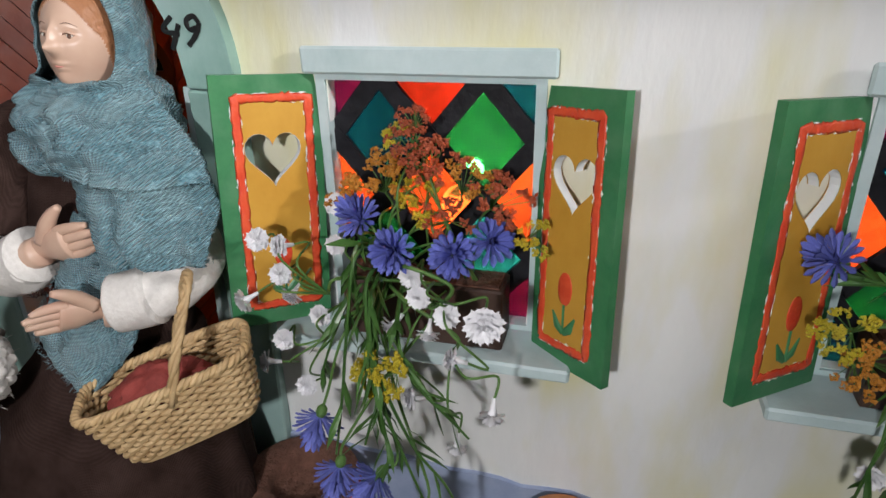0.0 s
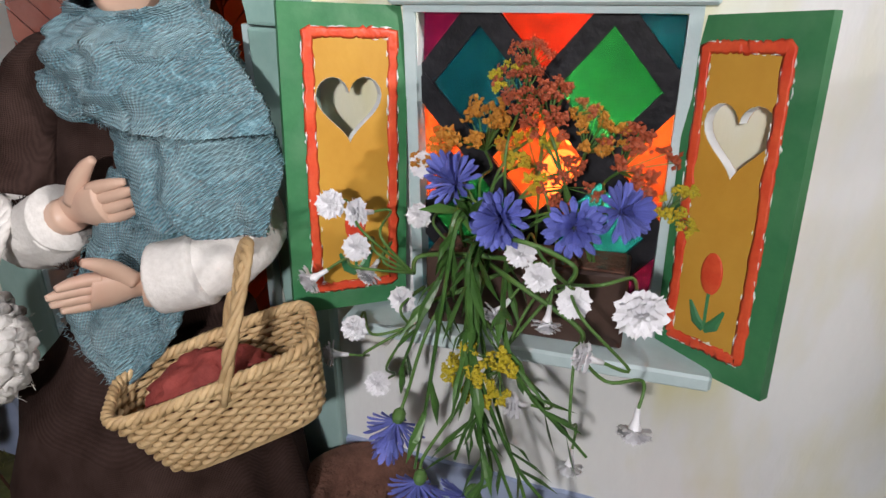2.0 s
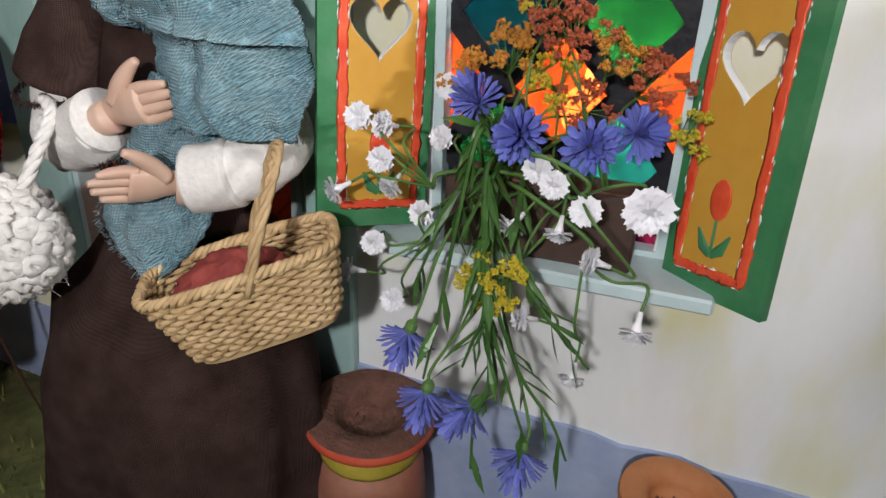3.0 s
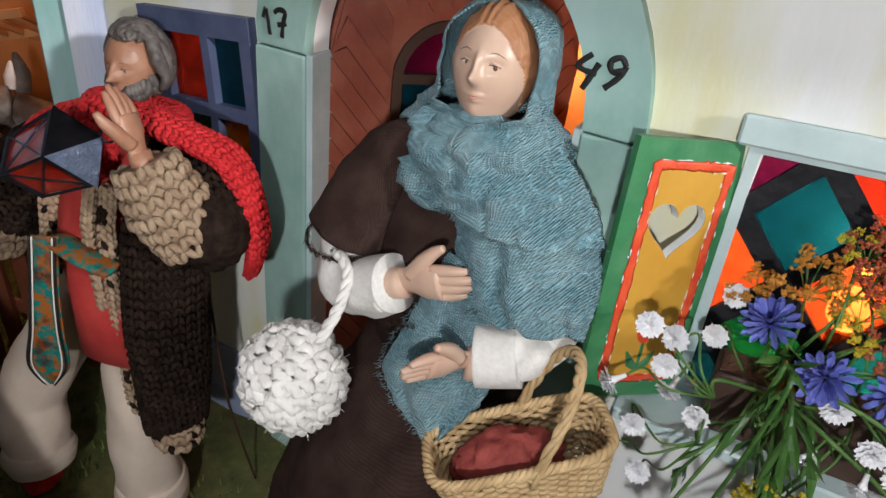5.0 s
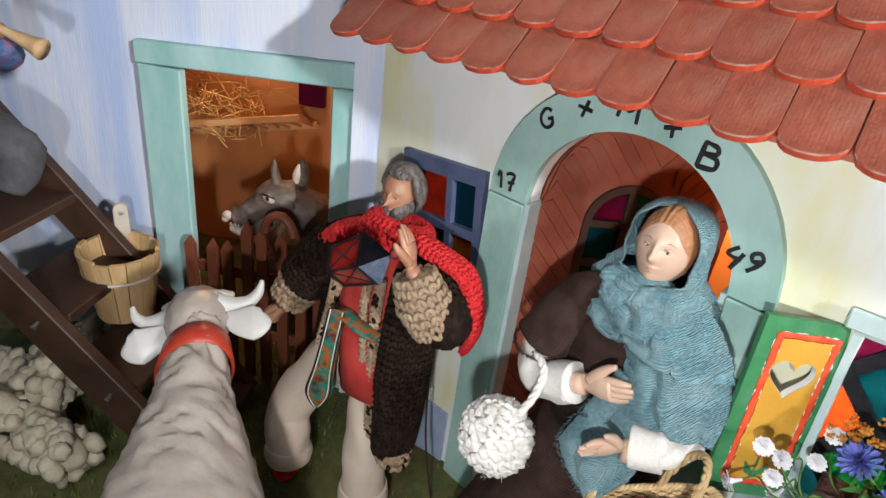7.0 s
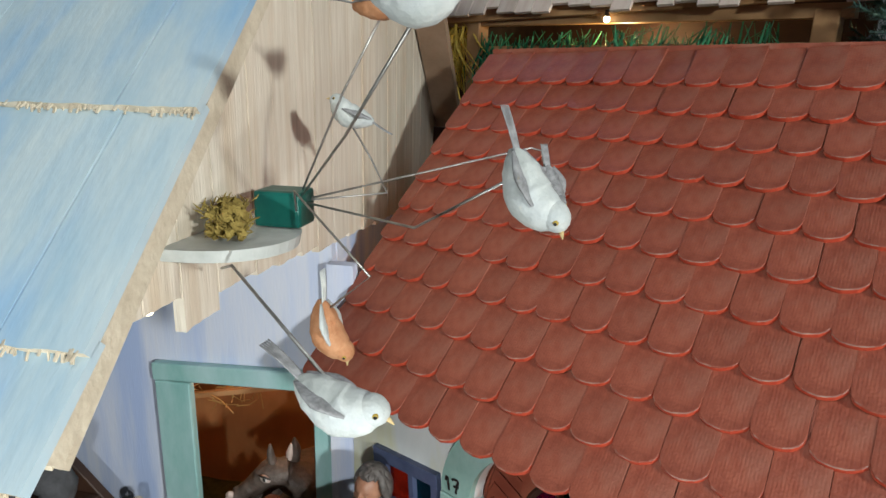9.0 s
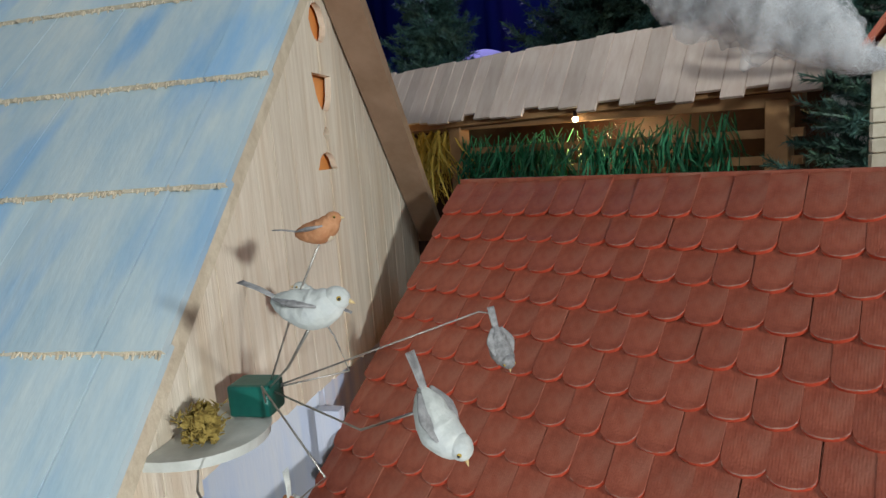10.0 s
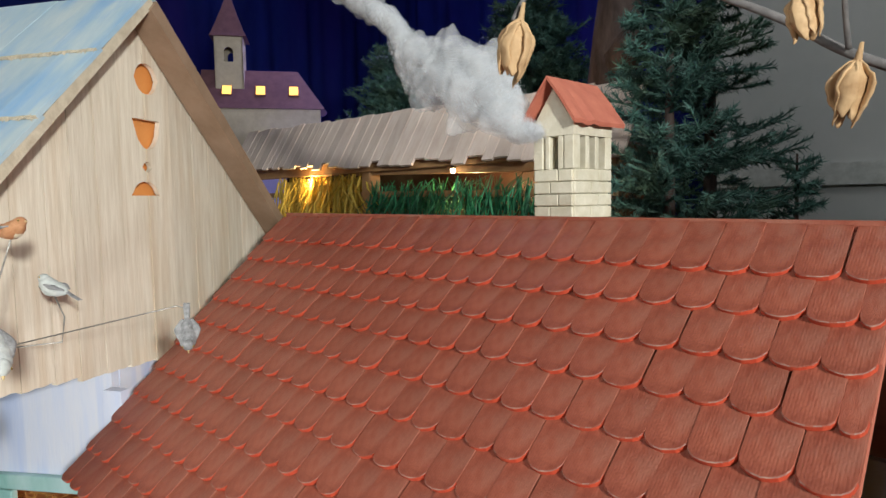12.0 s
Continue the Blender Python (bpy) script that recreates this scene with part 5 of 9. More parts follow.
def drape(bm, rows, mi, cols=34, sub=6, fold=0.003, freq=60.0, grain=(1, 1, 1), thick=0.0016, fray=0.0, pleats=0.0, slant=0.0):
    """A hanging cloth from rows (x left, y, z of the left end; x right, y, z of the right end; bulge to the front)."""
    ls = curve_pts([r[0] for r in rows], sub)
    rs = curve_pts([r[1] for r in rows], sub)
    bs = ramp([r[2] for r in rows], sub)
    front, back = [], []
    for a, b, h in zip(ls, rs, bs):
        f, k = [], []
        fa, fb = jit(fray), jit(fray)
        for i in range(cols + 1):
            u = i / cols
            p = a.lerp(b, u) + (a - b).normalized() * (fa * (1 - u) ** 8 - fb * u ** 8)
            p.y -= h * (1 - (2 * u - 1) ** 2)
            q = Vector((p.x * grain[0], p.y * grain[1], p.z * grain[2])) * freq
            n = noise.noise(q)
            p.y -= fold * ((1 - 2.4 * abs(n)) + 0.45 * noise.noise(q * 2.4)) * min(1, 4 * u + 0.3, 4 * (1 - u) + 0.3)
            if pleats:
                v = len(front) / max(1, len(ls) - 1)
                a2 = 2 * math.pi * (pleats * u + slant * v) + 2.0 * noise.noise(V(u * 3, v * 2, 1))
                p.y -= fold * 0.9 * (math.sin(a2) + 0.35 * math.sin(2 * a2 + 1)) * (0.4 + 0.6 * v) * min(1, 5 * u + 0.2, 5 * (1 - u) + 0.2)
            # sharp creases
            g = noise.noise(Vector((p.x * 34 + p.z * 22, 4.0, p.z * 30 - p.x * 16)))
            p.y += fold * 0.55 * math.exp(-(g / 0.055) ** 2)
            f.append(bm.verts.new(p))
            k.append(bm.verts.new(p + Vector((0, thick, 0))))
        front.append(f)
        back.append(k)
    m, n = len(front) - 1, cols
    for i in range(m):
        for j in range(n):
            bm.faces.new((front[i][j], front[i + 1][j], front[i + 1][j + 1], front[i][j + 1])).material_index = mi
            bm.faces.new((back[i][j], back[i][j + 1], back[i + 1][j + 1], back[i + 1][j])).material_index = mi
    for i in range(m):
        bm.faces.new((front[i][0], back[i][0], back[i + 1][0], front[i + 1][0])).material_index = mi
        bm.faces.new((front[i][n], front[i + 1][n], back[i + 1][n], back[i][n])).material_index = mi
    for j in range(n):
        bm.faces.new((front[0][j], front[0][j + 1], back[0][j + 1], back[0][j])).material_index = mi
        bm.faces.new((front[m][j], back[m][j], back[m][j + 1], front[m][j + 1])).material_index = mi


def stitch_limb(bm, pts, radii, mi, size=0.006, flat=1.0, n=8, seed=1, alt=None):
    """A knitted tube: a core with rows of slanting stitches on it; alt is a second material for some stitches."""
    rr = random.Random(seed)
    line, rad = curve_pts(pts, n), ramp(radii, n)
    tube(bm, line, [r * 0.94 for r in rad], 14, mi, flat)
    total = sum((b - a).length for a, b in zip(line, line[1:]))
    rows = max(2, int(total / (size * 0.95)))
    side = None
    for i in range(rows):
        f = (i + 0.5) / rows * (len(line) - 1.001)
        k = int(f)
        p, r = line[k].lerp(line[k + 1], f - k), rad[k] + (rad[k + 1] - rad[k]) * (f - k)
        d = (line[k + 1] - line[k]).normalized()
        if side is None:
            side = d.cross(Vector((0.13, 0.21, 0.97)))
            side = side.normalized() if side.length > 1e-3 else d.orthogonal().normalized()
        side = (side - d * side.dot(d)).normalized()
        other = d.cross(side)
        m = max(5, int(2 * math.pi * r * (0.5 + 0.5 * flat) / (size * 0.62)))
        for q in range(m):
            a = 2 * math.pi * q / m
            nrm = (side * math.cos(a) + other * math.sin(a) * flat).normalized()
            tan = d.cross(nrm)
            c = p + side * math.cos(a) * r + other * math.sin(a) * r * flat
            lean = 0.55 if q % 2 else -0.55
            ax = (d + tan * lean + Vector((rr.gauss(0, 0.1), rr.gauss(0, 0.1), rr.gauss(0, 0.1)))).normalized()
            b2 = nrm.cross(ax).normalized()
            mm = Matrix((ax, b2, ax.cross(b2))).transposed()
            ball(bm, c, (size * 0.72, size * 0.36, size * 0.36), 6, 5, alt if alt is not None and rr.random() < 0.14 else mi, m=mm)


def woman():
    bm = bmesh.new()
    mats = [BROWNCLOTH, TEALCLOTH, WHITECLOTH, SKIN, HAIRRED, BROWLINE, LIPS, EYEWHITE]
    # skirt and jacket
    loft(bm, [((-0.250, 0.300, 0.225), 0.046, 0.028), ((-0.249, 0.288, 0.205), 0.056, 0.038), ((-0.246, 0.276, 0.185), 0.070, 0.050), ((-0.247, 0.272, 0.150), 0.078, 0.055), ((-0.250, 0.272, 0.105), 0.085, 0.057), ((-0.250, 0.270, 0.060), 0.092, 0.060), ((-0.250, 0.270, 0.027), 0.097, 0.062)], 80, 0, 0.004, 30, 9, 0.075)
    loft(bm, [((-0.250, 0.302, 0.20), 0.042, 0.026), ((-0.250, 0.300, 0.25), 0.042, 0.026), ((-0.252, 0.299, 0.29), 0.044, 0.027), ((-0.252, 0.303, 0.325), 0.042, 0.025), ((-0.250, 0.306, 0.342), 0.032, 0.021), ((-0.247, 0.306, 0.352), 0.016, 0.014)], 40, 0, 0.003, 40)
    limb(bm, [(-0.268, 0.290, 0.346), (-0.284, 0.287, 0.335), (-0.295, 0.283, 0.312), (-0.3015, 0.277, 0.290)], [0.010, 0.0155, 0.0190, 0.0212], 24, 0, 1.0, 0.0018, 80)
    # sleeves, cuffs and hands
    limb(bm, [(-0.297, 0.284, 0.302), (-0.301, 0.280, 0.284), (-0.297, 0.272, 0.268), (-0.280, 0.266, 0.271), (-0.264, 0.262, 0.281)], [0.0145, 0.0170, 0.0170, 0.0150, 0.0135], 28, 2, 1.0, 0.0028, 75)
    limb(bm, [(-0.280, 0.265, 0.273), (-0.271, 0.2635, 0.278), (-0.262, 0.262, 0.283)], [0.0140, 0.0146, 0.0146], 24, 2, 1.0, 0.0006, 75)
    limb(bm, [(-0.206, 0.304, 0.298), (-0.195, 0.300, 0.286), (-0.188, 0.288, 0.275), (-0.195, 0.272, 0.270), (-0.212, 0.260, 0.266)], [0.009, 0.011, 0.0128, 0.0138, 0.0135], 28, 2, 1.0, 0.0028, 75)
    limb(bm, [(-0.196, 0.2655, 0.270), (-0.205, 0.2625, 0.267), (-0.214, 0.2595, 0.265)], [0.0152, 0.0152, 0.0150], 24, 2, 1.0, 0.0006, 75)
    limb(bm, [(-0.268, 0.263, 0.280), (-0.256, 0.262, 0.286)], [0.0085, 0.0076], 16, 3, n=3)
    hand_shape(bm, (-0.258, 0.262, 0.287), (-0.2215, 0.2615, 0.2985), (-0.25, -0.1, 0.95), 3)
    limb(bm, [(-0.208, 0.258, 0.262), (-0.216, 0.253, 0.263)], [0.0085, 0.0076], 16, 3, n=3)
    hand_shape(bm, (-0.2165, 0.2540, 0.2645), (-0.2345, 0.2240, 0.2695), (0.25, -0.15, 0.95), 3)
    # shawl: the hanging end, the fall over the arm, the mantle laid over both
    drape(bm, [((-0.240, 0.270, 0.306), (-0.208, 0.272, 0.306), 0.003), ((-0.249, 0.262, 0.276), (-0.203, 0.268, 0.280), 0.005), ((-0.2568, 0.2480, 0.2440), (-0.203, 0.260, 0.258), 0.006), ((-0.245, 0.2430, 0.2320), (-0.206, 0.252, 0.242), 0.006), ((-0.226, 0.2390, 0.2220), (-0.216, 0.242, 0.2270), 0.003)], 1, 44, 8, 0.0026, 50, (1.1, 1, 0.7), fray=0.0008, pleats=1.7, slant=0.6)
    drape(bm, [((-0.246, 0.282, 0.336), (-0.190, 0.300, 0.336), 0.012), ((-0.241, 0.275, 0.322), (-0.181, 0.299, 0.322), 0.015), ((-0.237, 0.270, 0.308), (-0.175, 0.296, 0.307), 0.016), ((-0.232, 0.266, 0.298), (-0.171, 0.282, 0.298), 0.014), ((-0.224, 0.262, 0.290), (-0.171, 0.273, 0.285), 0.009)], 1, 80, 12, 0.0030, 30, (0.8, 1, 0.8), fray=0.0006, pleats=2.6, slant=-0.5)
    drape(bm, [((-0.271, 0.290, 0.355), (-0.212, 0.304, 0.358), 0.012), ((-0.275, 0.283, 0.346), (-0.203, 0.303, 0.351), 0.017), ((-0.266, 0.278, 0.338), (-0.192, 0.301, 0.342), 0.018), ((-0.252, 0.276, 0.331), (-0.183, 0.298, 0.331), 0.018), ((-0.242, 0.273, 0.324), (-0.177, 0.294, 0.321), 0.017)], 1, 90, 12, 0.0034, 40, (0.55, 1, 1.7), thick=0.0024, fray=0.0007)
    # loose threads along the torn hems
    rr = random.Random(17)
    for pts, mat_i, down in (([(-0.242, 0.2715, 0.3245), (-0.215, 0.2690, 0.322), (-0.178, 0.294, 0.321)], 1, (0, -0.2, -1)), ([(-0.249, 0.263, 0.276), (-0.2568, 0.246, 0.244), (-0.226, 0.238, 0.222)], 1, (-0.7, -0.3, -0.6)), ([(-0.3015 + 0.0212 * math.cos(a), 0.277 + 0.0200 * math.sin(a), 0.2905 + 0.005 * math.sin(a)) for a in [0.5 * k for k in range(13)]], 0, (0, 0, -1)), ([(-0.262, 0.255, 0.262), (-0.250, 0.256, 0.266), (-0.240, 0.258, 0.268)], 0, (0.1, -0.4, 0.9)), ([(-0.222, 0.258, 0.287), (-0.176, 0.285, 0.283)], 1, (0, -0.2, -1))):
        line = curve_pts(pts, 24)
        for q in line:
            for _ in range(3):
                st = q + V(rr.gauss(0, 0.0006), rr.gauss(0, 0.0006), rr.gauss(0, 0.0006))
                e = st + (Vector(down) + V(rr.gauss(0, 0.4), rr.gauss(0, 0.3), rr.gauss(0, 0.4))).normalized() * rr.uniform(0.0012, 0.0034)
                tube(bm, [st, e], [0.00022, 0.0001], 3, mat_i)
    # hood: open round the face, closed under the chin, spreading over the shoulders
    secs = [(0.4095, 0.007, 0.009, 0.321, 158), (0.407, 0.016, 0.018, 0.3195, 138), (0.402, 0.0222, 0.024, 0.318, 127), (0.3935, 0.0258, 0.0268, 0.3165, 121), (0.3835, 0.0266, 0.0275, 0.315, 118), (0.3735, 0.027, 0.0275, 0.3135, 120), (0.3675, 0.0282, 0.0268, 0.3115, 132), (0.3645, 0.0296, 0.0245, 0.309, 166), (0.3628, 0.0306, 0.0205, 0.307, 180), (0.3605, 0.0325, 0.0222, 0.307, 180), (0.3545, 0.0352, 0.0285, 0.305, 180), (0.345, 0.038, 0.0305, 0.3035, 180), (0.336, 0.04, 0.0295, 0.3025, 180), (0.327, 0.0395, 0.027, 0.302, 180)]
    cols, sub_n = 84, 5
    prof = [curve_pts([(s[0], s[1], s[2]) for s in secs], sub_n), curve_pts([(s[3], s[4] / 1000, 0) for s in secs], sub_n)]
    outer, inner = [], []
    for j, (a, b) in enumerate(zip(*prof)):
        z, rx, ry, yc, op = a.x, a.y, a.z, b.x, min(180.0, b.y * 1000)
        xc = -0.2480 + 0.0030 * max(0.0, (0.385 - z) / 0.06)
        f, k = [], []
        for i in range(cols + 1):
            t = radians(op) * (2 * i / cols - 1)
            low = min(1.0, max(0.0, (0.372 - z) / 0.02))
            q = V(math.sin(t) * 1.7, math.cos(t) * 1.7, z * 75 + 0.9 * math.sin(t))
            d = (0.0012 + 0.0060 * low) * ((1 - 2.6 * abs(noise.noise(q))) + 0.35 * noise.noise(q * 3.1))
            g = noise.noise(V(math.sin(t) * 1.3 + 8, math.cos(t) * 1.3, z * 60 + 0.8 * math.sin(t)))
            d -= (0.0008 + 0.0030 * low) * math.exp(-(g / 0.06) ** 2)
            edge = 0.0012 * noise.noise(V(t * 5, z * 160, 3))
            p = V(xc + math.sin(t) * (rx + d), yc + math.cos(t) * (ry + d), z - 0.004 * low * math.cos(t) * -1 + edge)
            f.append(bm.verts.new(p))
            k.append(bm.verts.new(p - V(math.sin(t), math.cos(t), 0) * 0.0014))
        outer.append(f)
        inner.append(k)
    for a, b, c2, d in zip(outer, outer[1:], inner, inner[1:]):
        for i in range(cols):
            bm.faces.new((a[i], b[i], b[i + 1], a[i + 1])).material_index = 1
            bm.faces.new((c2[i], c2[i + 1], d[i + 1], d[i])).material_index = 1
        bm.faces.new((a[0], c2[0], d[0], b[0])).material_index = 1
        bm.faces.new((a[cols], b[cols], d[cols], c2[cols])).material_index = 1
    for i in range(cols):
        bm.faces.new((outer[-1][i], inner[-1][i], inner[-1][i + 1], outer[-1][i + 1])).material_index = 1
    bm.faces.new(outer[0]).material_index = 1
    # folds tucked up under the chin
    for k in range(3):
        cloth_ball(bm, (-0.2475, 0.2985 - 0.0035 * k, 0.3600 - 0.0030 * k), (0.0175 + 0.003 * k, 0.0110, 0.0048), 1, 0.0014, 70, 40, 16)
    face = V(0.03, -0.98, 0.10).normalized()
    head_shape(bm, (-0.2475, 0.3100, 0.3820), 0.0232, face, 3, (-0.246, 0.312, 0.345), (5, 6, 7), hair=4)
    return solo("seated_woman_doll", bm, mats, "seated woman doll in teal shawl and dark brown dress", "doll", smooth=True)


woman()


def basket():
    b = thing("wicker_basket", (-0.1745, 0.2530, 0.2067), 34, label="woven straw basket with a twisted handle, holding red cloth", category="basket", ry=-18)
    L, W, H = 0.0400, 0.0185, 0.0335

    def loop(s, z, n):
        pts = []
        for i in range(n):
            a = 2 * math.pi * i / n
            ca, sa = math.cos(a), math.sin(a)
            k = 0.45
            pts.append(V(math.copysign(abs(ca) ** k, ca) * L * s, math.copysign(abs(sa) ** k, sa) * W * s, z))
        return pts

    def even(pts, n):
        pts = pts + [pts[0]]
        lens = [0.0]
        for a, c in zip(pts, pts[1:]):
            lens.append(lens[-1] + (c - a).length)
        out, k = [], 0
        for i in range(n):
            t = lens[-1] * i / n
            while lens[k + 1] < t:
                k += 1
            out.append(pts[k].lerp(pts[k + 1], (t - lens[k]) / max(1e-9, lens[k + 1] - lens[k])))
        return out
    rows, n, stakes = 15, 276, 46
    for r in range(rows):
        bm = bmesh.new()
        z = H * (r + 0.5) / rows
        s = 0.80 + 0.22 * z / H
        base = even(loop(s, z, 160), n)
        pts = []
        for i, p in enumerate(base):
            out = Vector((p.x, p.y * 2.2, 0)).normalized()
            wob = math.cos(2 * math.pi * i * stakes / 2 / n + (math.pi if r % 2 else 0))
            pts.append(p + out * (0.0011 * wob + 0.0006 * noise.noise(V(i * 0.07, r, 0))) + V(0, 0, 0.0008 * noise.noise(V(i * 0.09, r, 5))))
        pts.append(pts[0])
        tube(bm, pts, [0.00135 + 0.00035 * noise.noise(V(i * 0.4, r, 2)) for i in range(len(pts))], 6, caps=False)
        part("woven_strand", bm, WICKER, b, smooth=True)
    bm = bmesh.new()
    slab(bm, [(p.x * 0.97, p.y * 0.97) for p in loop(0.8, 0, 40)], 0, 0.003)
    bm.transform(Matrix.Rotation(radians(90), 4, "X") @ Matrix.Diagonal((1, -1, 1, 1)))
    part("floor", bm, WICKER, b)
    bm = bmesh.new()
    for ph in (0, 2.1, 4.2):
        pts = []
        for i, p in enumerate(even(loop(1.03, H + 0.001, 160), 260)):
            out = Vector((p.x, p.y * 2.2, 0)).normalized()
            a = i * 2 * math.pi * 24 / 260 + ph
            pts.append(p + out * 0.0013 * math.cos(a) + V(0, 0, 0.0013 * math.sin(a) + 0.0006 * noise.noise(V(i * 0.08, ph, 0))))
        pts.append(pts[0])
        tube(bm, pts, 0.0014, 6, caps=False)
    part("braided_rim", bm, WICKER, b, smooth=True)
    bm = bmesh.new()
    for ph in (0, 2.1, 4.2):
        pts = []
        for i in range(90):
            t = math.pi * i / 89
            q = V(0.002 + 0.030 * math.sin(t) ** 0.8, -math.cos(t) * (W + 0.001), H - 0.006 + math.sin(t) ** 0.7 * 0.048)
            a = i * 0.36 + ph
            pts.append(q + V(math.cos(a) * 0.0013, math.sin(a) * 0.0010, math.sin(a) * 0.0010))
        tube(bm, pts, 0.0014, 6)
    part("handle", bm, WICKER, b, "twisted straw handle", smooth=True)
    bm = bmesh.new()
    cloth_ball(bm, (-0.006, 0, H - 0.010), (0.024, 0.012, 0.013), 0, 0.0035, 120)
    solo("red_cloth", bm, FRUIT, "crumpled dark red cloth lying in the basket", "cloth", smooth=True, m=b.matrix_basis.copy())


basket()


def wool_bag():
    bag = thing("crochet_bag", (0, 0, 0), label="round white crochet wool bag hanging from the doll's arm", category="bag")
    bm = bmesh.new()
    c = V(-0.2960, 0.228, 0.2300)
    rr = random.Random(2)
    rows = 10
    for j in range(rows):
        th = math.pi * (j + 0.5) / rows
        n = max(4, int(16 * math.sin(th)))
        for k in range(n):
            a = 2 * math.pi * (k + 0.5 * (j % 2)) / n + rr.uniform(-0.05, 0.05)
            d = V(math.sin(th) * math.cos(a), math.sin(th) * math.sin(a), math.cos(th))
            p = c + Vector((d.x * 0.0258, d.y * 0.0242, d.z * 0.0280)) * rr.uniform(0.92, 0.98)
            q = d.to_track_quat("Z", "Y").to_matrix()
            # each stitch is a small loop of yarn
            lean = rr.uniform(-0.5, 0.5)
            loop = []
            for i in range(7):
                t = 2 * math.pi * i / 6
                u = Matrix.Rotation(lean, 3, "Z") @ V(math.cos(t) * 0.0041, math.sin(t) * 0.0031, 0.0014 * math.sin(t * 2))
                loop.append(p + q @ u)
            tube(bm, loop, 0.0029, 8, caps=False)
    ball(bm, c, (0.0244, 0.0228, 0.0264), 20, 14)
    tagged(part("body", bm, WHITEWOOL, bag, smooth=True), kind="stuff")
    bm = bmesh.new()
    for ph in (0, 2.1, 4.2):
        line = curve_pts([(-0.285, 0.234, 0.254), (-0.280, 0.242, 0.272), (-0.284, 0.254, 0.284), (-0.298, 0.262, 0.288)], 8)
        tube(bm, [p + V(0.0016 * math.cos(i * 0.8 + ph), 0.0016 * math.sin(i * 0.8 + ph), 0) for i, p in enumerate(line)], 0.0018, 6)
    part("cord", bm, WHITEWOOL, bag, "twisted wool cord", smooth=True)
    bm = bmesh.new()
    for k in range(160):
        d = Vector((rr.gauss(0, 1), rr.gauss(0, 1), rr.gauss(0, 1))).normalized()
        p = c + Vector((d.x * 0.0275, d.y * 0.0258, d.z * 0.0298))
        e = p + d * 0.002 + Vector((rr.gauss(0, 1), rr.gauss(0, 1), rr.gauss(0, 1))) * 0.0018
        tube(bm, [p, e], [0.00018, 0.0001], 3)
    part("fuzz", bm, WHITEWOOL, bag)


wool_bag()


def man():
    bm = bmesh.new()
    mats = [BLACKKNIT, BEIGEKNIT, REDKNIT, REDCLOTH, PANTS, BROCADE, WOODSKIN, HAIRGREY, BROWNWOOD, BROWLINE, LIPS, EYEWHITE, INK, EYEWHITE]
    # legs, socks, shoes
    limb(bm, [(-0.474, 0.248, 0.205), (-0.500, 0.230, 0.160), (-0.523, 0.213, 0.108), (-0.514, 0.203, 0.080), (-0.508, 0.199, 0.066)], [0.023, 0.0225, 0.0225, 0.022, 0.021], 28, 4, 1, 0.0032, 55)
    limb(bm, [(-0.440, 0.252, 0.205), (-0.432, 0.232, 0.150), (-0.427, 0.226, 0.100), (-0.425, 0.226, 0.062)], [0.022, 0.0185, 0.0195, 0.021], 28, 4, 1, 0.0026, 55)
    limb(bm, [(-0.509, 0.200, 0.072), (-0.508, 0.199, 0.066), (-0.507, 0.199, 0.058)], [0.0225, 0.0240, 0.022], 22, 4, 1, 0.0012, 60)
    limb(bm, [(-0.425, 0.226, 0.070), (-0.425, 0.226, 0.062), (-0.425, 0.226, 0.050)], [0.0225, 0.0250, 0.0235], 22, 4, 1, 0.0012, 60)
    limb(bm, [(-0.507, 0.199, 0.066), (-0.508, 0.197, 0.045), (-0.513, 0.191, 0.036)], [0.014, 0.013, 0.011], 14, 2, 1, 0.001, 90)
    limb(bm, [(-0.425, 0.226, 0.060), (-0.424, 0.225, 0.040), (-0.428, 0.214, 0.033)], [0.016, 0.015, 0.013], 14, 2, 1, 0.001, 90)
    # tunic
    loft(bm, [((-0.462, 0.262, 0.300), 0.020, 0.014), ((-0.464, 0.256, 0.283), 0.031, 0.023), ((-0.456, 0.248, 0.25), 0.030, 0.025), ((-0.444, 0.240, 0.215), 0.032, 0.025), ((-0.435, 0.235, 0.182), 0.034, 0.025)], 40, 3, 0.0022, 50, 7, 0.05)
    # coat: back, flaps, arms
    cloth_ball(bm, (-0.458, 0.279, 0.260), (0.048, 0.020, 0.048), 0, 0.003, 120)
    stitch_limb(bm, [(-0.418, 0.262, 0.288), (-0.409, 0.250, 0.250), (-0.405, 0.242, 0.205), (-0.402, 0.238, 0.160), (-0.402, 0.236, 0.130)], [0.021, 0.0235, 0.0240, 0.0215, 0.0190], 0, 0.0052, 0.75, seed=1)
    stitch_limb(bm, [(-0.402, 0.236, 0.134), (-0.402, 0.236, 0.119)], [0.0205, 0.0195], 1, 0.0062, 0.75, seed=2, alt=0)
    stitch_limb(bm, [(-0.432, 0.232, 0.285), (-0.428, 0.227, 0.235), (-0.421, 0.222, 0.180), (-0.418, 0.221, 0.128)], [0.0034, 0.0036, 0.0036, 0.0036], 1, 0.0046, 1, seed=3, alt=0)
    stitch_limb(bm, [(-0.444, 0.230, 0.285), (-0.441, 0.226, 0.255), (-0.432, 0.221, 0.215)], [0.0026, 0.0028, 0.0024], 1, 0.0042, 1, seed=9)
    stitch_limb(bm, [(-0.498, 0.264, 0.288), (-0.504, 0.256, 0.240), (-0.506, 0.246, 0.190), (-0.508, 0.240, 0.165)], [0.017, 0.018, 0.016, 0.013], 0, 0.0052, 0.8, seed=4)
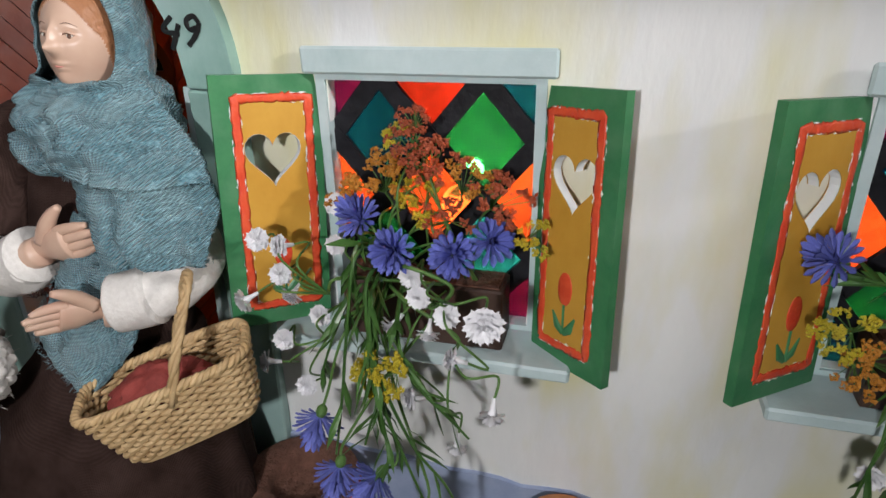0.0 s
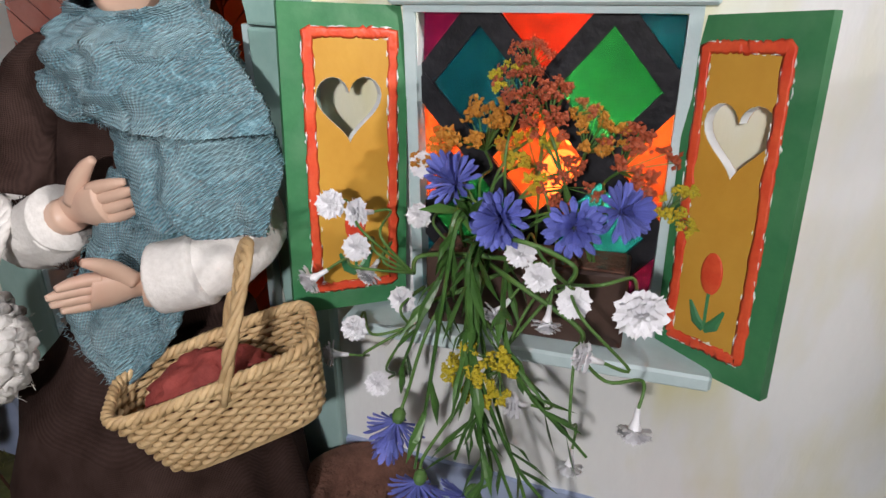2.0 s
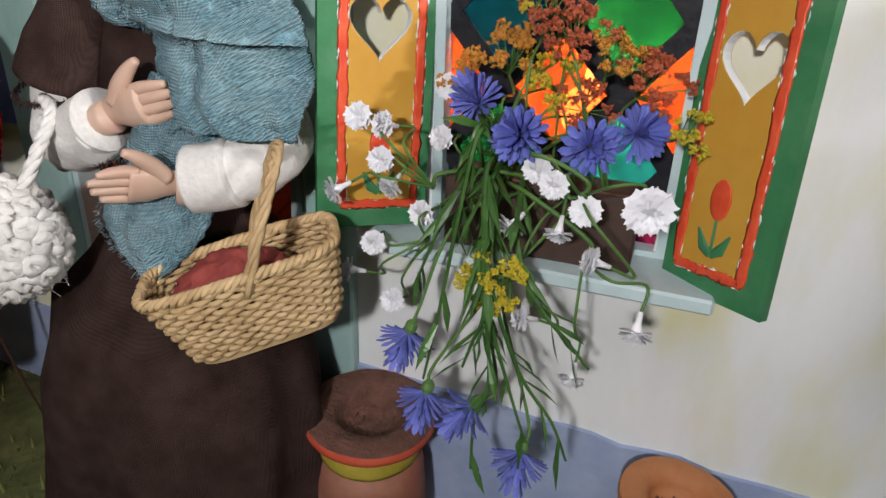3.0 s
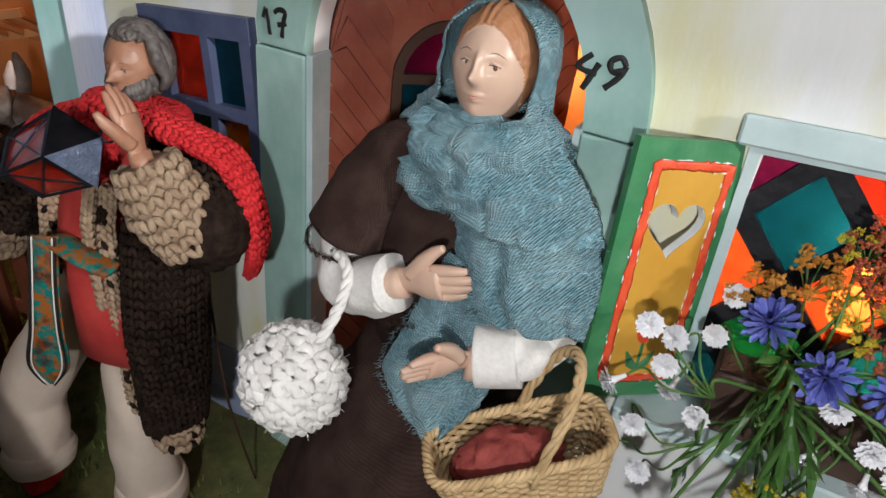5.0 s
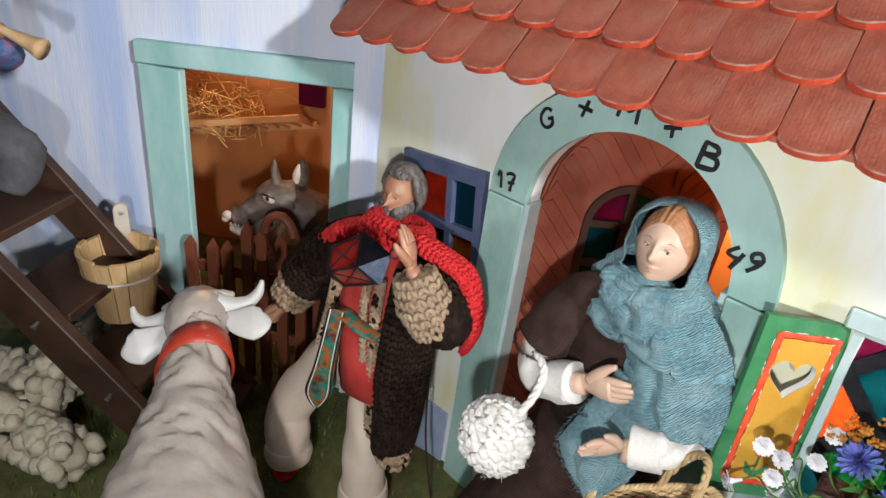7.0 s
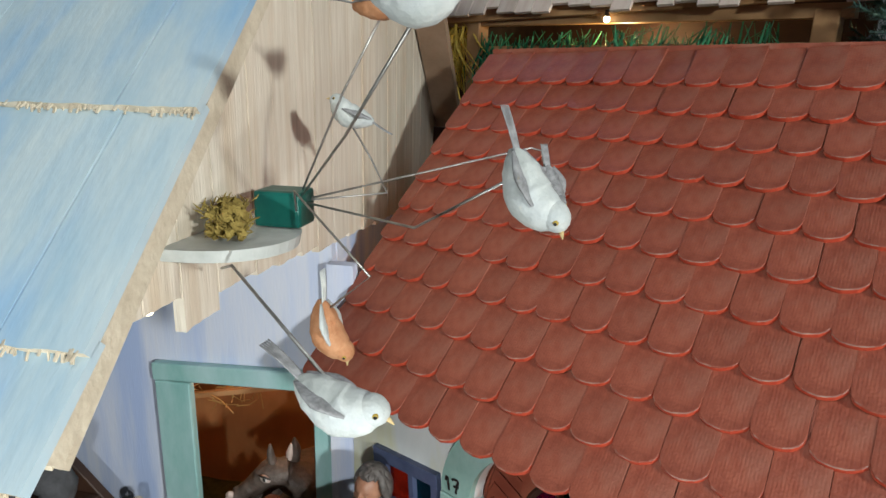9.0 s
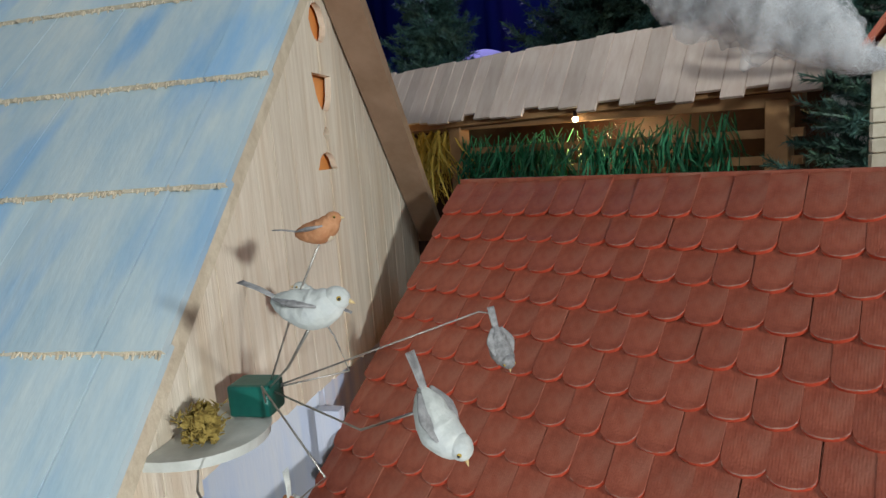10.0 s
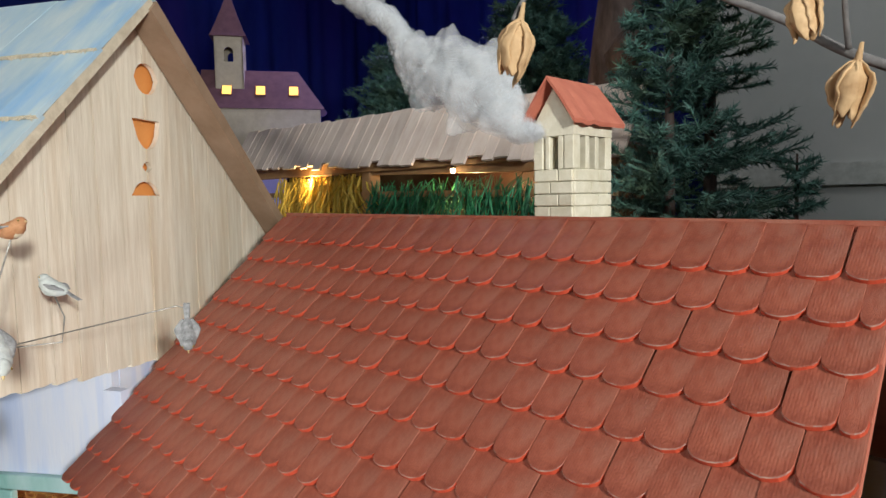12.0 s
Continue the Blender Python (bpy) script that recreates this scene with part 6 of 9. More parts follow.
    stitch_limb(bm, [(-0.482, 0.234, 0.285), (-0.486, 0.230, 0.240), (-0.500, 0.226, 0.180)], [0.0045, 0.0048, 0.0046], 1, 0.0052, 1, seed=5, alt=0)
    stitch_limb(bm, [(-0.488, 0.260, 0.291), (-0.514, 0.245, 0.270), (-0.534, 0.235, 0.242)], [0.0175, 0.0245, 0.0235], 0, 0.0054, 1, seed=6)
    stitch_limb(bm, [(-0.533, 0.236, 0.244), (-0.545, 0.224, 0.217)], [0.0225, 0.0165], 1, 0.0068, 1, seed=7)
    hand_shape(bm, (-0.545, 0.223, 0.216), (-0.560, 0.209, 0.186), (0.3, -0.3, 0.8), 6)
    # scarf
    pts = [(-0.455 + 0.025 * math.cos(a), 0.268 + 0.021 * math.sin(a), 0.308 - 0.005 * math.sin(a)) for a in [2 * math.pi * k / 12 for k in range(13)]]
    stitch_limb(bm, pts, [0.0085] * 13, 2, 0.0046, 1.0, 3, seed=11)
    stitch_limb(bm, [(-0.464, 0.247, 0.312), (-0.494, 0.241, 0.300), (-0.528, 0.243, 0.277), (-0.547, 0.250, 0.273)], [0.0125, 0.0130, 0.0080, 0.003], 2, 0.0046, 0.55, seed=12)
    stitch_limb(bm, [(-0.455, 0.240, 0.312), (-0.450, 0.234, 0.300), (-0.443, 0.234, 0.290)], [0.014, 0.014, 0.009], 2, 0.0046, 0.5, seed=14)
    # the upper body leans back
    for v in bm.verts:
        k = min(1.0, max(0.0, (v.co.z - 0.265) / 0.06))
        v.co.x -= 0.016 * k
        v.co.y += 0.024 * k
    stitch_limb(bm, [(-0.444, 0.270, 0.318), (-0.405, 0.270, 0.315), (-0.376, 0.274, 0.306), (-0.363, 0.276, 0.268), (-0.372, 0.279, 0.236)], [0.0125, 0.0130, 0.0115, 0.0100, 0.006], 2, 0.0046, 0.5, seed=13)
    # bent arm with the wide cuff and raised hand
    stitch_limb(bm, [(-0.440, 0.282, 0.298), (-0.402, 0.271, 0.292), (-0.378, 0.258, 0.278)], [0.014, 0.0190, 0.0200], 0, 0.0054, 1, seed=8)
    cloth_ball(bm, (-0.376, 0.254, 0.274), (0.0205, 0.0190, 0.0225), 0, 0.0018, 160, 34, 22)
    stitch_limb(bm, [(-0.380, 0.247, 0.268), (-0.389, 0.240, 0.290), (-0.398, 0.236, 0.312)], [0.0165, 0.0205, 0.0150], 1, 0.0070, 1, seed=10)
    limb(bm, [(-0.394, 0.236, 0.296), (-0.400, 0.235, 0.318)], [0.0068, 0.0056], 12, 6, n=3)
    hand_shape(bm, (-0.400, 0.235, 0.316), (-0.4135, 0.2360, 0.349), (0.25, -0.93, 0.2), 6)
    # sash: a knot at the waist and one hanging tail edged with pale thread
    limb(bm, [(-0.418, 0.223, 0.246), (-0.438, 0.217, 0.252), (-0.456, 0.216, 0.256)], [0.0095, 0.0105, 0.0085], 16, 5, 0.3, 0.0008, 90)
    tail = [(-0.452, 0.208, 0.262), (-0.455, 0.204, 0.232), (-0.459, 0.201, 0.200), (-0.463, 0.199, 0.172), (-0.4640, 0.1985, 0.156)]
    wide = [0.0070, 0.0072, 0.0088, 0.0115, 0.0025]
    across = V(0.85, 0.50, 0.0).normalized()
    drape(bm, [(V(*p) - across * w, V(*p) + across * w, 0.001) for p, w in zip(tail, wide)], 5, 10, 5, 0.0006, 80, thick=0.0012)
    for q in (-1, 1):
        for a, r0, mi in ((0.95, 0.0008, 12), (0.76, 0.0005, 13)):
            limb(bm, [V(*p) + across * q * w * a + V(0.0006, -0.0016, 0) for p, w in zip(tail, wide)], [r0] * 5, 6, mi)
    # head with wavy hair and beard
    face = V(0.24, -0.96, -0.06)
    head_shape(bm, (-0.4870, 0.3030, 0.3310), 0.0192, face, 6, (-0.480, 0.305, 0.310), (9, 10, 11), 1.6)
    rr = random.Random(31)
    for k in range(30):
        a = math.pi * (2 * (k + 0.5) / 30 - 1) + rr.uniform(-0.08, 0.08)
        d = Matrix.Rotation(a, 3, "Z") @ Vector((-0.12, 0.99, 0))
        o = V(-0.4855, 0.3048, 0.3332)
        pts = []
        for i in range(6):
            h = radians(88 - (26 if abs(a) < 1.75 else 9) * i)
            w = 0.0030 * math.sin(i * 1.7 + k * 2.3)
            r = 0.0184 if i < 4 else 0.0193
            pts.append(o + d * (r * math.cos(h) if h > -0.6 else r * 0.85) + d.cross(V(0, 0, 1)) * w + V(0, 0, max(-0.85, math.sin(h)) * 0.0228))
        limb(bm, pts, [0.0040, 0.0052, 0.0044, 0.0052, 0.0040, 0.0016] if abs(a) < 1.75 else [0.0034, 0.0036, 0.0032, 0.0032, 0.0028, 0.0012], 9, 7, 0.8, 0.0008, 260, n=4)
    for k in range(54):
        a = rr.uniform(-1.5, 1.5)
        d = Matrix.Rotation(a, 3, "Z") @ Vector((0.16, -0.98, 0))
        p = V(-0.4870, 0.3030, 0.3185) + d * (0.0151 if abs(a) < 0.5 else 0.0136) + V(0, 0, rr.uniform(-0.006, 0.001) + 0.006 * abs(a))
        limb(bm, [p, p + d * 0.002 + V(jit(0.001), jit(0.001), -0.005), p + V(jit(0.001), jit(0.001), -0.009)], [0.0026, 0.0028, 0.0008], 6, 7, n=3)
    # stick behind the coat
    limb(bm, [(-0.398, 0.268, 0.21), (-0.395, 0.273, 0.12), (-0.388, 0.287, 0.03)], [0.0010, 0.0010, 0.0009], 6, 8)
    return solo("standing_man_doll", bm, mats, "bearded man doll in dark knitted coat with red scarf", "doll", smooth=True)


man()


def lantern():
    b = thing("lantern", (-0.4294, 0.2232, 0.3159), label="small dark metal lantern with red glass and blue-grey roof", category="lantern")
    # it hangs askew, its roof towards the raised hand
    ax = V(0.80, 0.38, 0.46).normalized()
    ex = V(-0.30, 0.05, 0.95)
    ex = (ex - ax * ex.dot(ax)).normalized()
    b.matrix_basis = Matrix.Translation((-0.4294, 0.2232, 0.3159)) @ Matrix((ex, ax.cross(ex), ax)).transposed().to_4x4()
    n = 4
    r0, r1, h = 0.0165, 0.0200, 0.034
    bot = [V(r0 * math.cos(a), r0 * math.sin(a), -h) for a in [2 * math.pi * k / n for k in range(n)]]
    top = [V(r1 * math.cos(a), r1 * math.sin(a), -0.004) for a in [2 * math.pi * k / n for k in range(n)]]
    bm = bmesh.new()
    for k in range(n):
        bar(bm, bot[k], top[k], 0.0016, 0.0016)
        bar(bm, bot[k], bot[(k + 1) % n], 0.0018, 0.0018)
        bar(bm, top[k], top[(k + 1) % n], 0.0022, 0.0022)
        bar(bm, bot[k], top[(k + 1) % n], 0.0009, 0.0009)
        bar(bm, top[k], bot[(k + 1) % n], 0.0009, 0.0009)
    part("frame", bm, DARKMETAL, b)
    for k in range(n):
        bm = bmesh.new()
        q = [bot[k] * 0.94, bot[(k + 1) % n] * 0.94, top[(k + 1) % n] * 0.94, top[k] * 0.94]
        for p, z in zip(q, (-h, -h, -0.004, -0.004)):
            p.z = z
        bm.faces.new([bm.verts.new(p) for p in q])
        bmesh.ops.solidify(bm, geom=bm.faces[:], thickness=0.0006)
        part("pane", bm, G_RED, b)
    for k in range(n):
        bm = bmesh.new()
        a, c2 = top[k] * 1.12, top[(k + 1) % n] * 1.12
        a.z = c2.z = -0.002
        apex = V(0, 0, 0.015)
        bm.faces.new([bm.verts.new(p) for p in (a, c2, apex)])
        bmesh.ops.solidify(bm, geom=bm.faces[:], thickness=0.001)
        part("roof_plate", bm, BLUEMETAL if k == 1 else DARKMETAL, b, "embossed blue-grey roof plate" if k == 1 else "")
    bm = bmesh.new()
    tube(bm, [(0.004 * math.cos(a), 0, 0.018 + 0.004 * math.sin(a)) for a in [2 * math.pi * k / 10 for k in range(11)]], 0.0007, 6, caps=False)
    part("ring", bm, DARKMETAL, b)


lantern()


def ox():
    bm = bmesh.new()
    mats = [OXPAINT, OXWHITE, COLLAR]
    d = V(-0.83, 0.56, 0).normalized()
    s = V(0.56, 0.83, 0).normalized()
    o = V(-0.400, 0.045, 0)

    def P(u, v, z):
        k = min(1.0, max(0.0, (u - 0.03) / 0.09))
        # the head is held a little askew
        return o + d * u + s * (v - 0.005) + V(0, 0, z + (0.016 * k + 0.23 * v * k * k) * (z > 0.12))
    keys = [(-0.150, 0.140, 0.020, 0.030), (-0.125, 0.156, 0.050, 0.052), (-0.07, 0.162, 0.060, 0.057), (0.0, 0.164, 0.058, 0.056), (0.05, 0.170, 0.046, 0.054), (0.085, 0.180, 0.033, 0.044), (0.112, 0.195, 0.025, 0.034), (0.135, 0.206, 0.0205, 0.028), (0.150, 0.212, 0.019, 0.025)]
    sub_n = 9
    rows = list(zip(ramp([k[0] for k in keys], sub_n), [p.x for p in curve_pts([(k[1], 0, 0) for k in keys], sub_n)], [p.x for p in curve_pts([(k[2], 0, 0) for k in keys], sub_n)], [p.x for p in curve_pts([(k[3], 0, 0) for k in keys], sub_n)]))
    seg = 56
    rings = []
    for u, z, rx, rz in rows:
        ring = []
        for k in range(seg):
            a = 2 * math.pi * k / seg
            top = max(0.0, math.sin(a))
            # skin folds run slantwise over back and neck
            w = V(u * 95 + 1.6 * abs(math.cos(a)), a * 1.7, 0)
            fold = 0.0050 * (1 - 2.2 * abs(noise.noise(w))) * (0.35 + 0.65 * top) * (1.15 if u > 0.02 else 0.75)
            fold += 0.0016 * (1 - 2.5 * abs(noise.noise(V(u * 210 + 2.5 * abs(math.cos(a)), a * 3.2, 3))))
            ring.append(bm.verts.new(P(u, math.cos(a) * (rx + fold), z + math.sin(a) * (rz + fold))))
        rings.append(ring)
    for a, b in zip(rings, rings[1:]):
        for k in range(seg):
            bm.faces.new((a[k], a[(k + 1) % seg], b[(k + 1) % seg], b[k]))
    bm.faces.new(rings[0][::-1])
    bm.faces.new(rings[-1])
    # collar: a broad painted band
    loop = []
    for q, (u, dr) in enumerate(((0.121, 0.0), (0.122, 0.0026), (0.138, 0.0026), (0.139, 0.0))):
        t = (u - 0.112) / 0.023
        zc, rx, rz = 0.193 + 0.011 * t, 0.0255 - 0.0045 * t, 0.0345 - 0.006 * t
        loop.append([bm.verts.new(P(u - 0.006 * math.sin(2 * math.pi * k / 40), math.cos(2 * math.pi * k / 40) * (rx + dr + 0.0042), zc + math.sin(2 * math.pi * k / 40) * (rz + dr + 0.0046))) for k in range(40)])
    for a, b in zip(loop, loop[1:]):
        for k in range(40):
            bm.faces.new((a[k], a[(k + 1) % 40], b[(k + 1) % 40], b[k])).material_index = 2
    # head
    limb(bm, [P(0.140, 0, 0.214), P(0.160, 0, 0.222), P(0.178, 0, 0.214), P(0.200, 0, 0.188), P(0.220, 0, 0.160)], [0.021, 0.0255, 0.025, 0.021, 0.014], 44, 0, 1, 0.0024, 150, n=10)
    for k in range(22):
        q = (k - 10.5) / 10.5
        ball(bm, P(0.172 + 0.004 * noise.noise(V(k, 0, 0)), q * 0.026, 0.240 - 0.007 * q * q), (0.0032, 0.0032, 0.0028), 8, 6, 0, 0.0006, 300)
    for q in (-1, 1):
        limb(bm, [P(0.166, q * 0.014, 0.232), P(0.166, q * 0.027, 0.226), P(0.166, q * 0.040, 0.226), P(0.168, q * 0.048, 0.232), P(0.172, q * 0.051, 0.241)], [0.0090, 0.0072, 0.0056, 0.0042, 0.0016], 16, 1, 1, 0.0003, 200)
        limb(bm, [P(0.156, q * 0.022, 0.222), P(0.151, q * 0.032, 0.219), P(0.148, q * 0.044, 0.217), P(0.148, q * 0.053, 0.218), P(0.149, q * 0.056, 0.219)], [0.005, 0.0110, 0.0150, 0.0100, 0.002], 20, 1, 0.24, up=(-0.66, 0.45, -0.6))
    for u, v in ((-0.10, -0.026), (-0.10, 0.026), (0.07, -0.024), (0.07, 0.024)):
        limb(bm, [P(u, v, 0.15), P(u + 0.006, v, 0.09), P(u, v, 0.05), P(u, v, 0.022)], [0.024, 0.016, 0.012, 0.014], 12, 0)
    limb(bm, [P(-0.145, 0, 0.17), P(-0.158, 0, 0.14), P(-0.154, 0, 0.08)], [0.008, 0.006, 0.009], 8, 0)
    solo("ox_figurine", bm, mats, "glossy cream ox figurine with a red collar", "figurine", smooth=True)


ox()


def SL(x, y, z):
    """A place from the stable's own axes."""
    return stable.matrix_basis @ Vector((x, y, z))


def donkey():
    bm = bmesh.new()
    # head with an open mouth, neck and body
    limb(bm, [(-0.145, 0.022, 0.224), (-0.133, 0.027, 0.231), (-0.116, 0.034, 0.246), (-0.098, 0.041, 0.262), (-0.078, 0.050, 0.264)], [0.0105, 0.0135, 0.0165, 0.0225, 0.022], 28, 0, 0.85, 0.0022, 130)
    limb(bm, [(-0.137, 0.020, 0.2105), (-0.124, 0.026, 0.2165), (-0.106, 0.036, 0.232), (-0.092, 0.046, 0.246)], [0.0058, 0.0080, 0.0135, 0.015], 20, 0, 0.85, 0.0016, 130)
    limb(bm, [(-0.086, 0.052, 0.258), (-0.064, 0.064, 0.240), (-0.046, 0.085, 0.200), (-0.052, 0.12, 0.16)], [0.023, 0.032, 0.040, 0.050], 24, 0, 0.8, 0.0020, 90)
    ball(bm, (-0.09, 0.16, 0.15), (0.075, 0.07, 0.055), 22, 14, 0, 0.003, 40)
    for q, tip in ((-1, (-0.098, 0.040, 0.306)), (1, (-0.074, 0.062, 0.308))):
        b = V(-0.084 + q * 0.010, 0.050 + q * 0.010, 0.276)
        limb(bm, [b, b.lerp(Vector(tip), 0.5) + V(0.002 * q, 0, 0), tip], [0.0075, 0.0072, 0.0014], 14, 0, 0.8)
    limb(bm, [(-0.0785, 0.0535, 0.280), (-0.0775, 0.0540, 0.290), (-0.0755, 0.0560, 0.302)], [0.0042, 0.0052, 0.0012], 12, 1, 0.6)
    # pale lips and teeth
    ball(bm, (-0.1495, 0.0150, 0.2290), (0.0055, 0.0040, 0.0050), 12, 10, 1, 0.0016, 330)
    ball(bm, (-0.1530, 0.0170, 0.2225), (0.0040, 0.0040, 0.0035), 12, 10, 1, 0.0012, 330)
    limb(bm, [(-0.1445, 0.0125, 0.2150), (-0.1340, 0.0140, 0.2145), (-0.1230, 0.0170, 0.2205), (-0.1170, 0.0200, 0.2255)], [0.0036, 0.0048, 0.0036, 0.0016], 12, 1, 1, 0.0016, 380)
    for k in range(4):
        ball(bm, (-0.1440 + 0.0050 * k, 0.0120 + 0.0010 * k, 0.2195 + 0.0006 * k), (0.0020, 0.0016, 0.0024), 8, 6, 1)
    # eye in a pale ring under a dark lid
    ball(bm, (-0.0965, 0.0195, 0.2690), (0.0080, 0.0036, 0.0050), 16, 10, 1, 0.0006, 300)
    ball(bm, (-0.0965, 0.0170, 0.2695), (0.0042, 0.0018, 0.0028), 12, 8, 3)
    ball(bm, (-0.0960, 0.0157, 0.2700), (0.0026, 0.0012, 0.0026), 10, 8, 2)
    limb(bm, [(-0.1040, 0.0175, 0.2712), (-0.0965, 0.0150, 0.2748), (-0.0880, 0.0180, 0.2722)], [0.0008, 0.0015, 0.0009], 8, 2, n=4)
    for x, y in ((-0.14, 0.13), (-0.07, 0.13), (-0.14, 0.2), (-0.07, 0.2)):
        limb(bm, [(x, y, 0.12), (x, y, 0.02)], [0.02, 0.012], 10, 0)
    for v in bm.verts:
        k = min(1.0, max(0.0, (v.co.x + 0.145) / 0.055)) * (v.co.z > 0.19)
        v.co += V(-0.006 * k, 0, -0.014 * k)
    ob = solo("donkey_figurine", bm, [DONKEY, PINKISH, INK, EYEWHITE], "grey-brown donkey figurine looking out over the gate", "figurine", smooth=True, m=stable.matrix_basis.copy())
    # hay rack on the inner wall with hay
    rack = thing("hay_rack", tuple(SL(-0.26, 0.285, 0.205)), 32, label="wooden hay rack with hay on the stable wall", category="hay rack")
    bm = bmesh.new()
    bar(bm, (-0.15, -0.02, 0.0), (0.12, -0.02, 0.06), 0.008, 0.008)
    bar(bm, (-0.15, -0.09, 0.03), (0.12, -0.09, 0.09), 0.008, 0.008)
    part("rail", bm, POSTWOOD, rack)
    for k in range(16):
        bm = bmesh.new()
        x = -0.145 + k * 0.0172
        bar(bm, (x, -0.02, (x + 0.15) * 0.222), (x, -0.09, 0.03 + (x + 0.15) * 0.222), 0.004, 0.004)
        part("rung", bm, POSTWOOD, rack)
    bm = bmesh.new()
    for k in range(190):
        p = V(R.uniform(-0.15, 0.06), R.uniform(-0.10, -0.01), 0.062 + R.uniform(-0.02, 0.045))
        q = p + V(jit(0.05), jit(0.04), jit(0.03))
        tube(bm, [p, (p + q) / 2 + V(jit(0.006), jit(0.006), jit(0.006)), q], 0.0009, 4)
    hay = solo("hay", bm, HAY, "loose yellow hay in the rack", "hay", kind="stuff", m=rack.matrix_basis.copy())
    bm = box(-0.178, -0.139, 0.286, 0.298, 0.284, 0.38, 0.001)
    solo("dark_window", bm, G_PURPLE, "dark red pane in the stable's inner wall", "window", m=stable.matrix_basis.copy())


donkey()


def gate():
    g = thing("picket_gate", tuple(SL(-0.105, -0.006, 0.026)), 32, label="red-brown picket gate with arched tops before the stable", category="gate")
    for z in (0.055, 0.135):
        part("rail", box(-0.086, 0.086, 0.0005, 0.006, z, z + 0.014, 0.001), FENCEWOOD, g)
    n = 8
    for k in range(n):
        x = -0.076 + k * 0.0217
        hgt = 0.185 + (0.022 if 2 < k < 6 else 0) + jit(0.004)
        bm = slab(bmesh.new(), [(-0.006, 0), (0.006, 0), (0.006, hgt - 0.010), (0.0, hgt), (-0.006, hgt - 0.010)], -0.0055, 0.0)
        ob = part("picket", bm, FENCEWOOD, g)
        ob.matrix_basis = pose(x, 0, 0, 0, jit(1.2), 0)
    bm = bmesh.new()
    tube(bm, [(0.028 + 0.016 * math.cos(a), -0.003, 0.205 + 0.022 * math.sin(a)) for a in [math.pi * k / 12 for k in range(13)]], 0.005, 8)
    part("arch_top", bm, FENCEWOOD, g)


gate()


def ladder():
    lad = thing("wooden_stair", (-0.577, 0.325, 0.0), 32, label="dark brown open wooden stair leaning by the stable wall", category="stair")

    def lx(z):
        return -0.26 - (z - 0.205) / 1.07
    for y in (-0.045, -0.165):
        bm = bmesh.new()
        bar(bm, (lx(0.03) - 0.01, y, 0.03), (lx(0.62), y, 0.62), 0.012, 0.044)
        bevel(bm, 0.0012)
        part("stringer", bm, BROWNWOOD, lad)
    for k in range(8):
        z = 0.047 + k * 0.068
        part("tread", box(lx(z) - 0.062, lx(z) + 0.022, -0.158, -0.052, z - 0.005, z + 0.005, 0.0012), BROWNWOOD, lad)
        bm = bmesh.new()
        tube(bm, [(lx(z), -0.171, z), (lx(z), -0.178, z - 0.002)], [0.0016, 0.0026], 8)
        part("nail", bm, METAL, lad)
    return lx


ladder()


def bucket():
    c = SL(-0.2294, -0.066, 0.1330)
    b = thing("wooden_bucket", tuple(c), 32, label="pale wooden stave bucket standing on a stair tread", category="bucket")
    n = 16
    for k in range(n):
        a0, a1 = 2 * math.pi * k / n + 0.012, 2 * math.pi * (k + 1) / n - 0.012
        tall = R.uniform(-0.002, 0.004) + (0.052 if k == 3 else 0)
        bm = bmesh.new()
        vs = []
        for z, r in ((0, 0.036), (0.088, 0.050)):
            for rr in (r, r - 0.005):
                for a in (a0, (a0 + a1) / 2, a1):
                    vs.append(bm.verts.new((math.cos(a) * rr, math.sin(a) * rr, z + (tall * 0 if z == 0 else (0 if k == 3 else tall)))))
        for i in (0, 1):
            bm.faces.new((vs[i], vs[i + 1], vs[i + 7], vs[i + 6]))
            bm.faces.new((vs[i + 3], vs[i + 9], vs[i + 10], vs[i + 4]))
            bm.faces.new((vs[i + 6], vs[i + 7], vs[i + 10], vs[i + 9]))
            bm.faces.new((vs[i], vs[i + 3], vs[i + 4], vs[i + 1]))
        bm.faces.new((vs[0], vs[6], vs[9], vs[3]))
        bm.faces.new((vs[2], vs[5], vs[11], vs[8]))
        part("stave", bm, BUCKETWOOD, b)
    bm = bmesh.new()
    tube(bm, [(math.cos(a) * 0.0475, math.sin(a) * 0.0475, 0.062) for a in [2 * math.pi * k / 40 for k in range(41)]], 0.0022, 6, caps=False)
    part("hoop", bm, BUCKETGREY, b)
    bm = bmesh.new()
    spun(bm, [(0.0335, 0.004), (0.0335, 0.009)], 24)
    part("bottom", bm, BUCKETWOOD, b)
    b.scale = (0.80, 0.80, 0.86)
    a = 2.05
    loops = [[(-0.009, 0), (0.009, 0), (0.009, 0.058)] + [(0.009 * math.cos(t), 0.058 + 0.009 * math.sin(t)) for t in [math.pi * i / 8 for i in range(1, 8)]] + [(-0.009, 0.058)], [(0.003 * math.cos(t), 0.054 + 0.003 * math.sin(t)) for t in [2 * math.pi * i / 12 for i in range(12)]]]
    bm = sheet(bmesh.new(), loops, -0.003, 0.003)
    bm.transform(Matrix.Translation((math.cos(a) * 0.047, math.sin(a) * 0.047, 0.062)) @ Matrix.Rotation(a - math.pi / 2, 4, "Z"))
    part("handle", bm, BUCKETGREY, b, "pale handle stave with a hole")


bucket()


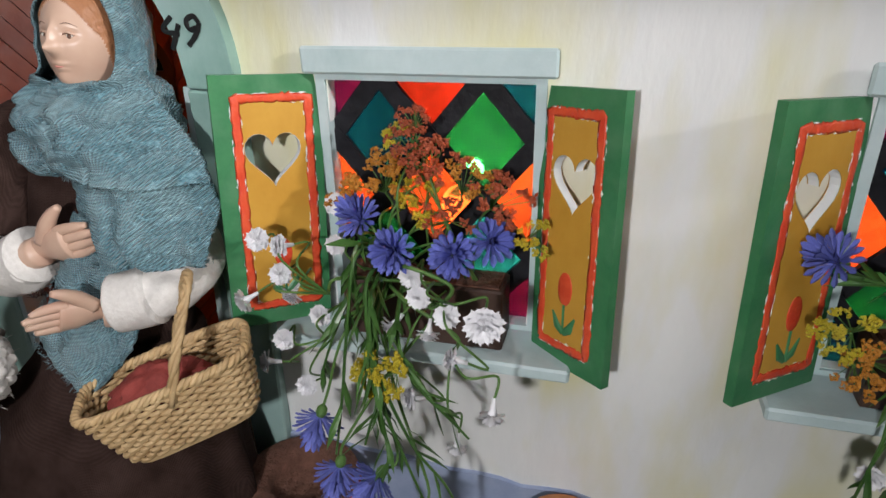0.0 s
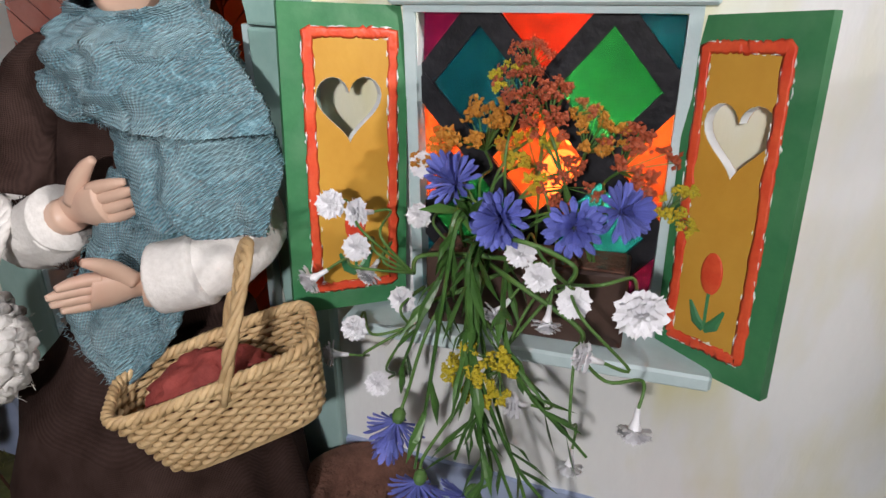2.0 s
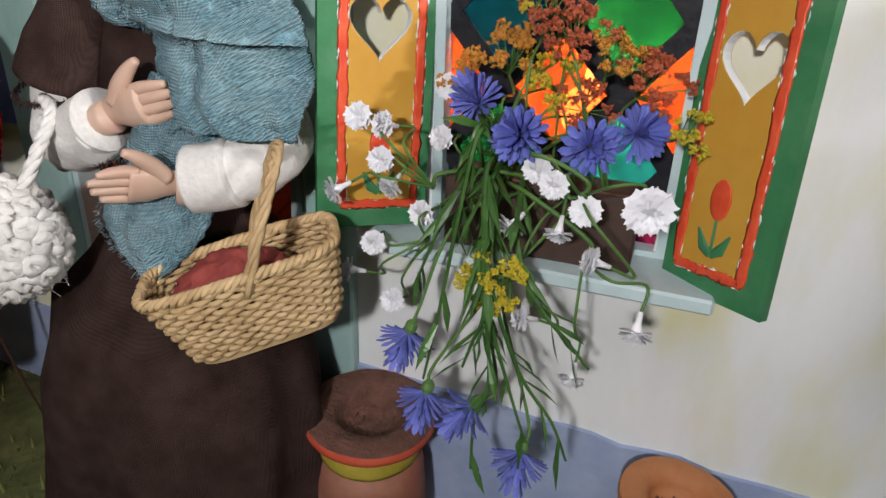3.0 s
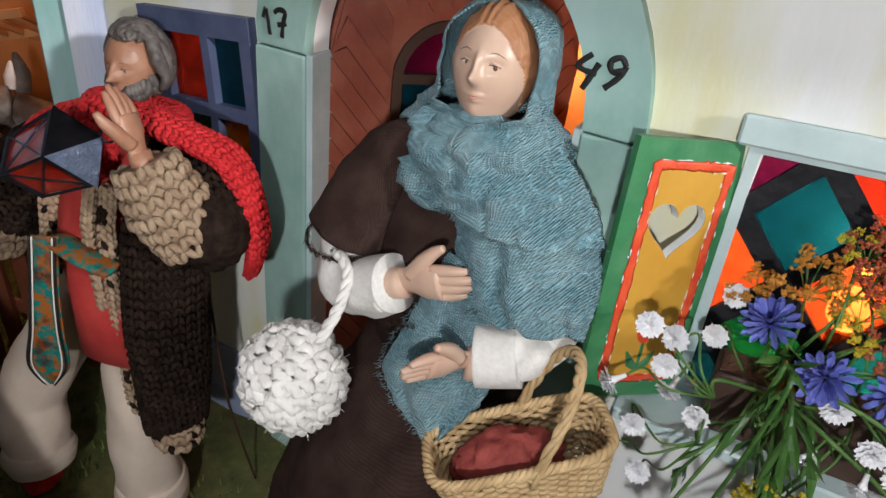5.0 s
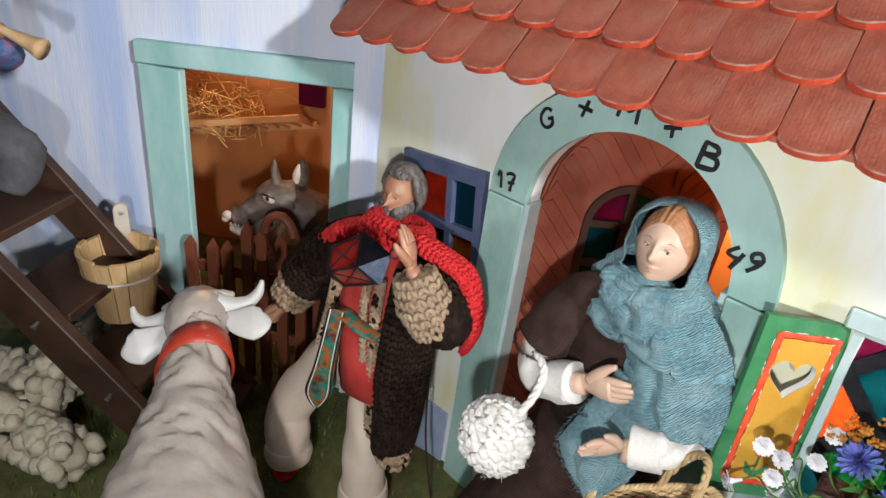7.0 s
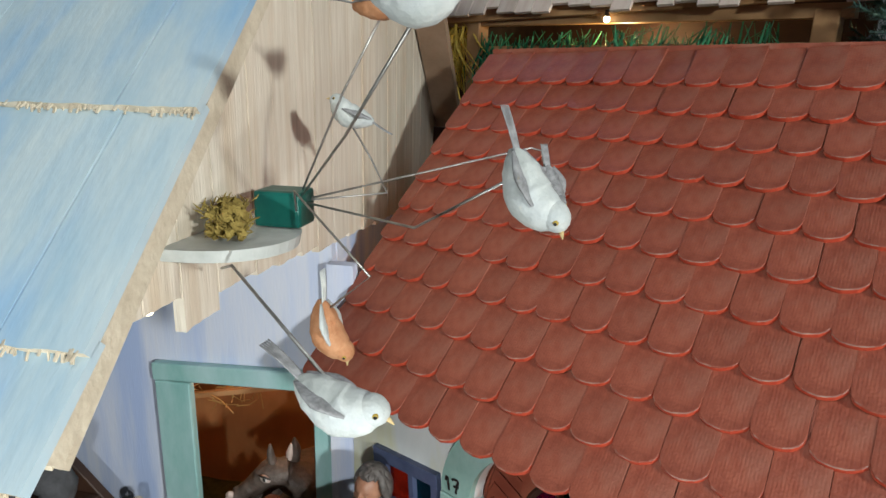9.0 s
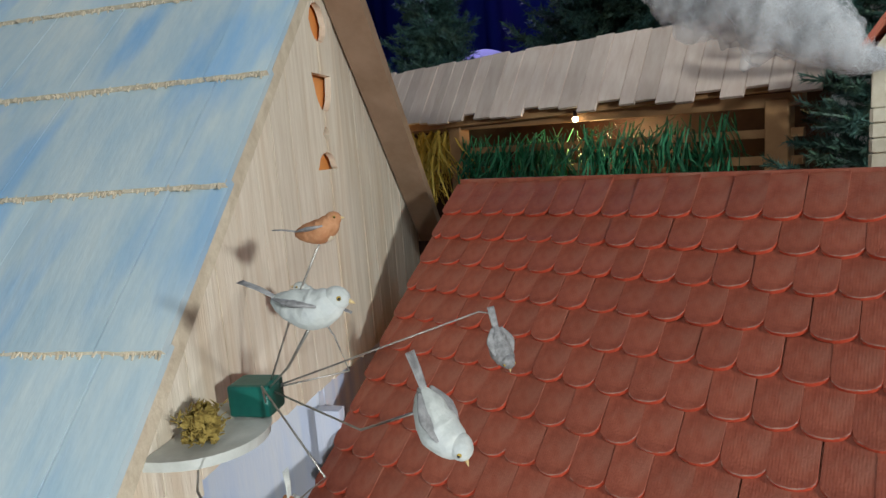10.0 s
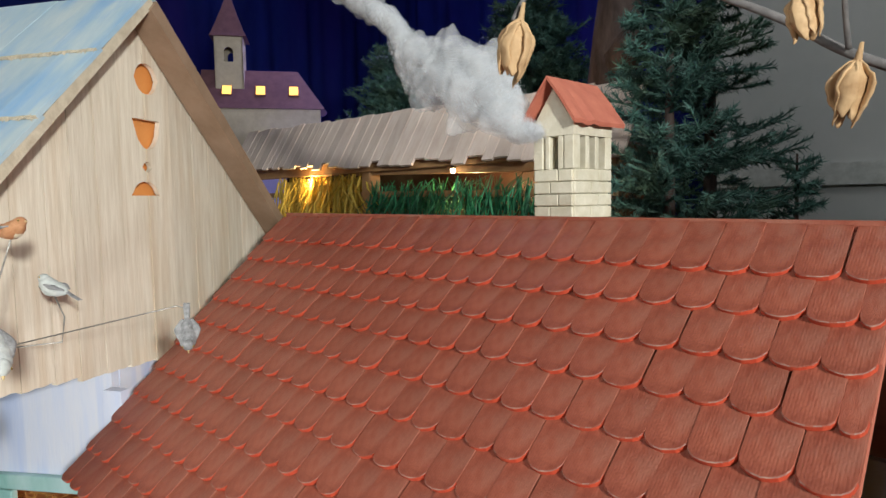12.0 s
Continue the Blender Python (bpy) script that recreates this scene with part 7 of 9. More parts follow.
def flute_player():
    bm = bmesh.new()
    mats = [GREYCLOTH, BLUEKNIT, REDKNIT, WOODSKIN, HATGREEN, PODSKIN, ANGELWHITE]
    limb(bm, [(-0.360, -0.115, 0.385), (-0.325, -0.135, 0.385), (-0.290, -0.140, 0.372), (-0.300, -0.150, 0.345)], [0.022, 0.021, 0.018, 0.014], 16, 0, 1, 0.003, 70)
    limb(bm, [(-0.365, -0.140, 0.385), (-0.335, -0.165, 0.375), (-0.318, -0.172, 0.345), (-0.325, -0.17, 0.325)], [0.022, 0.020, 0.016, 0.013], 16, 0, 1, 0.003, 70)
    loft(bm, [((-0.365, -0.125, 0.375), 0.034, 0.030), ((-0.363, -0.125, 0.42), 0.032, 0.027), ((-0.358, -0.124, 0.455), 0.032, 0.024), ((-0.352, -0.122, 0.475), 0.016, 0.014)], 26, 1, 0.002, 60)
    ball(bm, (-0.348, -0.124, 0.497), (0.017, 0.017, 0.021), 18, 12, 3)
    spun(bm, [(0.026, 0.0), (0.022, 0.004), (0.019, 0.016), (0.010, 0.023), (0.002, 0.025)], 22, 4, (-0.350, -0.124, 0.508))
    limb(bm, [(-0.342, -0.140, 0.463), (-0.330, -0.160, 0.445), (-0.315, -0.155, 0.470)], [0.014, 0.014, 0.010], 12, 1, n=4)
    limb(bm, [(-0.355, -0.100, 0.460), (-0.320, -0.105, 0.445), (-0.302, -0.128, 0.462)], [0.014, 0.014, 0.010], 12, 1, n=4)
    ball(bm, (-0.322, -0.146, 0.480), (0.009, 0.009, 0.008), 10, 8, 3)
    ball(bm, (-0.297, -0.134, 0.472), (0.009, 0.009, 0.007), 10, 8, 3)
    limb(bm, [(-0.335, -0.140, 0.490), (-0.285, -0.135, 0.472), (-0.258, -0.133, 0.462)], [0.003, 0.0036, 0.009], 10, 5, n=4)
    limb(bm, [(-0.345, -0.15, 0.466), (-0.350, -0.157, 0.435), (-0.355, -0.160, 0.400)], [0.006, 0.007, 0.006], 8, 2, 0.6, 0.001, 200)
    limb(bm, [(-0.328, -0.148, 0.462), (-0.318, -0.158, 0.430), (-0.316, -0.160, 0.395)], [0.006, 0.007, 0.008], 8, 6, 0.6, 0.002, 200)
    ball(bm, (-0.318, -0.178, 0.328), (0.012, 0.009, 0.007), 10, 8, 3)
    solo("flute_player_doll", bm, mats, "seated flute player doll with green hat and blue jacket", "doll", smooth=True, m=stable.matrix_basis @ pose(0.042, 0, -0.038))
    bm = bmesh.new()
    cloth_ball(bm, (-0.385, -0.165, 0.325), (0.030, 0.016, 0.022), 0, 0.004, 90, 24, 16)
    solo("striped_bundle", bm, ANGELWHITE, "crumpled pale blue bundle lying on the stair", "bundle", smooth=True, m=stable.matrix_basis @ pose(0.042, 0, -0.038))


flute_player()


def sheep(loc, yaw, lying):
    bm = bmesh.new()
    rr = random.Random(int(loc[0] * 1000))
    h = 0.030 if lying else 0.055
    for k in range(70):
        a, t = rr.uniform(0, 6.28), rr.uniform(-1, 1)
        p = V(t * 0.042, math.cos(a) * 0.020, h + math.sin(a) * 0.021)
        ball(bm, p, 0.0095, 7, 5, 0, 0.003, 200)
    ball(bm, (0, 0, h), (0.046, 0.021, 0.022), 16, 10)
    limb(bm, [(0.040, 0, h + 0.012), (0.058, 0, h + 0.026), (0.074, 0, h + 0.014)], [0.014, 0.013, 0.007], 12, 0, 1, 0.002, 150)
    for q in (-1, 1):
        limb(bm, [(0.054, q * 0.010, h + 0.028), (0.050, q * 0.022, h + 0.022)], [0.004, 0.005], 8, 0, 0.5, n=3)
        for x in (-0.028, 0.028):
            limb(bm, [(x, q * 0.012, h), (x, q * 0.013, 0.0)], [0.008, 0.005], 8, 0, n=3)
    solo("sheep_figurine", bm, FLEECE, "cream curly sheep figurine on the moss beside the stair", "figurine", "sheep by the stair", smooth=True, m=pose(loc[0], loc[1], loc[2], 0, 0, yaw))


sheep((-0.668, 0.034, 0.028), 200, True)
sheep((-0.735, 0.075, 0.028), 120, False)
sheep((-0.80, 0.04, 0.028), 60, True)


# ---- pots and flowers ----
def pot(loc, r, h, mats, label):
    p = thing("clay_pot", loc, 0, label=label, category="pot", group="pots below the windows")
    bm = bmesh.new()
    spun(bm, [(r * 0.70, 0), (r * 0.95, h * 0.25), (r * 1.02, h * 0.45), (r * 0.94, h * 0.66), (r * 0.82, h * 0.78)], 36, 0, rough=0.02)
    part("body", bm, mats[0], p, smooth=True)
    bm = bmesh.new()
    spun(bm, [(r * 0.84, h * 0.77), (r * 0.87, h * 0.80), (r * 0.86, h * 0.86), (r * 0.82, h * 0.885)], 36, 0, rough=0.03)
    part("band", bm, mats[1], p, smooth=True)
    bm = bmesh.new()
    spun(bm, [(r * 0.86, h * 0.885), (r * 1.06, h * 0.93), (r * 1.09, h * 0.96), (r * 1.06, h * 0.985)], 36, 0, rough=0.02, lid=False)
    part("lip", bm, mats[2], p, smooth=True)
    bm = bmesh.new()
    prof = [(r * 1.065, h * 0.984), (r * 0.85, h * 1.0), (r * 0.60, h * 0.985), (r * 0.52, h * 0.95), (r * 0.50, h * 0.90)]
    spun(bm, prof[::-1], 36, 0, rough=0.02, lid=False)
    part("rim", bm, mats[3], p, smooth=True)
    bm = bmesh.new()
    for k in range(40):
        a, q = R.uniform(0, 6.28), r * 0.42 * math.sqrt(R.random())
        ball(bm, (math.cos(a) * q, math.sin(a) * q, h * 0.905), R.uniform(0.0005, 0.0012), 6, 4)
    part("soil", bm, SOIL, p)


pot((-0.1440, 0.296, 0.026), 0.0335, 0.110, (TERRACOTTA, POTYELLOW, POTRED, SOIL), "brown clay pot with red lip and yellow band")
pot((0.0165, 0.298, 0.026), 0.026, 0.114, (POTORANGE, POTORANGE, POTORANGE, POTORANGE), "plain orange clay pot below the window")


def white_flower_mesh():
    """A ruffled, carnation-like head: rings of broad notched petals, rising to the middle."""
    bm = bmesh.new()
    for layer, (n, rad, z, tilt) in enumerate(((10, 1.0, 0.0, 0.05), (10, 0.92, 0.12, 0.35), (9, 0.76, 0.24, 0.65), (7, 0.56, 0.36, 0.95), (5, 0.34, 0.46, 1.2))):
        for k in range(n):
            a = 2 * math.pi * k / n + layer * 0.37 + jit(0.14)
            lift = tilt + jit(0.16)
            long = rad * (1 + jit(0.08))
            m = Matrix.Rotation(a, 4, "Z")
            cols = []
            for u, w in ((0.08, 0.06), (0.50, 0.22), (0.84, 0.34), (1.0, 0.30)):
                row = []
                for q in (-1.0, -0.5, 0.0, 0.5, 1.0):
                    out = u * long * (1.0 - (0.10 * (1 - abs(q)) + 0.06 * (abs(q) == 0.5)) * (u == 1.0))
                    wave = 0.07 * math.sin(q * 5.0 + k * 1.9 + layer) * u
                    row.append(bm.verts.new(m @ V(out * math.cos(lift * 0.7), q * w * (0.6 + 0.4 * rad), z + math.sin(lift) * out * 0.62 + wave - 0.05 * (1 - abs(q)))))
                cols.append(row)
            for r0, r1 in zip(cols, cols[1:]):
                for q in range(4):
                    bm.faces.new((r0[q], r0[q + 1], r1[q + 1], r1[q]))
    tube(bm, [(0, 0, -1.15), (0, 0, -0.5), (0, 0, 0.1)], [0.15, 0.2, 0.42], 9)
    return finish(bm, "white_flower", PETALWHITE, smooth=True)


def cornflower_mesh():
    bm = bmesh.new()
    for n, rad, lift, start in ((15, 1.0, 0.30, 0.0), (13, 0.84, 0.72, 0.2), (11, 0.62, 1.15, 0.1), (8, 0.40, 1.6, 0.3)):
        for k in range(n):
            a = 2 * math.pi * k / n + start + jit(0.06)
            m = Matrix.Rotation(a, 4, "Z")
            ln = rad * R.uniform(0.88, 1.1)
            prof = [(0.12, 0.04), (0.5, 0.06), (0.8, 0.115), (0.9, 0.085), (1.0, 0.012)]
            left, mid, right = [], [], []
            for u, w in prof:
                z = lift * u * (1.2 - 0.35 * u)
                left.append(bm.verts.new(m @ V(u * ln, -w, z + 0.03)))
                mid.append(bm.verts.new(m @ V(u * ln, 0, z - 0.02)))
                right.append(bm.verts.new(m @ V(u * ln, w, z + 0.03)))
            for i in range(4):
                bm.faces.new((left[i], mid[i], mid[i + 1], left[i + 1]))
                bm.faces.new((mid[i], right[i], right[i + 1], mid[i + 1]))
    for k in range(14):
        a = k * 2.4
        q = 0.05 + 0.012 * k
        tube(bm, [(math.cos(a) * q * 0.6, math.sin(a) * q * 0.6, 0.1), (math.cos(a) * q, math.sin(a) * q, 0.48)], [0.03, 0.02], 5, 1)
    spun(bm, [(0.10, -0.42), (0.20, -0.3), (0.22, -0.12), (0.14, 0.06)], 12, 2)
    return finish(bm, "cornflower", [PETALBLUE, PETALDARK, STEM])


def floret_mesh(mat, seed):
    rr = random.Random(seed)
    bm = bmesh.new()
    for k in range(16):
        a, q = rr.uniform(0, 6.28), math.sqrt(rr.random())
        c = V(math.cos(a) * q, math.sin(a) * q, rr.uniform(-0.12, 0.28) - 0.25 * q * q)
        tube(bm, [(0, 0, -1.0), (c.x * 0.5, c.y * 0.5, -0.45 + 0.2 * c.z), (c.x, c.y, c.z)], 0.022, 4, 1)
        for _ in range(15):
            d = V(rr.uniform(-1, 1), rr.uniform(-1, 1), rr.uniform(-0.6, 1)) * 0.17
            s = rr.uniform(0.065, 0.115)
            n = Vector((rr.uniform(-1, 1), rr.uniform(-1, 1), rr.uniform(-1, 1))).normalized()
            o = n.orthogonal().normalized()
            p = n.cross(o)
            q4 = [c + d + o * s, c + d + p * s, c + d - o * s, c + d - p * s]
            t1, t2 = bm.verts.new(c + d + n * s * 0.6), bm.verts.new(c + d - n * s * 0.6)
            vs = [bm.verts.new(x) for x in q4]
            for i in range(4):
                bm.faces.new((vs[i], vs[(i + 1) % 4], t1))
                bm.faces.new((vs[(i + 1) % 4], vs[i], t2))
    return finish(bm, "floret_head", [mat, STEM])


def facing(place, direction, size):
    q = Vector(direction).to_track_quat("Z", "Y")
    return Matrix.LocRotScale(Vector(place), q, (size, size, size))


def leaf_strand(bm, pts, leaves, rr):
    line = curve_pts(pts, 8)
    tube(bm, line, [0.0012 * (1 - 0.5 * i / len(line)) for i in range(len(line))], 5)
    for k in range(leaves):
        i = rr.randrange(1, len(line) - 1)
        d = (line[min(i + 1, len(line) - 1)] - line[i - 1]).normalized()
        side = (d.orthogonal().normalized())
        side = Matrix.Rotation(rr.uniform(0, 6.28), 3, d) @ side
        ln = rr.uniform(0.011, 0.022)
        a = line[i]
        mid = a + d * ln * 0.55 + side * ln * 0.30
        tip = a + d * ln * 0.95 + side * ln * rr.uniform(0.35, 0.65) - V(0, 0, ln * 0.08)
        w = d.cross(side) * rr.uniform(0.0013, 0.0022)
        v = [bm.verts.new(p) for p in (a - w * 0.5, a + w * 0.5, mid + w, tip, mid - w, mid + side * 0.0007)]
        bm.faces.new((v[0], v[1], v[5]))
        bm.faces.new((v[1], v[2], v[5]))
        bm.faces.new((v[2], v[3], v[5]))
        bm.faces.new((v[3], v[4], v[5]))
        bm.faces.new((v[4], v[0], v[5]))


def bouquet():
    box_ = thing("planter_box", (HX, WALLY, HZ), label="dark brown wooden planter box on the window sill", category="planter", group="window planters", ry=SKEW)
    foot = (WINZ0 - WINZ1) / 2
    part("box", box(-0.042, 0.043, -0.0260, -0.0035, foot, foot + 0.0340, 0.001), PLANTER, box_)
    part("soil", box(-0.040, 0.041, -0.024, -0.006, foot + 0.0341, foot + 0.0351), SOIL, box_)
    bq = thing("flower_arrangement", (HX, WALLY, 0.2505), label="artificial white, blue, yellow and rust flowers hanging from the planter", category="flowers", group="window flowers")
    o = V(HX, WALLY, 0.2505)
    rr = random.Random(11)
    wm, cm = white_flower_mesh(), cornflower_mesh()
    root = V(-0.078, 0.318, 0.272)

    def stem_to(p, d, r=0.0008, sag=0.0, start=None, owner=bq):
        p, d = Vector(p), Vector(d).normalized()
        st = Vector(start) if start else root + V(rr.uniform(-0.03, 0.035), rr.uniform(-0.004, 0.004), 0)
        bm = bmesh.new()
        mid = (st + p) / 2 + V(0, -0.012, 0.012 - sag)
        tube(bm, curve_pts([st, mid, p - d * 0.010, p], 6), r, 6)
        for v in bm.verts:
            v.co -= owner.location
        part("stem", bm, STEM, owner, smooth=True)
    whites = [(-.148, .285, .2977), (-.1363, .285, .296), (-.1367, .284, .2813), (-.156, .280, .265), (-.1317, .284, .2703), (-.1197, .314, .309), (-.121, .314, .286), (-.1173, .285, .2607), (-.1407, .288, .240), (-.1537, .290, .2217), (-.131, .290, .211), (-.0767, .278, .2667), (-.061, .268, .2903), (-.057, .270, .2717), (-.0487, .270, .282), (-.028, .2475, .295), (-.042, .256, .270), (-.0717, .290, .2877), (-.0667, .276, .2277), (-.0227, .250, .250), (-.0417, .270, .2097)]
    turned = {1: (-0.5, -0.85, 0.2), 3: (-0.7, -0.5, -0.45), 4: (-0.3, -0.7, -0.6), 9: (-0.85, -0.4, 0.1), 11: (-0.5, -0.55, -0.65), 13: (0, -0.5, -0.85), 16: (-0.9, -0.25, 0.25), 18: (-0.8, -0.5, 0.1), 19: (0, -0.45, -0.9), 20: (0, -0.45, -0.9)}
    for p in whites:
        big = 0.0086 if p == (-.028, .2475, .295) else rr.uniform(0.0060, 0.0068) if whites.index(p) < 11 else rr.uniform(0.0056, 0.0064)
        d = Vector(turned.get(whites.index(p), (rr.uniform(-0.25, 0.25), -0.95, rr.uniform(-0.1, 0.3))))
        hd = piece("white_flower", wm, bq, facing(Vector(p) - o, d, big))
        i = whites.index(p)
        fork = (-0.114, 0.288, 0.272) if i < 5 else (-0.113, 0.283, 0.250) if 6 < i < 11 else (-0.052, 0.278, 0.284) if 11 <= i and p[2] > 0.265 else (-0.046, 0.268, 0.264) if i > 10 and i != 18 else None
        stem_to(Vector(p) - d.normalized() * big, d, 0.0006, 0.01 if p[2] < 0.25 else 0.004, fork)
    for fork, sag in (((-0.114, 0.288, 0.272), 0.0), ((-0.113, 0.283, 0.250), 0.004), ((-0.052, 0.278, 0.284), -0.004), ((-0.046, 0.268, 0.264), 0.0)):
        stem_to(fork, (0, -0.8, -0.3), 0.0010, sag)
    blues = [((-.1033, .308, .3047), (-0.3, -0.6, 0.7)), ((-.0803, .292, .2993), (-0.15, -0.95, 0.25)), ((-.0543, .300, .297), (0.1, -0.95, 0.3)), ((-.0387, .308, .3027), (0.5, -0.75, 0.4)), ((-.1147, .272, .209), (-0.2, -0.35, -0.9)), ((-.102, .265, .185), (-0.1, -0.4, -0.9)), ((-.056, .262, .171), (0.0, -0.5, -0.85)), ((-.080, .264, .186), (-0.5, -0.5, -0.6))]
    for p, d in blues:
        d = Vector(d)
        piece("cornflower", cm, bq, facing(Vector(p) - o, d, 0.0125 if p[2] > 0.25 else 0.0135))
        stem_to(Vector(p) - d.normalized() * 0.004, d, 0.0008)
    fy, fo, fr = floret_mesh(FLORETYELLOW, 1), floret_mesh(FLORETORANGE, 2), floret_mesh(FLORETRUST, 3)
    florets = [(fy, (-.0715, .262, .2475), (0.1, -0.8, 0.1), 0.009), (fy, (-.0855, .264, .2435), (-0.2, -0.8, 0.0), 0.009), (fy, (-.0787, .266, .2463), (-0.1, -0.8, 0.1), 0.013), (fo, (-.0975, .312, .3290), (-0.2, -0.5, 0.9), 0.0145), (fo, (-.116, .314, .316), (-0.5, -0.5, 0.7), 0.0105), (fr, (-.0805, .312, .3470), (0, -0.6, 0.8), 0.011), (fr, (-.066, .310, .341), (0.3, -0.6, 0.8), 0.0125), (fr, (-.0743, .311, .338), (0.1, -0.7, 0.7), 0.010), (fr, (-.0343, .312, .3247), (0.5, -0.5, 0.7), 0.0145), (fo, (-.0513, .309, .3313), (0.3, -0.5, 0.8), 0.012), (fy, (-.0733, .308, .3187), (0, -0.8, 0.5), 0.0115), (fr, (-.059, .306, .3117), (0.2, -0.8, 0.4), 0.0115), (fr, (-.0785, .312, .358), (0, -0.5, 0.9), 0.008), (fy, (-.088, .312, .3485), (-0.3, -0.5, 0.8), 0.007), (fy, (-.0167, .308, .3067), (0.6, -0.6, 0.4), 0.0095), (fy, (-.084, .310, .324), (-0.3, -0.6, 0.6), 0.006)]
    for me, p, d, s in florets:
        d = Vector(d)
        piece("floret_head", me, bq, facing(Vector(p) - o, d, s))
        stem_to(Vector(p) - d.normalized() * s, d, 0.0006)
    strands = [[(-.096, .308, .290), (-.096, .284, .302), (-.100, .280, .277), (-.109, .280, .252), (-.117, .280, .227)], [(-.094, .308, .288), (-.093, .276, .302), (-.096, .270, .270), (-.101, .270, .224), (-.105, .268, .189)], [(-.090, .308, .286), (-.088, .274, .288), (-.081, .266, .252), (-.063, .265, .210), (-.046, .265, .189), (-.037, .265, .171)], [(-.088, .308, .286), (-.086, .272, .280), (-.078, .264, .236), (-.066, .262, .204), (-.055, .262, .177)], [(-.086, .308, .284), (-.084, .270, .262), (-.080, .264, .233), (-.083, .262, .219), (-.086, .262, .206)], [(-.080, .308, .284), (-.074, .276, .268), (-.067, .270, .250), (-.057, .270, .236), (-.045, .270, .225), (-.036, .270, .216)], [(-.090, .308, .284), (-.086, .268, .258), (-.078, .262, .231), (-.074, .262, .201), (-.078, .262, .180), (-.077, .262, .152)]]
    for pts in strands:
        bm = bmesh.new()
        leaf_strand(bm, pts, 15, rr)
        for v in bm.verts:
            v.co -= o
        part("leaf_strand", bm, LEAF, bq)
    copy_thing(box_, pose(HX + NEXT, WALLY, HZ + RISE, 0, SKEW, 0))
    # the other window has its own bunch
    b2 = thing("flower_arrangement", (HX + NEXT, WALLY, 0.2505 + RISE), label="artificial blue, yellow, orange and white flowers in the other planter", category="flowers", group="window flowers")
    o2 = b2.location.copy()
    for name, me, p, d, s in (("cornflower", cm, (0.103, 0.300, 0.318), (-0.8, -0.4, 0.5), 0.0125), ("floret_head", fy, (0.107, 0.280, 0.297), (-0.4, -0.8, 0.3), 0.0105), ("floret_head", fy, (0.100, 0.281, 0.294), (-0.5, -0.8, 0.2), 0.0070),
                              ("floret_head", fo, (0.121, 0.280, 0.283), (0, -0.8, 0.2), 0.0125), ("floret_head", fo, (0.113, 0.281, 0.281), (-0.3, -0.8, 0.1), 0.0085), ("floret_head", fo, (0.128, 0.302, 0.326), (0.1, -0.7, 0.6), 0.0115), ("floret_head", fr, (0.136, 0.304, 0.338), (0.2, -0.6, 0.7), 0.012),
                              ("white_flower", wm, (0.128, 0.297, 0.311), (-0.2, -0.9, 0.2), 0.0066), ("white_flower", wm, (0.133, 0.280, 0.232), (-0.4, -0.9, -0.1), 0.0062), ("cornflower", cm, (0.150, 0.296, 0.306), (0.1, -0.9, 0.4), 0.0125)):
        d = Vector(d)
        piece(name, me, b2, facing(Vector(p) - o2, d, s))
        stem_to(Vector(p) - d.normalized() * s * 0.6, d, 0.0010 if name == "cornflower" else 0.0007, 0.0, (0.148 + rr.uniform(-0.01, 0.02), 0.314, 0.286), b2)
    for pts in ([(0.140, 0.310, 0.288), (0.134, 0.286, 0.292), (0.130, 0.276, 0.262), (0.127, 0.274, 0.222)], [(0.146, 0.310, 0.288), (0.142, 0.284, 0.290), (0.140, 0.272, 0.252), (0.136, 0.270, 0.205)], [(0.142, 0.310, 0.288), (0.132, 0.300, 0.306), (0.122, 0.296, 0.312), (0.112, 0.296, 0.314)]):
        bm = bmesh.new()
        leaf_strand(bm, pts, 13, rr)
        for v in bm.verts:
            v.co -= o2
        part("leaf_strand", bm, LEAF, b2)


bouquet()


def moss_tufts():
    bm = bmesh.new()
    rr = random.Random(4)
    for k in range(5200):
        x, y = rr.uniform(-0.78, -0.16), rr.uniform(-0.06, 0.33)
        z = 0.028 + 0.006 * noise.noise(V(x * 18, y * 18, 0))
        if noise.noise(V(x * 22, y * 22, 8)) < -0.15:
            continue
        h = rr.uniform(0.003, 0.011)
        a = rr.uniform(0, 6.28)
        d = V(math.cos(a), math.sin(a), 0)
        tip = V(x, y, z + h) + d * rr.uniform(0, 0.006)
        w = d.cross(V(0, 0, 1)) * 0.0011
        v = [bm.verts.new(p) for p in (V(x, y, z - 0.002) - w, V(x, y, z - 0.002) + w, tip)]
        bm.faces.new(v)
    solo("moss", bm, MOSS, "dark green moss tufts on the ground", "moss", kind="stuff")


moss_tufts()

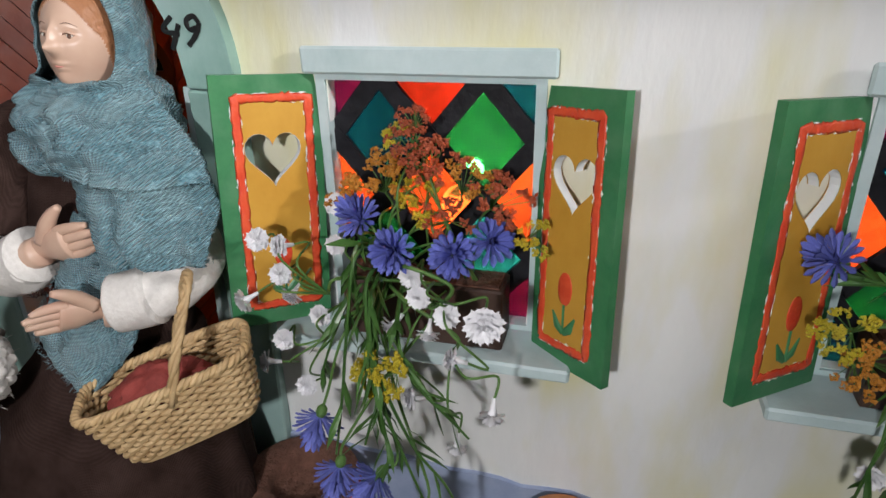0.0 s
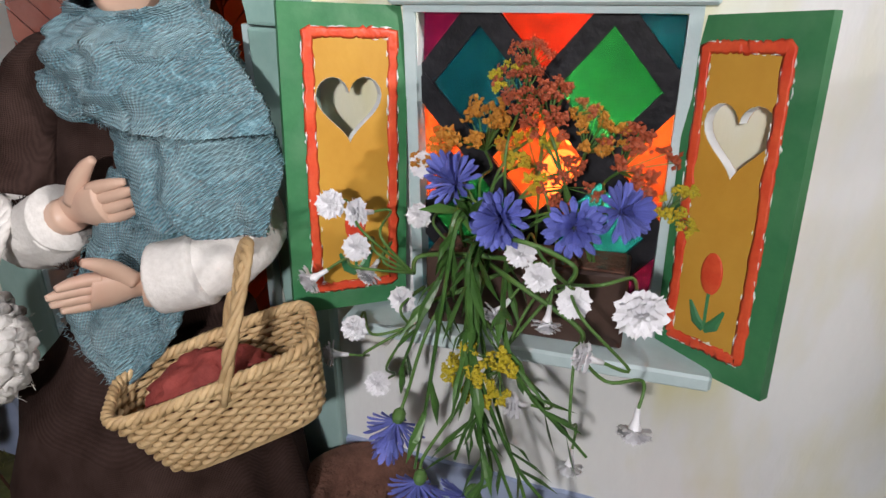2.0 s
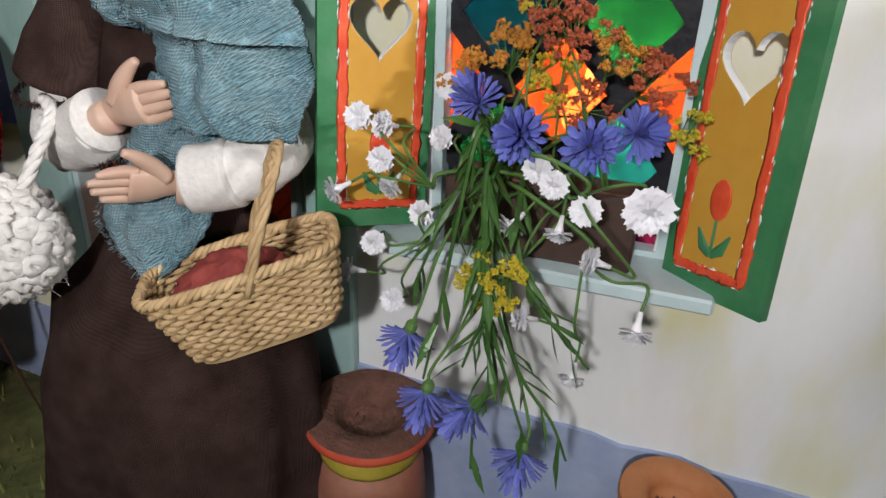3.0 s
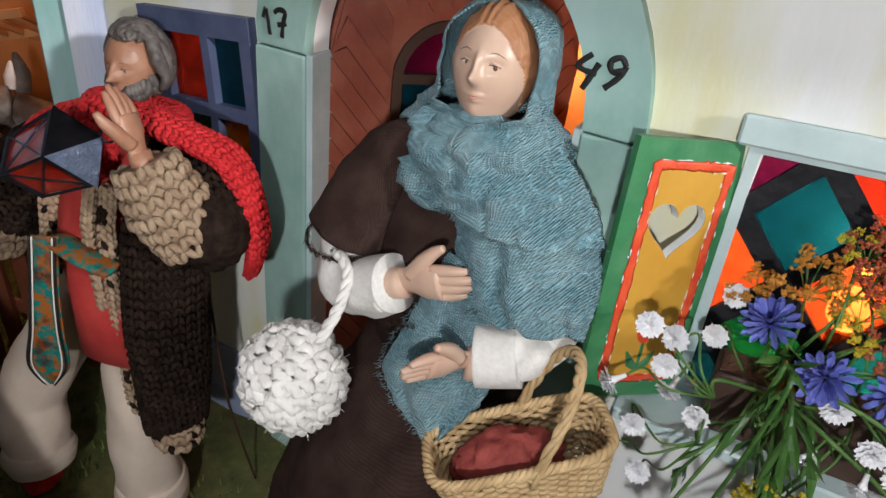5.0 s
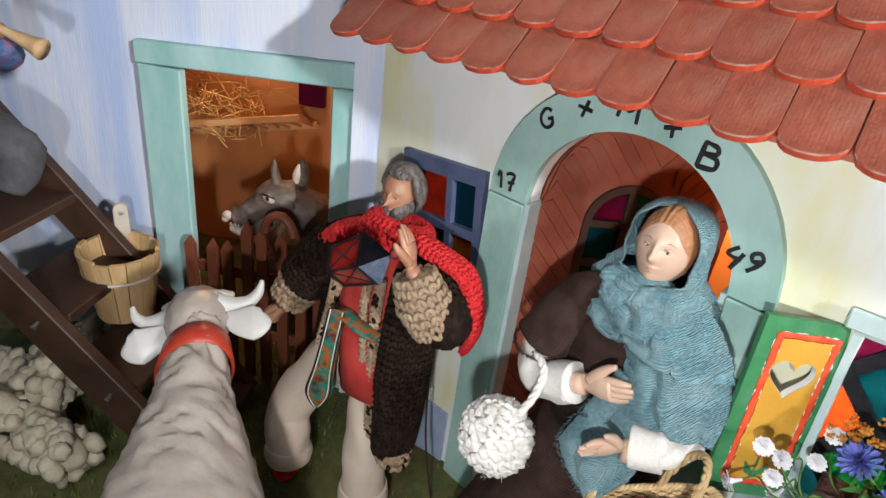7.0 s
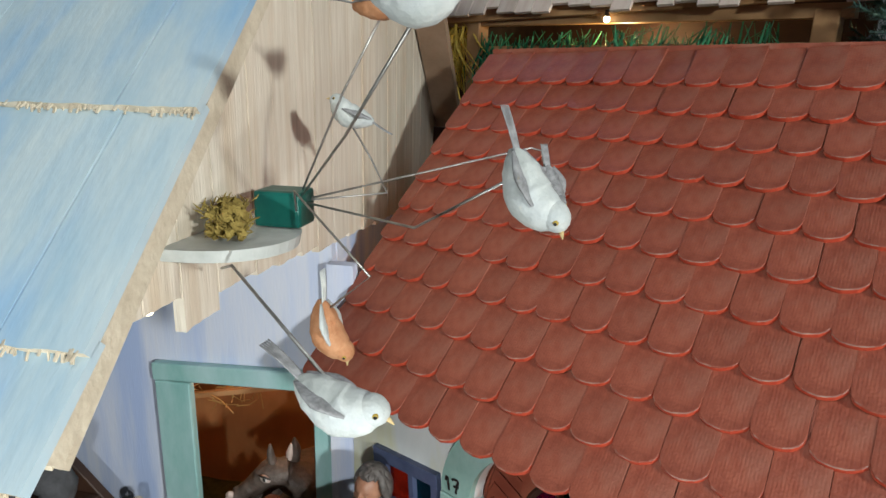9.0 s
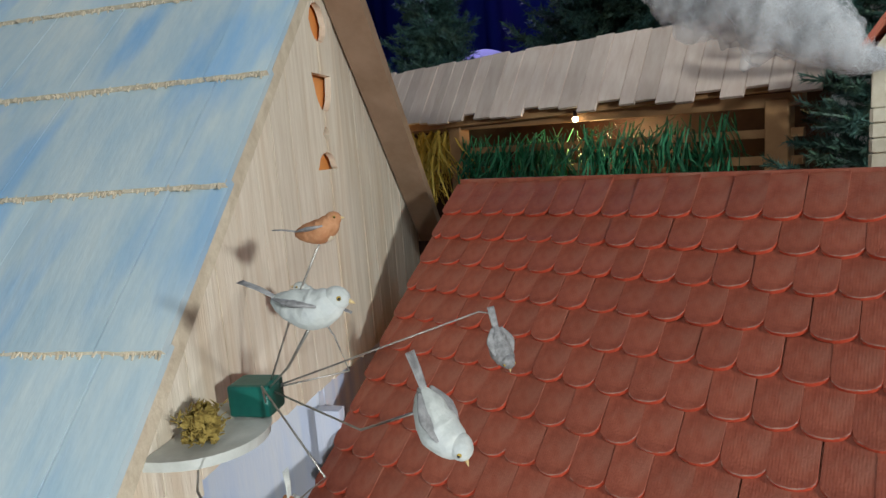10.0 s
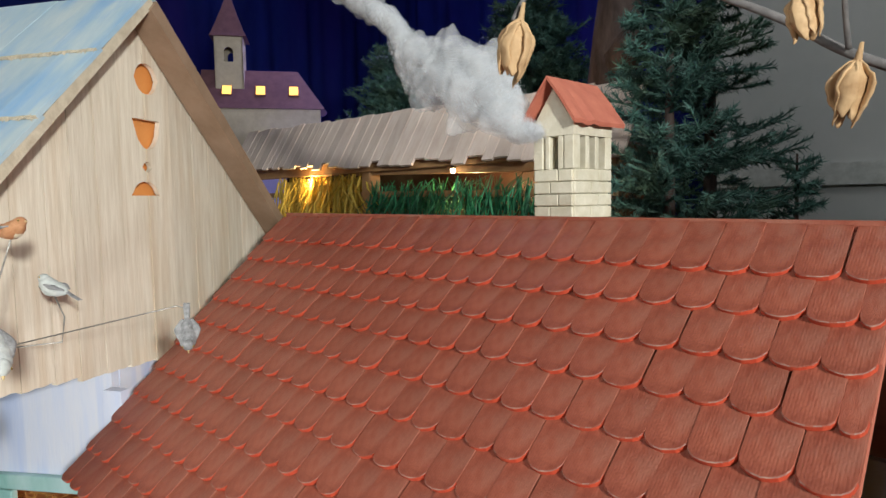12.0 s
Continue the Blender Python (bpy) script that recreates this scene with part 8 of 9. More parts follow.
# ---- chimney, smoke, feeder and birds ----
def chimney():
    ch = thing("chimney", (-0.0845, 0.7405, 0.0), 0, label="white painted brick chimney with small terracotta roof", category="chimney")
    w, d = 0.0285, 0.0405
    rr = random.Random(6)
    part("core", boxin(bmesh.new(), -w + 0.002, w - 0.002, -d + 0.002, d - 0.002, 0.60, 0.848), WHITEBRICK, ch)
    h = 0.0149
    for j in range(7):
        z = 0.848 - (7 - j) * h
        for face in range(4):
            half = (w, d, w, d)[face]
            edges = [-half, (-0.006 if j % 2 else 0.010) + rr.uniform(-0.003, 0.003), half]
            for a, b in zip(edges, edges[1:]):
                bm = box(a + 0.0006, b - 0.0006, -0.003, 0.002, z + 0.0006, z + h - 0.0006, 0.0009)
                off = (d, w, d, w)[face]
                bm.transform(Matrix.Rotation(radians(90 * face), 4, "Z") @ Matrix.Translation((0, -off + 0.001, 0)))
                part("brick", bm, WHITEBRICK, ch)
    # open top storey: corner piers, little pillars, gable walls
    z0, z1 = 0.848, 0.888
    for x in (-w + 0.006, w - 0.006):
        for y in (-d + 0.006, d - 0.006):
            part("pier", box(x - 0.007, x + 0.007, y - 0.007, y + 0.007, z0, z1, 0.001), WHITEBRICK, ch)
    part("pier", box(-0.013, -0.006, -d, -d + 0.012, z0, z1, 0.001), WHITEBRICK, ch)
    part("pier", box(0.006, 0.014, -d, -d + 0.012, z0, z1, 0.001), WHITEBRICK, ch)
    for y in (-0.010, 0.010):
        part("pier", box(w - 0.012, w, y - 0.004, y + 0.004, z0, z1, 0.001), WHITEBRICK, ch)
        part("pier", box(-w, -w + 0.012, y - 0.004, y + 0.004, z0, z1, 0.001), WHITEBRICK, ch)
    part("gable_block", slab(bmesh.new(), [(-w - 0.001, z1), (w + 0.001, z1), (w + 0.001, z1 + 0.014), (0, z1 + 0.056), (-w - 0.001, z1 + 0.014)], -d - 0.001, d + 0.001), WHITEBRICK, ch)
    for s in (-1, 1):
        bm = bmesh.new()
        n = 8
        rows = []
        for i in range(n + 1):
            y = -d - 0.014 + (2 * d + 0.028) * i / n
            sag = 0.002 * noise.noise(V(i * 0.8, s, 0))
            rows.append([bm.verts.new((0.0, y, z1 + 0.070)), bm.verts.new((s * 0.020, y, z1 + 0.045 + sag)), bm.verts.new((s * 0.0405, y, z1 + 0.016 + sag * 2)), bm.verts.new((s * 0.0395, y, z1 + 0.011 + sag * 2)), bm.verts.new((s * 0.019, y, z1 + 0.041 + sag)), bm.verts.new((0.0, y, z1 + 0.066))])
        for a, b in zip(rows, rows[1:]):
            for q in range(6):
                bm.faces.new((a[q], a[(q + 1) % 6], b[(q + 1) % 6], b[q]))
        bm.faces.new(rows[0])
        bm.faces.new(rows[-1][::-1])
        part("roof_plate", bm, CLAYROOF, ch)


chimney()


def smoke():
    bm = bmesh.new()
    rr = random.Random(9)
    n = 22
    line = curve_pts([(-0.100, 0.690, 0.893), (-0.130, 0.690, 0.902), (-0.170, 0.690, 0.942), (-0.215, 0.690, 0.968), (-0.270, 0.690, 0.990), (-0.322, 0.680, 1.025), (-0.344, 0.675, 1.062), (-0.400, 0.670, 1.105), (-0.490, 0.660, 1.165)], n)
    wid = [p.x for p in curve_pts([(w, 0, 0) for w in (0.008, 0.020, 0.036, 0.046, 0.044, 0.027, 0.016, 0.019, 0.021)], n)]
    seg = 44
    # layers of thin fleece, one inside the other
    for layer, scale in enumerate((1.16, 1.02, 0.9, 0.78, 0.64, 0.48)):
        rings = []
        for i, (p, w) in enumerate(zip(line, wid)):
            d = (line[min(i + 1, len(line) - 1)] - line[max(i - 1, 0)]).normalized()
            side = d.cross(V(0.2, 0.9, 0.1)).normalized()
            other = d.cross(side)
            ring = []
            for k in range(seg):
                a = 2 * math.pi * k / seg
                u = side * math.cos(a) + other * math.sin(a)
                q = (p + u * w) * 26 + V(layer * 3.1, 0, layer)
                r = w * scale * (0.86 + 0.75 * noise.noise(q) + 0.28 * noise.noise(q * 2.3) + 0.07 * noise.noise(q * 5.1))
                ring.append(bm.verts.new(p + u * max(0.1 * w, r)))
            rings.append(ring)
        for a, b in zip(rings, rings[1:]):
            for k in range(seg):
                bm.faces.new((a[k], a[(k + 1) % seg], b[(k + 1) % seg], b[k]))
        bm.faces.new(rings[0][::-1])
        bm.faces.new(rings[-1])
    for k in range(9000):
        i = rr.randrange(len(line))
        d = Vector((rr.gauss(0, 1), rr.gauss(0, 1), rr.gauss(0, 1))).normalized()
        p = line[i] + d * wid[i] * rr.uniform(0.5, 1.2)
        e = d.cross(Vector((rr.gauss(0, 1), rr.gauss(0, 1), rr.gauss(0, 1)))).normalized()
        ln = rr.uniform(0.010, 0.030)
        tube(bm, [p - e * ln * 0.5 - d * ln * 0.18, p, p + e * ln * 0.5 - d * ln * 0.18], [0.00005, 0.0001, 0.00005], 3, 1)
    solo("cotton_smoke", bm, [COTTON, COTTONHAIR], "white cotton wool smoke drifting from the chimney", "cotton", smooth=True)


smoke()


def feeder():
    f = thing("bird_feeder", tuple(SL(0.0065, -0.245, 0.647)), 32, label="grey corner shelf with green block on the gable", category="bird feeder")
    pts = [(0, -0.050)] + [(0.066 * math.sin(radians(a)) ** 0.8, -0.050 * math.cos(radians(a))) for a in range(10, 180, 10)] + [(0, 0.050)]
    bm = bmesh.new()
    top = [bm.verts.new((x, y, 0.0)) for x, y in pts]
    bot = [bm.verts.new((x * 0.97, y * 0.97, -0.008)) for x, y in pts]
    bm.faces.new(top)
    bm.faces.new(bot[::-1])
    for i in range(len(pts)):
        bm.faces.new((top[i], bot[i], bot[(i + 1) % len(pts)], top[(i + 1) % len(pts)]))
    part("shelf", bm, GREYBOARD, f)
    bm = box(0.026, 0.060, 0.020, 0.048, 0.0005, 0.026, 0.003, 2)
    part("green_block", bm, DEEPGREEN, f, "bottle green block", smooth=False)
    bm = bmesh.new()
    for k in range(60):
        p = V(0.030 + jit(0.011), -0.020 + jit(0.011), 0.004 + abs(jit(0.020)))
        ball(bm, p, R.uniform(0.0020, 0.0045), 7, 6, 0, 0.0025, 420)
    for k in range(260):
        p = V(0.030 + jit(0.012), -0.020 + jit(0.012), 0.003 + abs(jit(0.022)))
        q = p + V(jit(0.006), jit(0.006), R.uniform(-0.001, 0.007))
        tube(bm, [p, (p + q) / 2 + V(jit(0.001), jit(0.001), 0), q], [0.0005, 0.0006, 0.0002], 4)
    solo("dry_moss_clump", bm, DRYMOSS, "clump of dry yellow moss on the shelf", "moss", m=f.matrix_basis.copy())


feeder()


def wire(bm, pts, r=0.0009):
    tube(bm, curve_pts(pts, 6), r, 6)


GREENTOP = (-0.418, 0.180, 0.664)


def bird(place, direction, size, mats, label, foot, tail_up=0.1, tilt=0.0):
    """A small feathered bird on a wire: body, head, beak, folded wings, tail."""
    bm = bmesh.new()
    s = size
    limb(bm, [(-0.55 * s, 0, 0.02 * s), (-0.30 * s, 0, 0), (0.05 * s, 0, -0.02 * s), (0.32 * s, 0, 0.10 * s), (0.52 * s, 0, 0.20 * s)], [0.05 * s, 0.22 * s, 0.30 * s, 0.24 * s, 0.05 * s], 18, 0, 1, 0.02 * s, 8 / s)
    ball(bm, (0.38 * s, 0, 0.20 * s), (0.20 * s, 0.18 * s, 0.17 * s), 16, 10, 0)
    tube(bm, [(0.54 * s, 0, 0.20 * s), (0.66 * s, 0, 0.17 * s)], [0.045 * s, 0.006 * s], 8, 2)
    for q in (-1, 1):
        limb(bm, [(0.18 * s, q * 0.22 * s, 0.10 * s), (-0.15 * s, q * 0.26 * s, 0.10 * s), (-0.50 * s, q * 0.12 * s, 0.08 * s)], [0.06 * s, 0.15 * s, 0.03 * s], 12, 1, 0.35, 0.01 * s, 20 / s)
        ball(bm, (0.455 * s, q * 0.140 * s, 0.24 * s), 0.038 * s, 10, 8, 5)
        ball(bm, (0.465 * s, q * 0.160 * s, 0.24 * s), 0.024 * s, 8, 6, 3)
    if mats[0] == FEATHERBROWN:
        ball(bm, (0.12 * s, 0, -0.075 * s), (0.27 * s, 0.235 * s, 0.22 * s), 16, 12, 6, 0.01 * s, 8 / s)
    for k in range(5):
        o = (k - 2) * 0.03 * s
        limb(bm, [(-0.45 * s, o * 0.6, 0.05 * s), (-0.75 * s, o, (0.05 + tail_up) * s), (-1.05 * s, o * 1.4, (0.05 + 1.6 * tail_up) * s)], [0.05 * s, 0.04 * s, 0.02 * s], 6, 1, 0.3, n=3)
    d = Vector(direction)
    yaw = math.degrees(math.atan2(d.y, d.x))
    pit = -math.degrees(math.atan2(d.z, math.hypot(d.x, d.y)))
    m = pose(*place, 0, 0, yaw) @ pose(0, 0, 0, tilt, pit, 0)
    inv = m.inverted()
    for a in foot:
        tube(bm, [inv @ Vector(p) for p in a], 0.0008, 6, 4)
    solo("bird_figurine", bm, [*mats, BEAK, INK, WIRE, AMBER, FEATHERCREAM], label, "bird", "birds by the gable", smooth=True, m=m)


W = (FEATHERWHITE, FEATHERGREY)
bird((-0.340, 0.189, 0.791), (0.62, 0.50, 0.10), 0.030, (FEATHERBROWN, FEATHERGREY), "rust-breasted bird figurine on a steel wire", [[(-0.340, 0.189, 0.783), (-0.365, 0.180, 0.74), GREENTOP]])
bird((-0.214, 0.093, 0.775), (0.60, 0.42, -0.15), 0.031, W, "white bird figurine with grey wings on a wire", [[(-0.214, 0.093, 0.767), (-0.30, 0.13, 0.72), GREENTOP]])
bird((-0.431, 0.239, 0.722), (-0.60, -0.50, 0.25), 0.033, W, "small grey-white bird figurine with long tail", [[(-0.431, 0.239, 0.715), (-0.415, 0.245, 0.69), (-0.385, 0.235, 0.668), GREENTOP]], tail_up=-0.10)
bird((-0.312, 0.340, 0.670), (0.30, -0.12, -0.70), 0.034, (FEATHERGREY, FEATHERGREY), "striped grey bird figurine at the end of a wire", [[(-0.318, 0.340, 0.682), (-0.324, 0.342, 0.698), (-0.330, 0.336, 0.700), GREENTOP]], tail_up=0.0)
bird((-0.201, 0.152, 0.702), (0.38, 0.05, -0.70), 0.037, W, "white speckled bird figurine hanging beak down", [[(-0.205, 0.152, 0.71), (-0.29, 0.17, 0.668), GREENTOP]], tail_up=0.05)
bird((-0.336, 0.143, 0.600), (0.20, 0.10, -0.80), 0.036, (FEATHERBROWN, FEATHERWHITE), "rust and white bird figurine hanging on a wire", [[(-0.338, 0.143, 0.612), (-0.305, 0.150, 0.64), (-0.40, 0.165, 0.675), (-0.405, 0.17, 0.655)]])
bird((-0.216, 0.058, 0.630), (0.72, 0.35, -0.35), 0.034, W, "white bird figurine on a long wire below the shelf", [[(-0.218, 0.058, 0.637), (-0.33, 0.08, 0.655), (-0.40, 0.11, 0.632)]])


def hanging_bulb(place, label):
    b = thing("light_bulb", place, 20, label=label, category="bulb", rx=6, ry=-5)
    bm = bmesh.new()
    spun(bm, [(0.0055, 0), (0.0062, 0.008), (0.0062, 0.028), (0.004, 0.032)], 16)
    part("socket", bm, BROWNWOOD, b, smooth=True)
    bm = bmesh.new()
    ball(bm, (0, 0, -0.006), (0.0062, 0.0062, 0.0085), 14, 10)
    part("bulb_glass", bm, BULBGLOW, b, "lit glass bulb", smooth=True)
    bm = bmesh.new()
    tube(bm, curve_pts([(0, 0, 0.032), (0.003, 0.001, 0.06), (0.0, 0.0, 0.10)], 5), 0.001, 6)
    part("cable", bm, DARKMETAL, b)
    bm = bmesh.new()
    for k in range(12):
        a = k * 0.9
        tube(bm, [(0, 0, 0.034), (0.010 * math.cos(a), 0.010 * math.sin(a), 0.034 + jit(0.006))], [0.0008, 0.0003], 4)
    part("leaf_tuft", bm, LEAF, b)


def window_lamp(x):
    b = thing("light_bulb", (x, 0.376, 0.296), 0, label="lit bulb behind the stained glass window", category="bulb", group="lamps behind windows")
    bm = bmesh.new()
    ball(bm, (0, -0.012, 0), (0.010, 0.010, 0.012), 16, 12)
    part("bulb_glass", bm, BULBGLOW, b, "lit glass bulb", smooth=True)
    bm = bmesh.new()
    spun(bm, [(0.005, -0.024), (0.005, -0.012)], 12, 0, (0, -0.012, 0.0))
    part("socket", bm, BROWNWOOD, b)


window_lamp(-0.068)
window_lamp(0.1785)
hanging_bulb((-0.597, 0.136, 0.553), "small lit bulb hanging under the stable roof")


def angel():
    bm = bmesh.new()
    c = V(-0.47, 0.055, 0)
    rings = []
    seg = 60
    for j in range(9):
        t = j / 8
        row = []
        for k in range(seg):
            a = 2 * math.pi * k / seg
            w = 1 + 0.13 * math.sin(7 * a) * (1 - t) + 0.05 * math.sin(13 * a + 1) * (1 - t)
            x = c.x + math.cos(a) * (0.185 * (1 - t) + 0.04 * t) * w
            y = c.y + math.sin(a) * (0.080 * (1 - t) + 0.03 * t) * w
            ground_z = rake(y) + 0.006
            z = ground_z * (1 - t) + (APZ + 0.16) * t
            row.append(bm.verts.new((x, y, z)))
        rings.append(row)
    for j, (a, b) in enumerate(zip(rings, rings[1:])):
        for k in range(seg):
            f = bm.faces.new((a[k], a[(k + 1) % seg], b[(k + 1) % seg], b[k]))
            f.material_index = 2 if j == 0 else (1 if (k // 10) % 3 == 0 or j > 4 else 0)
    bm.faces.new(rings[-1])
    tube(bm, [v.co + V(0, 0, 0.002) for v in rings[0]] + [rings[0][0].co + V(0, 0, 0.002)], 0.005, 8, 2, caps=False)
    for k in range(3):
        cloth_ball(bm, c + V(-0.10 + k * 0.10, -0.055, APZ + 0.035 + (k % 2) * 0.01), (0.042, 0.022, 0.034), 1, 0.008, 60, 26, 16)
    limb(bm, [c + V(-0.17, -0.07, 1.04), c + V(-0.15, -0.085, 1.005)], [0.010, 0.012], 10, 3, n=3)
    ball(bm, c + V(0, 0.01, APZ + 0.20), (0.022, 0.022, 0.027), 16, 12, 3)
    solo("angel_doll", bm, [ANGELWHITE, GOLD, LACE, SKIN], "angel doll in white and gold robes on the roof", "doll", smooth=True, m=stable.matrix_basis.copy())


angel()


# ---- behind the houses ----
def gallery():
    g = thing("open_shed", (0, 1.2, 0), 0, label="long open shed with a grey shingle roof behind the houses", category="shed")
    rr = random.Random(12)

    def ez(x):
        return 0.9 - (x + 0.4) * 0.024
    for x in (-1.9, -1.13, -0.34):
        part("post", box(x - 0.020, x + 0.020, -0.005, 0.035, 0.03, ez(x) - 0.012, 0.002), POSTWOOD, g)
    bm = bmesh.new()
    bar(bm, (-1.95, 0.016, ez(-1.95) - 0.014), (-0.30, 0.016, ez(-0.30) - 0.014), 0.03, 0.024)
    part("beam", bm, POSTWOOD, g, "orange-lit wooden beam")
    for z in (0.775, 0.825):
        bm = bmesh.new()
        bar(bm, (-1.95, 0.02, z + 0.02), (-0.30, 0.02, z), 0.016, 0.016)
        part("rail", bm, POSTWOOD, g)
    part("back_panel", boxin(bmesh.new(), -1.95, -0.30, 0.20, 0.21, 0.03, 0.95), BROWNWOOD, g)
    roof = part("roof", boxin(bmesh.new(), -1.95, -0.30, 0.0, 0.16, -0.012, -0.008, 0, Matrix.Translation((0, -0.025, 0.905)) @ Matrix.Rotation(radians(59), 4, "X")), POSTWOOD, g, "grey-pink shingle roof")
    x = -1.98
    while x < -0.30:
        w = rr.uniform(0.032, 0.056)
        bm = box(x + 0.0008, x + w - 0.0008, rr.uniform(-0.014, 0.010), 0.178 + rr.uniform(-0.005, 0.005), -0.004, 0.003)
        bm.transform(Matrix.Translation((0, -0.035, ez(x) + 0.004 + rr.uniform(-0.0007, 0.0007))) @ Matrix.Rotation(radians(59 + rr.uniform(-0.3, 0.3)), 4, "X"))
        part("shingle", bm, SHINGLE, roof)
        x += w
    bm = bmesh.new()
    for k in range(420):
        x = rr.uniform(-1.62, -1.155)
        top = V(x, rr.uniform(-0.025, 0.04), rr.uniform(0.86, 0.90))
        ln = rr.uniform(0.09, 0.2)
        q = top + V(rr.gauss(0, 0.06), rr.gauss(0, 0.03), -ln)
        tube(bm, [top, (top + q) / 2 + V(rr.gauss(0, 0.012), rr.gauss(0, 0.012), 0), q], [0.003, 0.0035, 0.0012], 4, flat=0.4)
    solo("straw_bundle", bm, STRAW, "yellow straw hanging from the shed rail", "straw", kind="stuff", m=pose(0, 1.2, 0))
    bm = bmesh.new()
    for k in range(850):
        x = rr.uniform(-1.10, -0.42)
        if noise.noise(V(x * 22, 0, 0)) < -0.22:
            continue
        top = V(x, rr.uniform(-0.035, 0.045), rr.uniform(0.79, 0.875))
        ln = rr.uniform(0.05, 0.16)
        q = top + V(rr.gauss(0, 0.03), rr.gauss(0, 0.03), -ln)
        tube(bm, [top, (top + q) / 2 + V(rr.gauss(0, 0.012), rr.gauss(0, 0.012), 0.006), q], [0.0012, 0.0028, 0.0008], 4, flat=0.35)
    solo("hanging_grass", bm, GRASS, "dark green grass hanging from the shed rail", "grass", kind="stuff", m=pose(0, 1.2, 0))
    b = thing("light_bulb", (-0.75, 1.185, 0.888), 0, label="tiny lit bulb under the shed eave", category="bulb")
    bm = bmesh.new()
    ball(bm, (0, 0, 0), 0.007, 12, 8)
    part("bulb_glass", bm, BULBGLOW, b)
    bm = bmesh.new()
    spun(bm, [(0.005, 0.005), (0.005, 0.018)], 12)
    part("socket", bm, BROWNWOOD, b)


gallery()


def church():
    c = thing("toy_church", (-2.690, 1.73, 1.215), 58, label="small toy church with mauve roofs and lit windows", category="church")
    L, W2, H, RH = 0.42, 0.16, 0.13, 0.27
    c.scale = (0.74, 0.74, 0.74)
    part("wall", box(-L, L * 0.86, -W2, W2, -0.16, H, 0.003), CHURCHWALL, c)
    bm = bmesh.new()
    e = 0.03
    v = [bm.verts.new(p) for p in ((-L - e, -W2 - e, H - 0.02), (L * 0.86 + e, -W2 - e, H - 0.02), (L * 0.86 + e + 0.02, 0, H - 0.02), (L * 0.86 + e, W2 + e, H - 0.02), (-L - e, W2 + e, H - 0.02), (-L - e, 0, H + RH), (L * 0.50, 0, H + RH))]
    for q in ((0, 1, 6, 5), (1, 2, 6), (2, 3, 6), (3, 4, 5, 6), (4, 0, 5), (0, 4, 3, 2, 1)):
        bm.faces.new([v[i] for i in q])
    part("roof", bm, CHURCHROOF, c, "mauve hipped roof")
    for k in range(3):
        x = -0.27 + k * 0.225
        t = 0.45
        w = thing("dormer", (0, 0, 0))
        w.parent = c
        m = Matrix.Translation((x, -W2 - e + (W2 + e) * t - 0.006, H - 0.02 + (RH + 0.02) * t)) @ Matrix.Rotation(radians(-33), 4, "X")
        bm = box(-0.036, 0.036, -0.004, 0.006, -0.042, 0.042, 0.002)
        bm.transform(m)
        part("window_frame", bm, CHURCHROOF, w)
        bm = boxin(bmesh.new(), -0.030, 0.030, -0.008, -0.0045, -0.036, 0.036)
        bm.transform(m)
        part("pane", bm, WARMPANE, w, "lit yellow pane")
    tw = 0.095
    tx = -L + 0.17
    loops = [rect(-tw, tw, 0.25, 0.62), [(-0.03, 0.44), (0.03, 0.44)] + arc(0, 0.51, 0.03, 0, 180, 10)]
    bm = bmesh.new()
    for r in range(4):
        side = sheet(bmesh.new(), loops, -tw, -tw + 0.012)
        side.transform(Matrix.Translation((tx, 0, 0)) @ Matrix.Rotation(radians(90 * r), 4, "Z"))
        me = bpy.data.meshes.new("t")
        side.to_mesh(me)
        side.free()
        bm.from_mesh(me)
        bpy.data.meshes.remove(me)
    part("tower", bm, CHURCHWALL, c, "cream bell tower with arched opening")
    part("bell_chamber", boxin(bmesh.new(), tx - 0.05, tx + 0.05, -0.05, 0.05, 0.26, 0.42), BROWNWOOD, c)
    bm = bmesh.new()
    spun(bm, [(0.175, 0.61), (0.155, 0.635), (0.07, 0.80), (0.012, 0.93)], 4, 0, (tx, 0, 0))
    bm.transform(Matrix.Translation((tx, 0, 0)) @ Matrix.Rotation(radians(45), 4, "Z") @ Matrix.Translation((-tx, 0, 0)))
    part("spire", bm, CHURCHROOF, c, "mauve pyramid spire")
    bm = bmesh.new()
    bar(bm, (tx, 0, 0.92), (tx, 0, 1.02), 0.008, 0.008)
    bar(bm, (tx - 0.025, 0, 0.985), (tx + 0.025, 0, 0.985), 0.008, 0.008)
    part("cross", bm, DARKMETAL, c)


church()


def snow_hill():
    bm = bmesh.new()
    n = 60
    grid = []
    for i in range(n + 1):
        col = []
        for j in range(n + 1):
            u, v = i / n, j / n
            p = V(-4.4 + 3.0 * u, 1.5 + 2.3 * v, 0)
            h = 1.06 + 0.10 * noise.noise(V(u * 5, v * 5, 0)) + 0.30 * math.exp(-((p.x + 2.12) ** 2 + (p.y - 2.55) ** 2) / 0.10) + 0.08 * math.exp(-((p.x + 2.9) ** 2 + (p.y - 1.7) ** 2) / 0.3)
            edge = min(u, 1 - u, v, 1 - v)
            col.append(bm.verts.new((p.x, p.y, h if edge > 0.02 else -0.9)))
        grid.append(col)
    for i in range(n):
        for j in range(n):
            bm.faces.new((grid[i][j], grid[i + 1][j], grid[i + 1][j + 1], grid[i][j + 1]))
    solo("snow_hill", bm, SNOW, "lilac-lit cloth hills of snow behind the shed", "snow", kind="structure", smooth=True)


snow_hill()


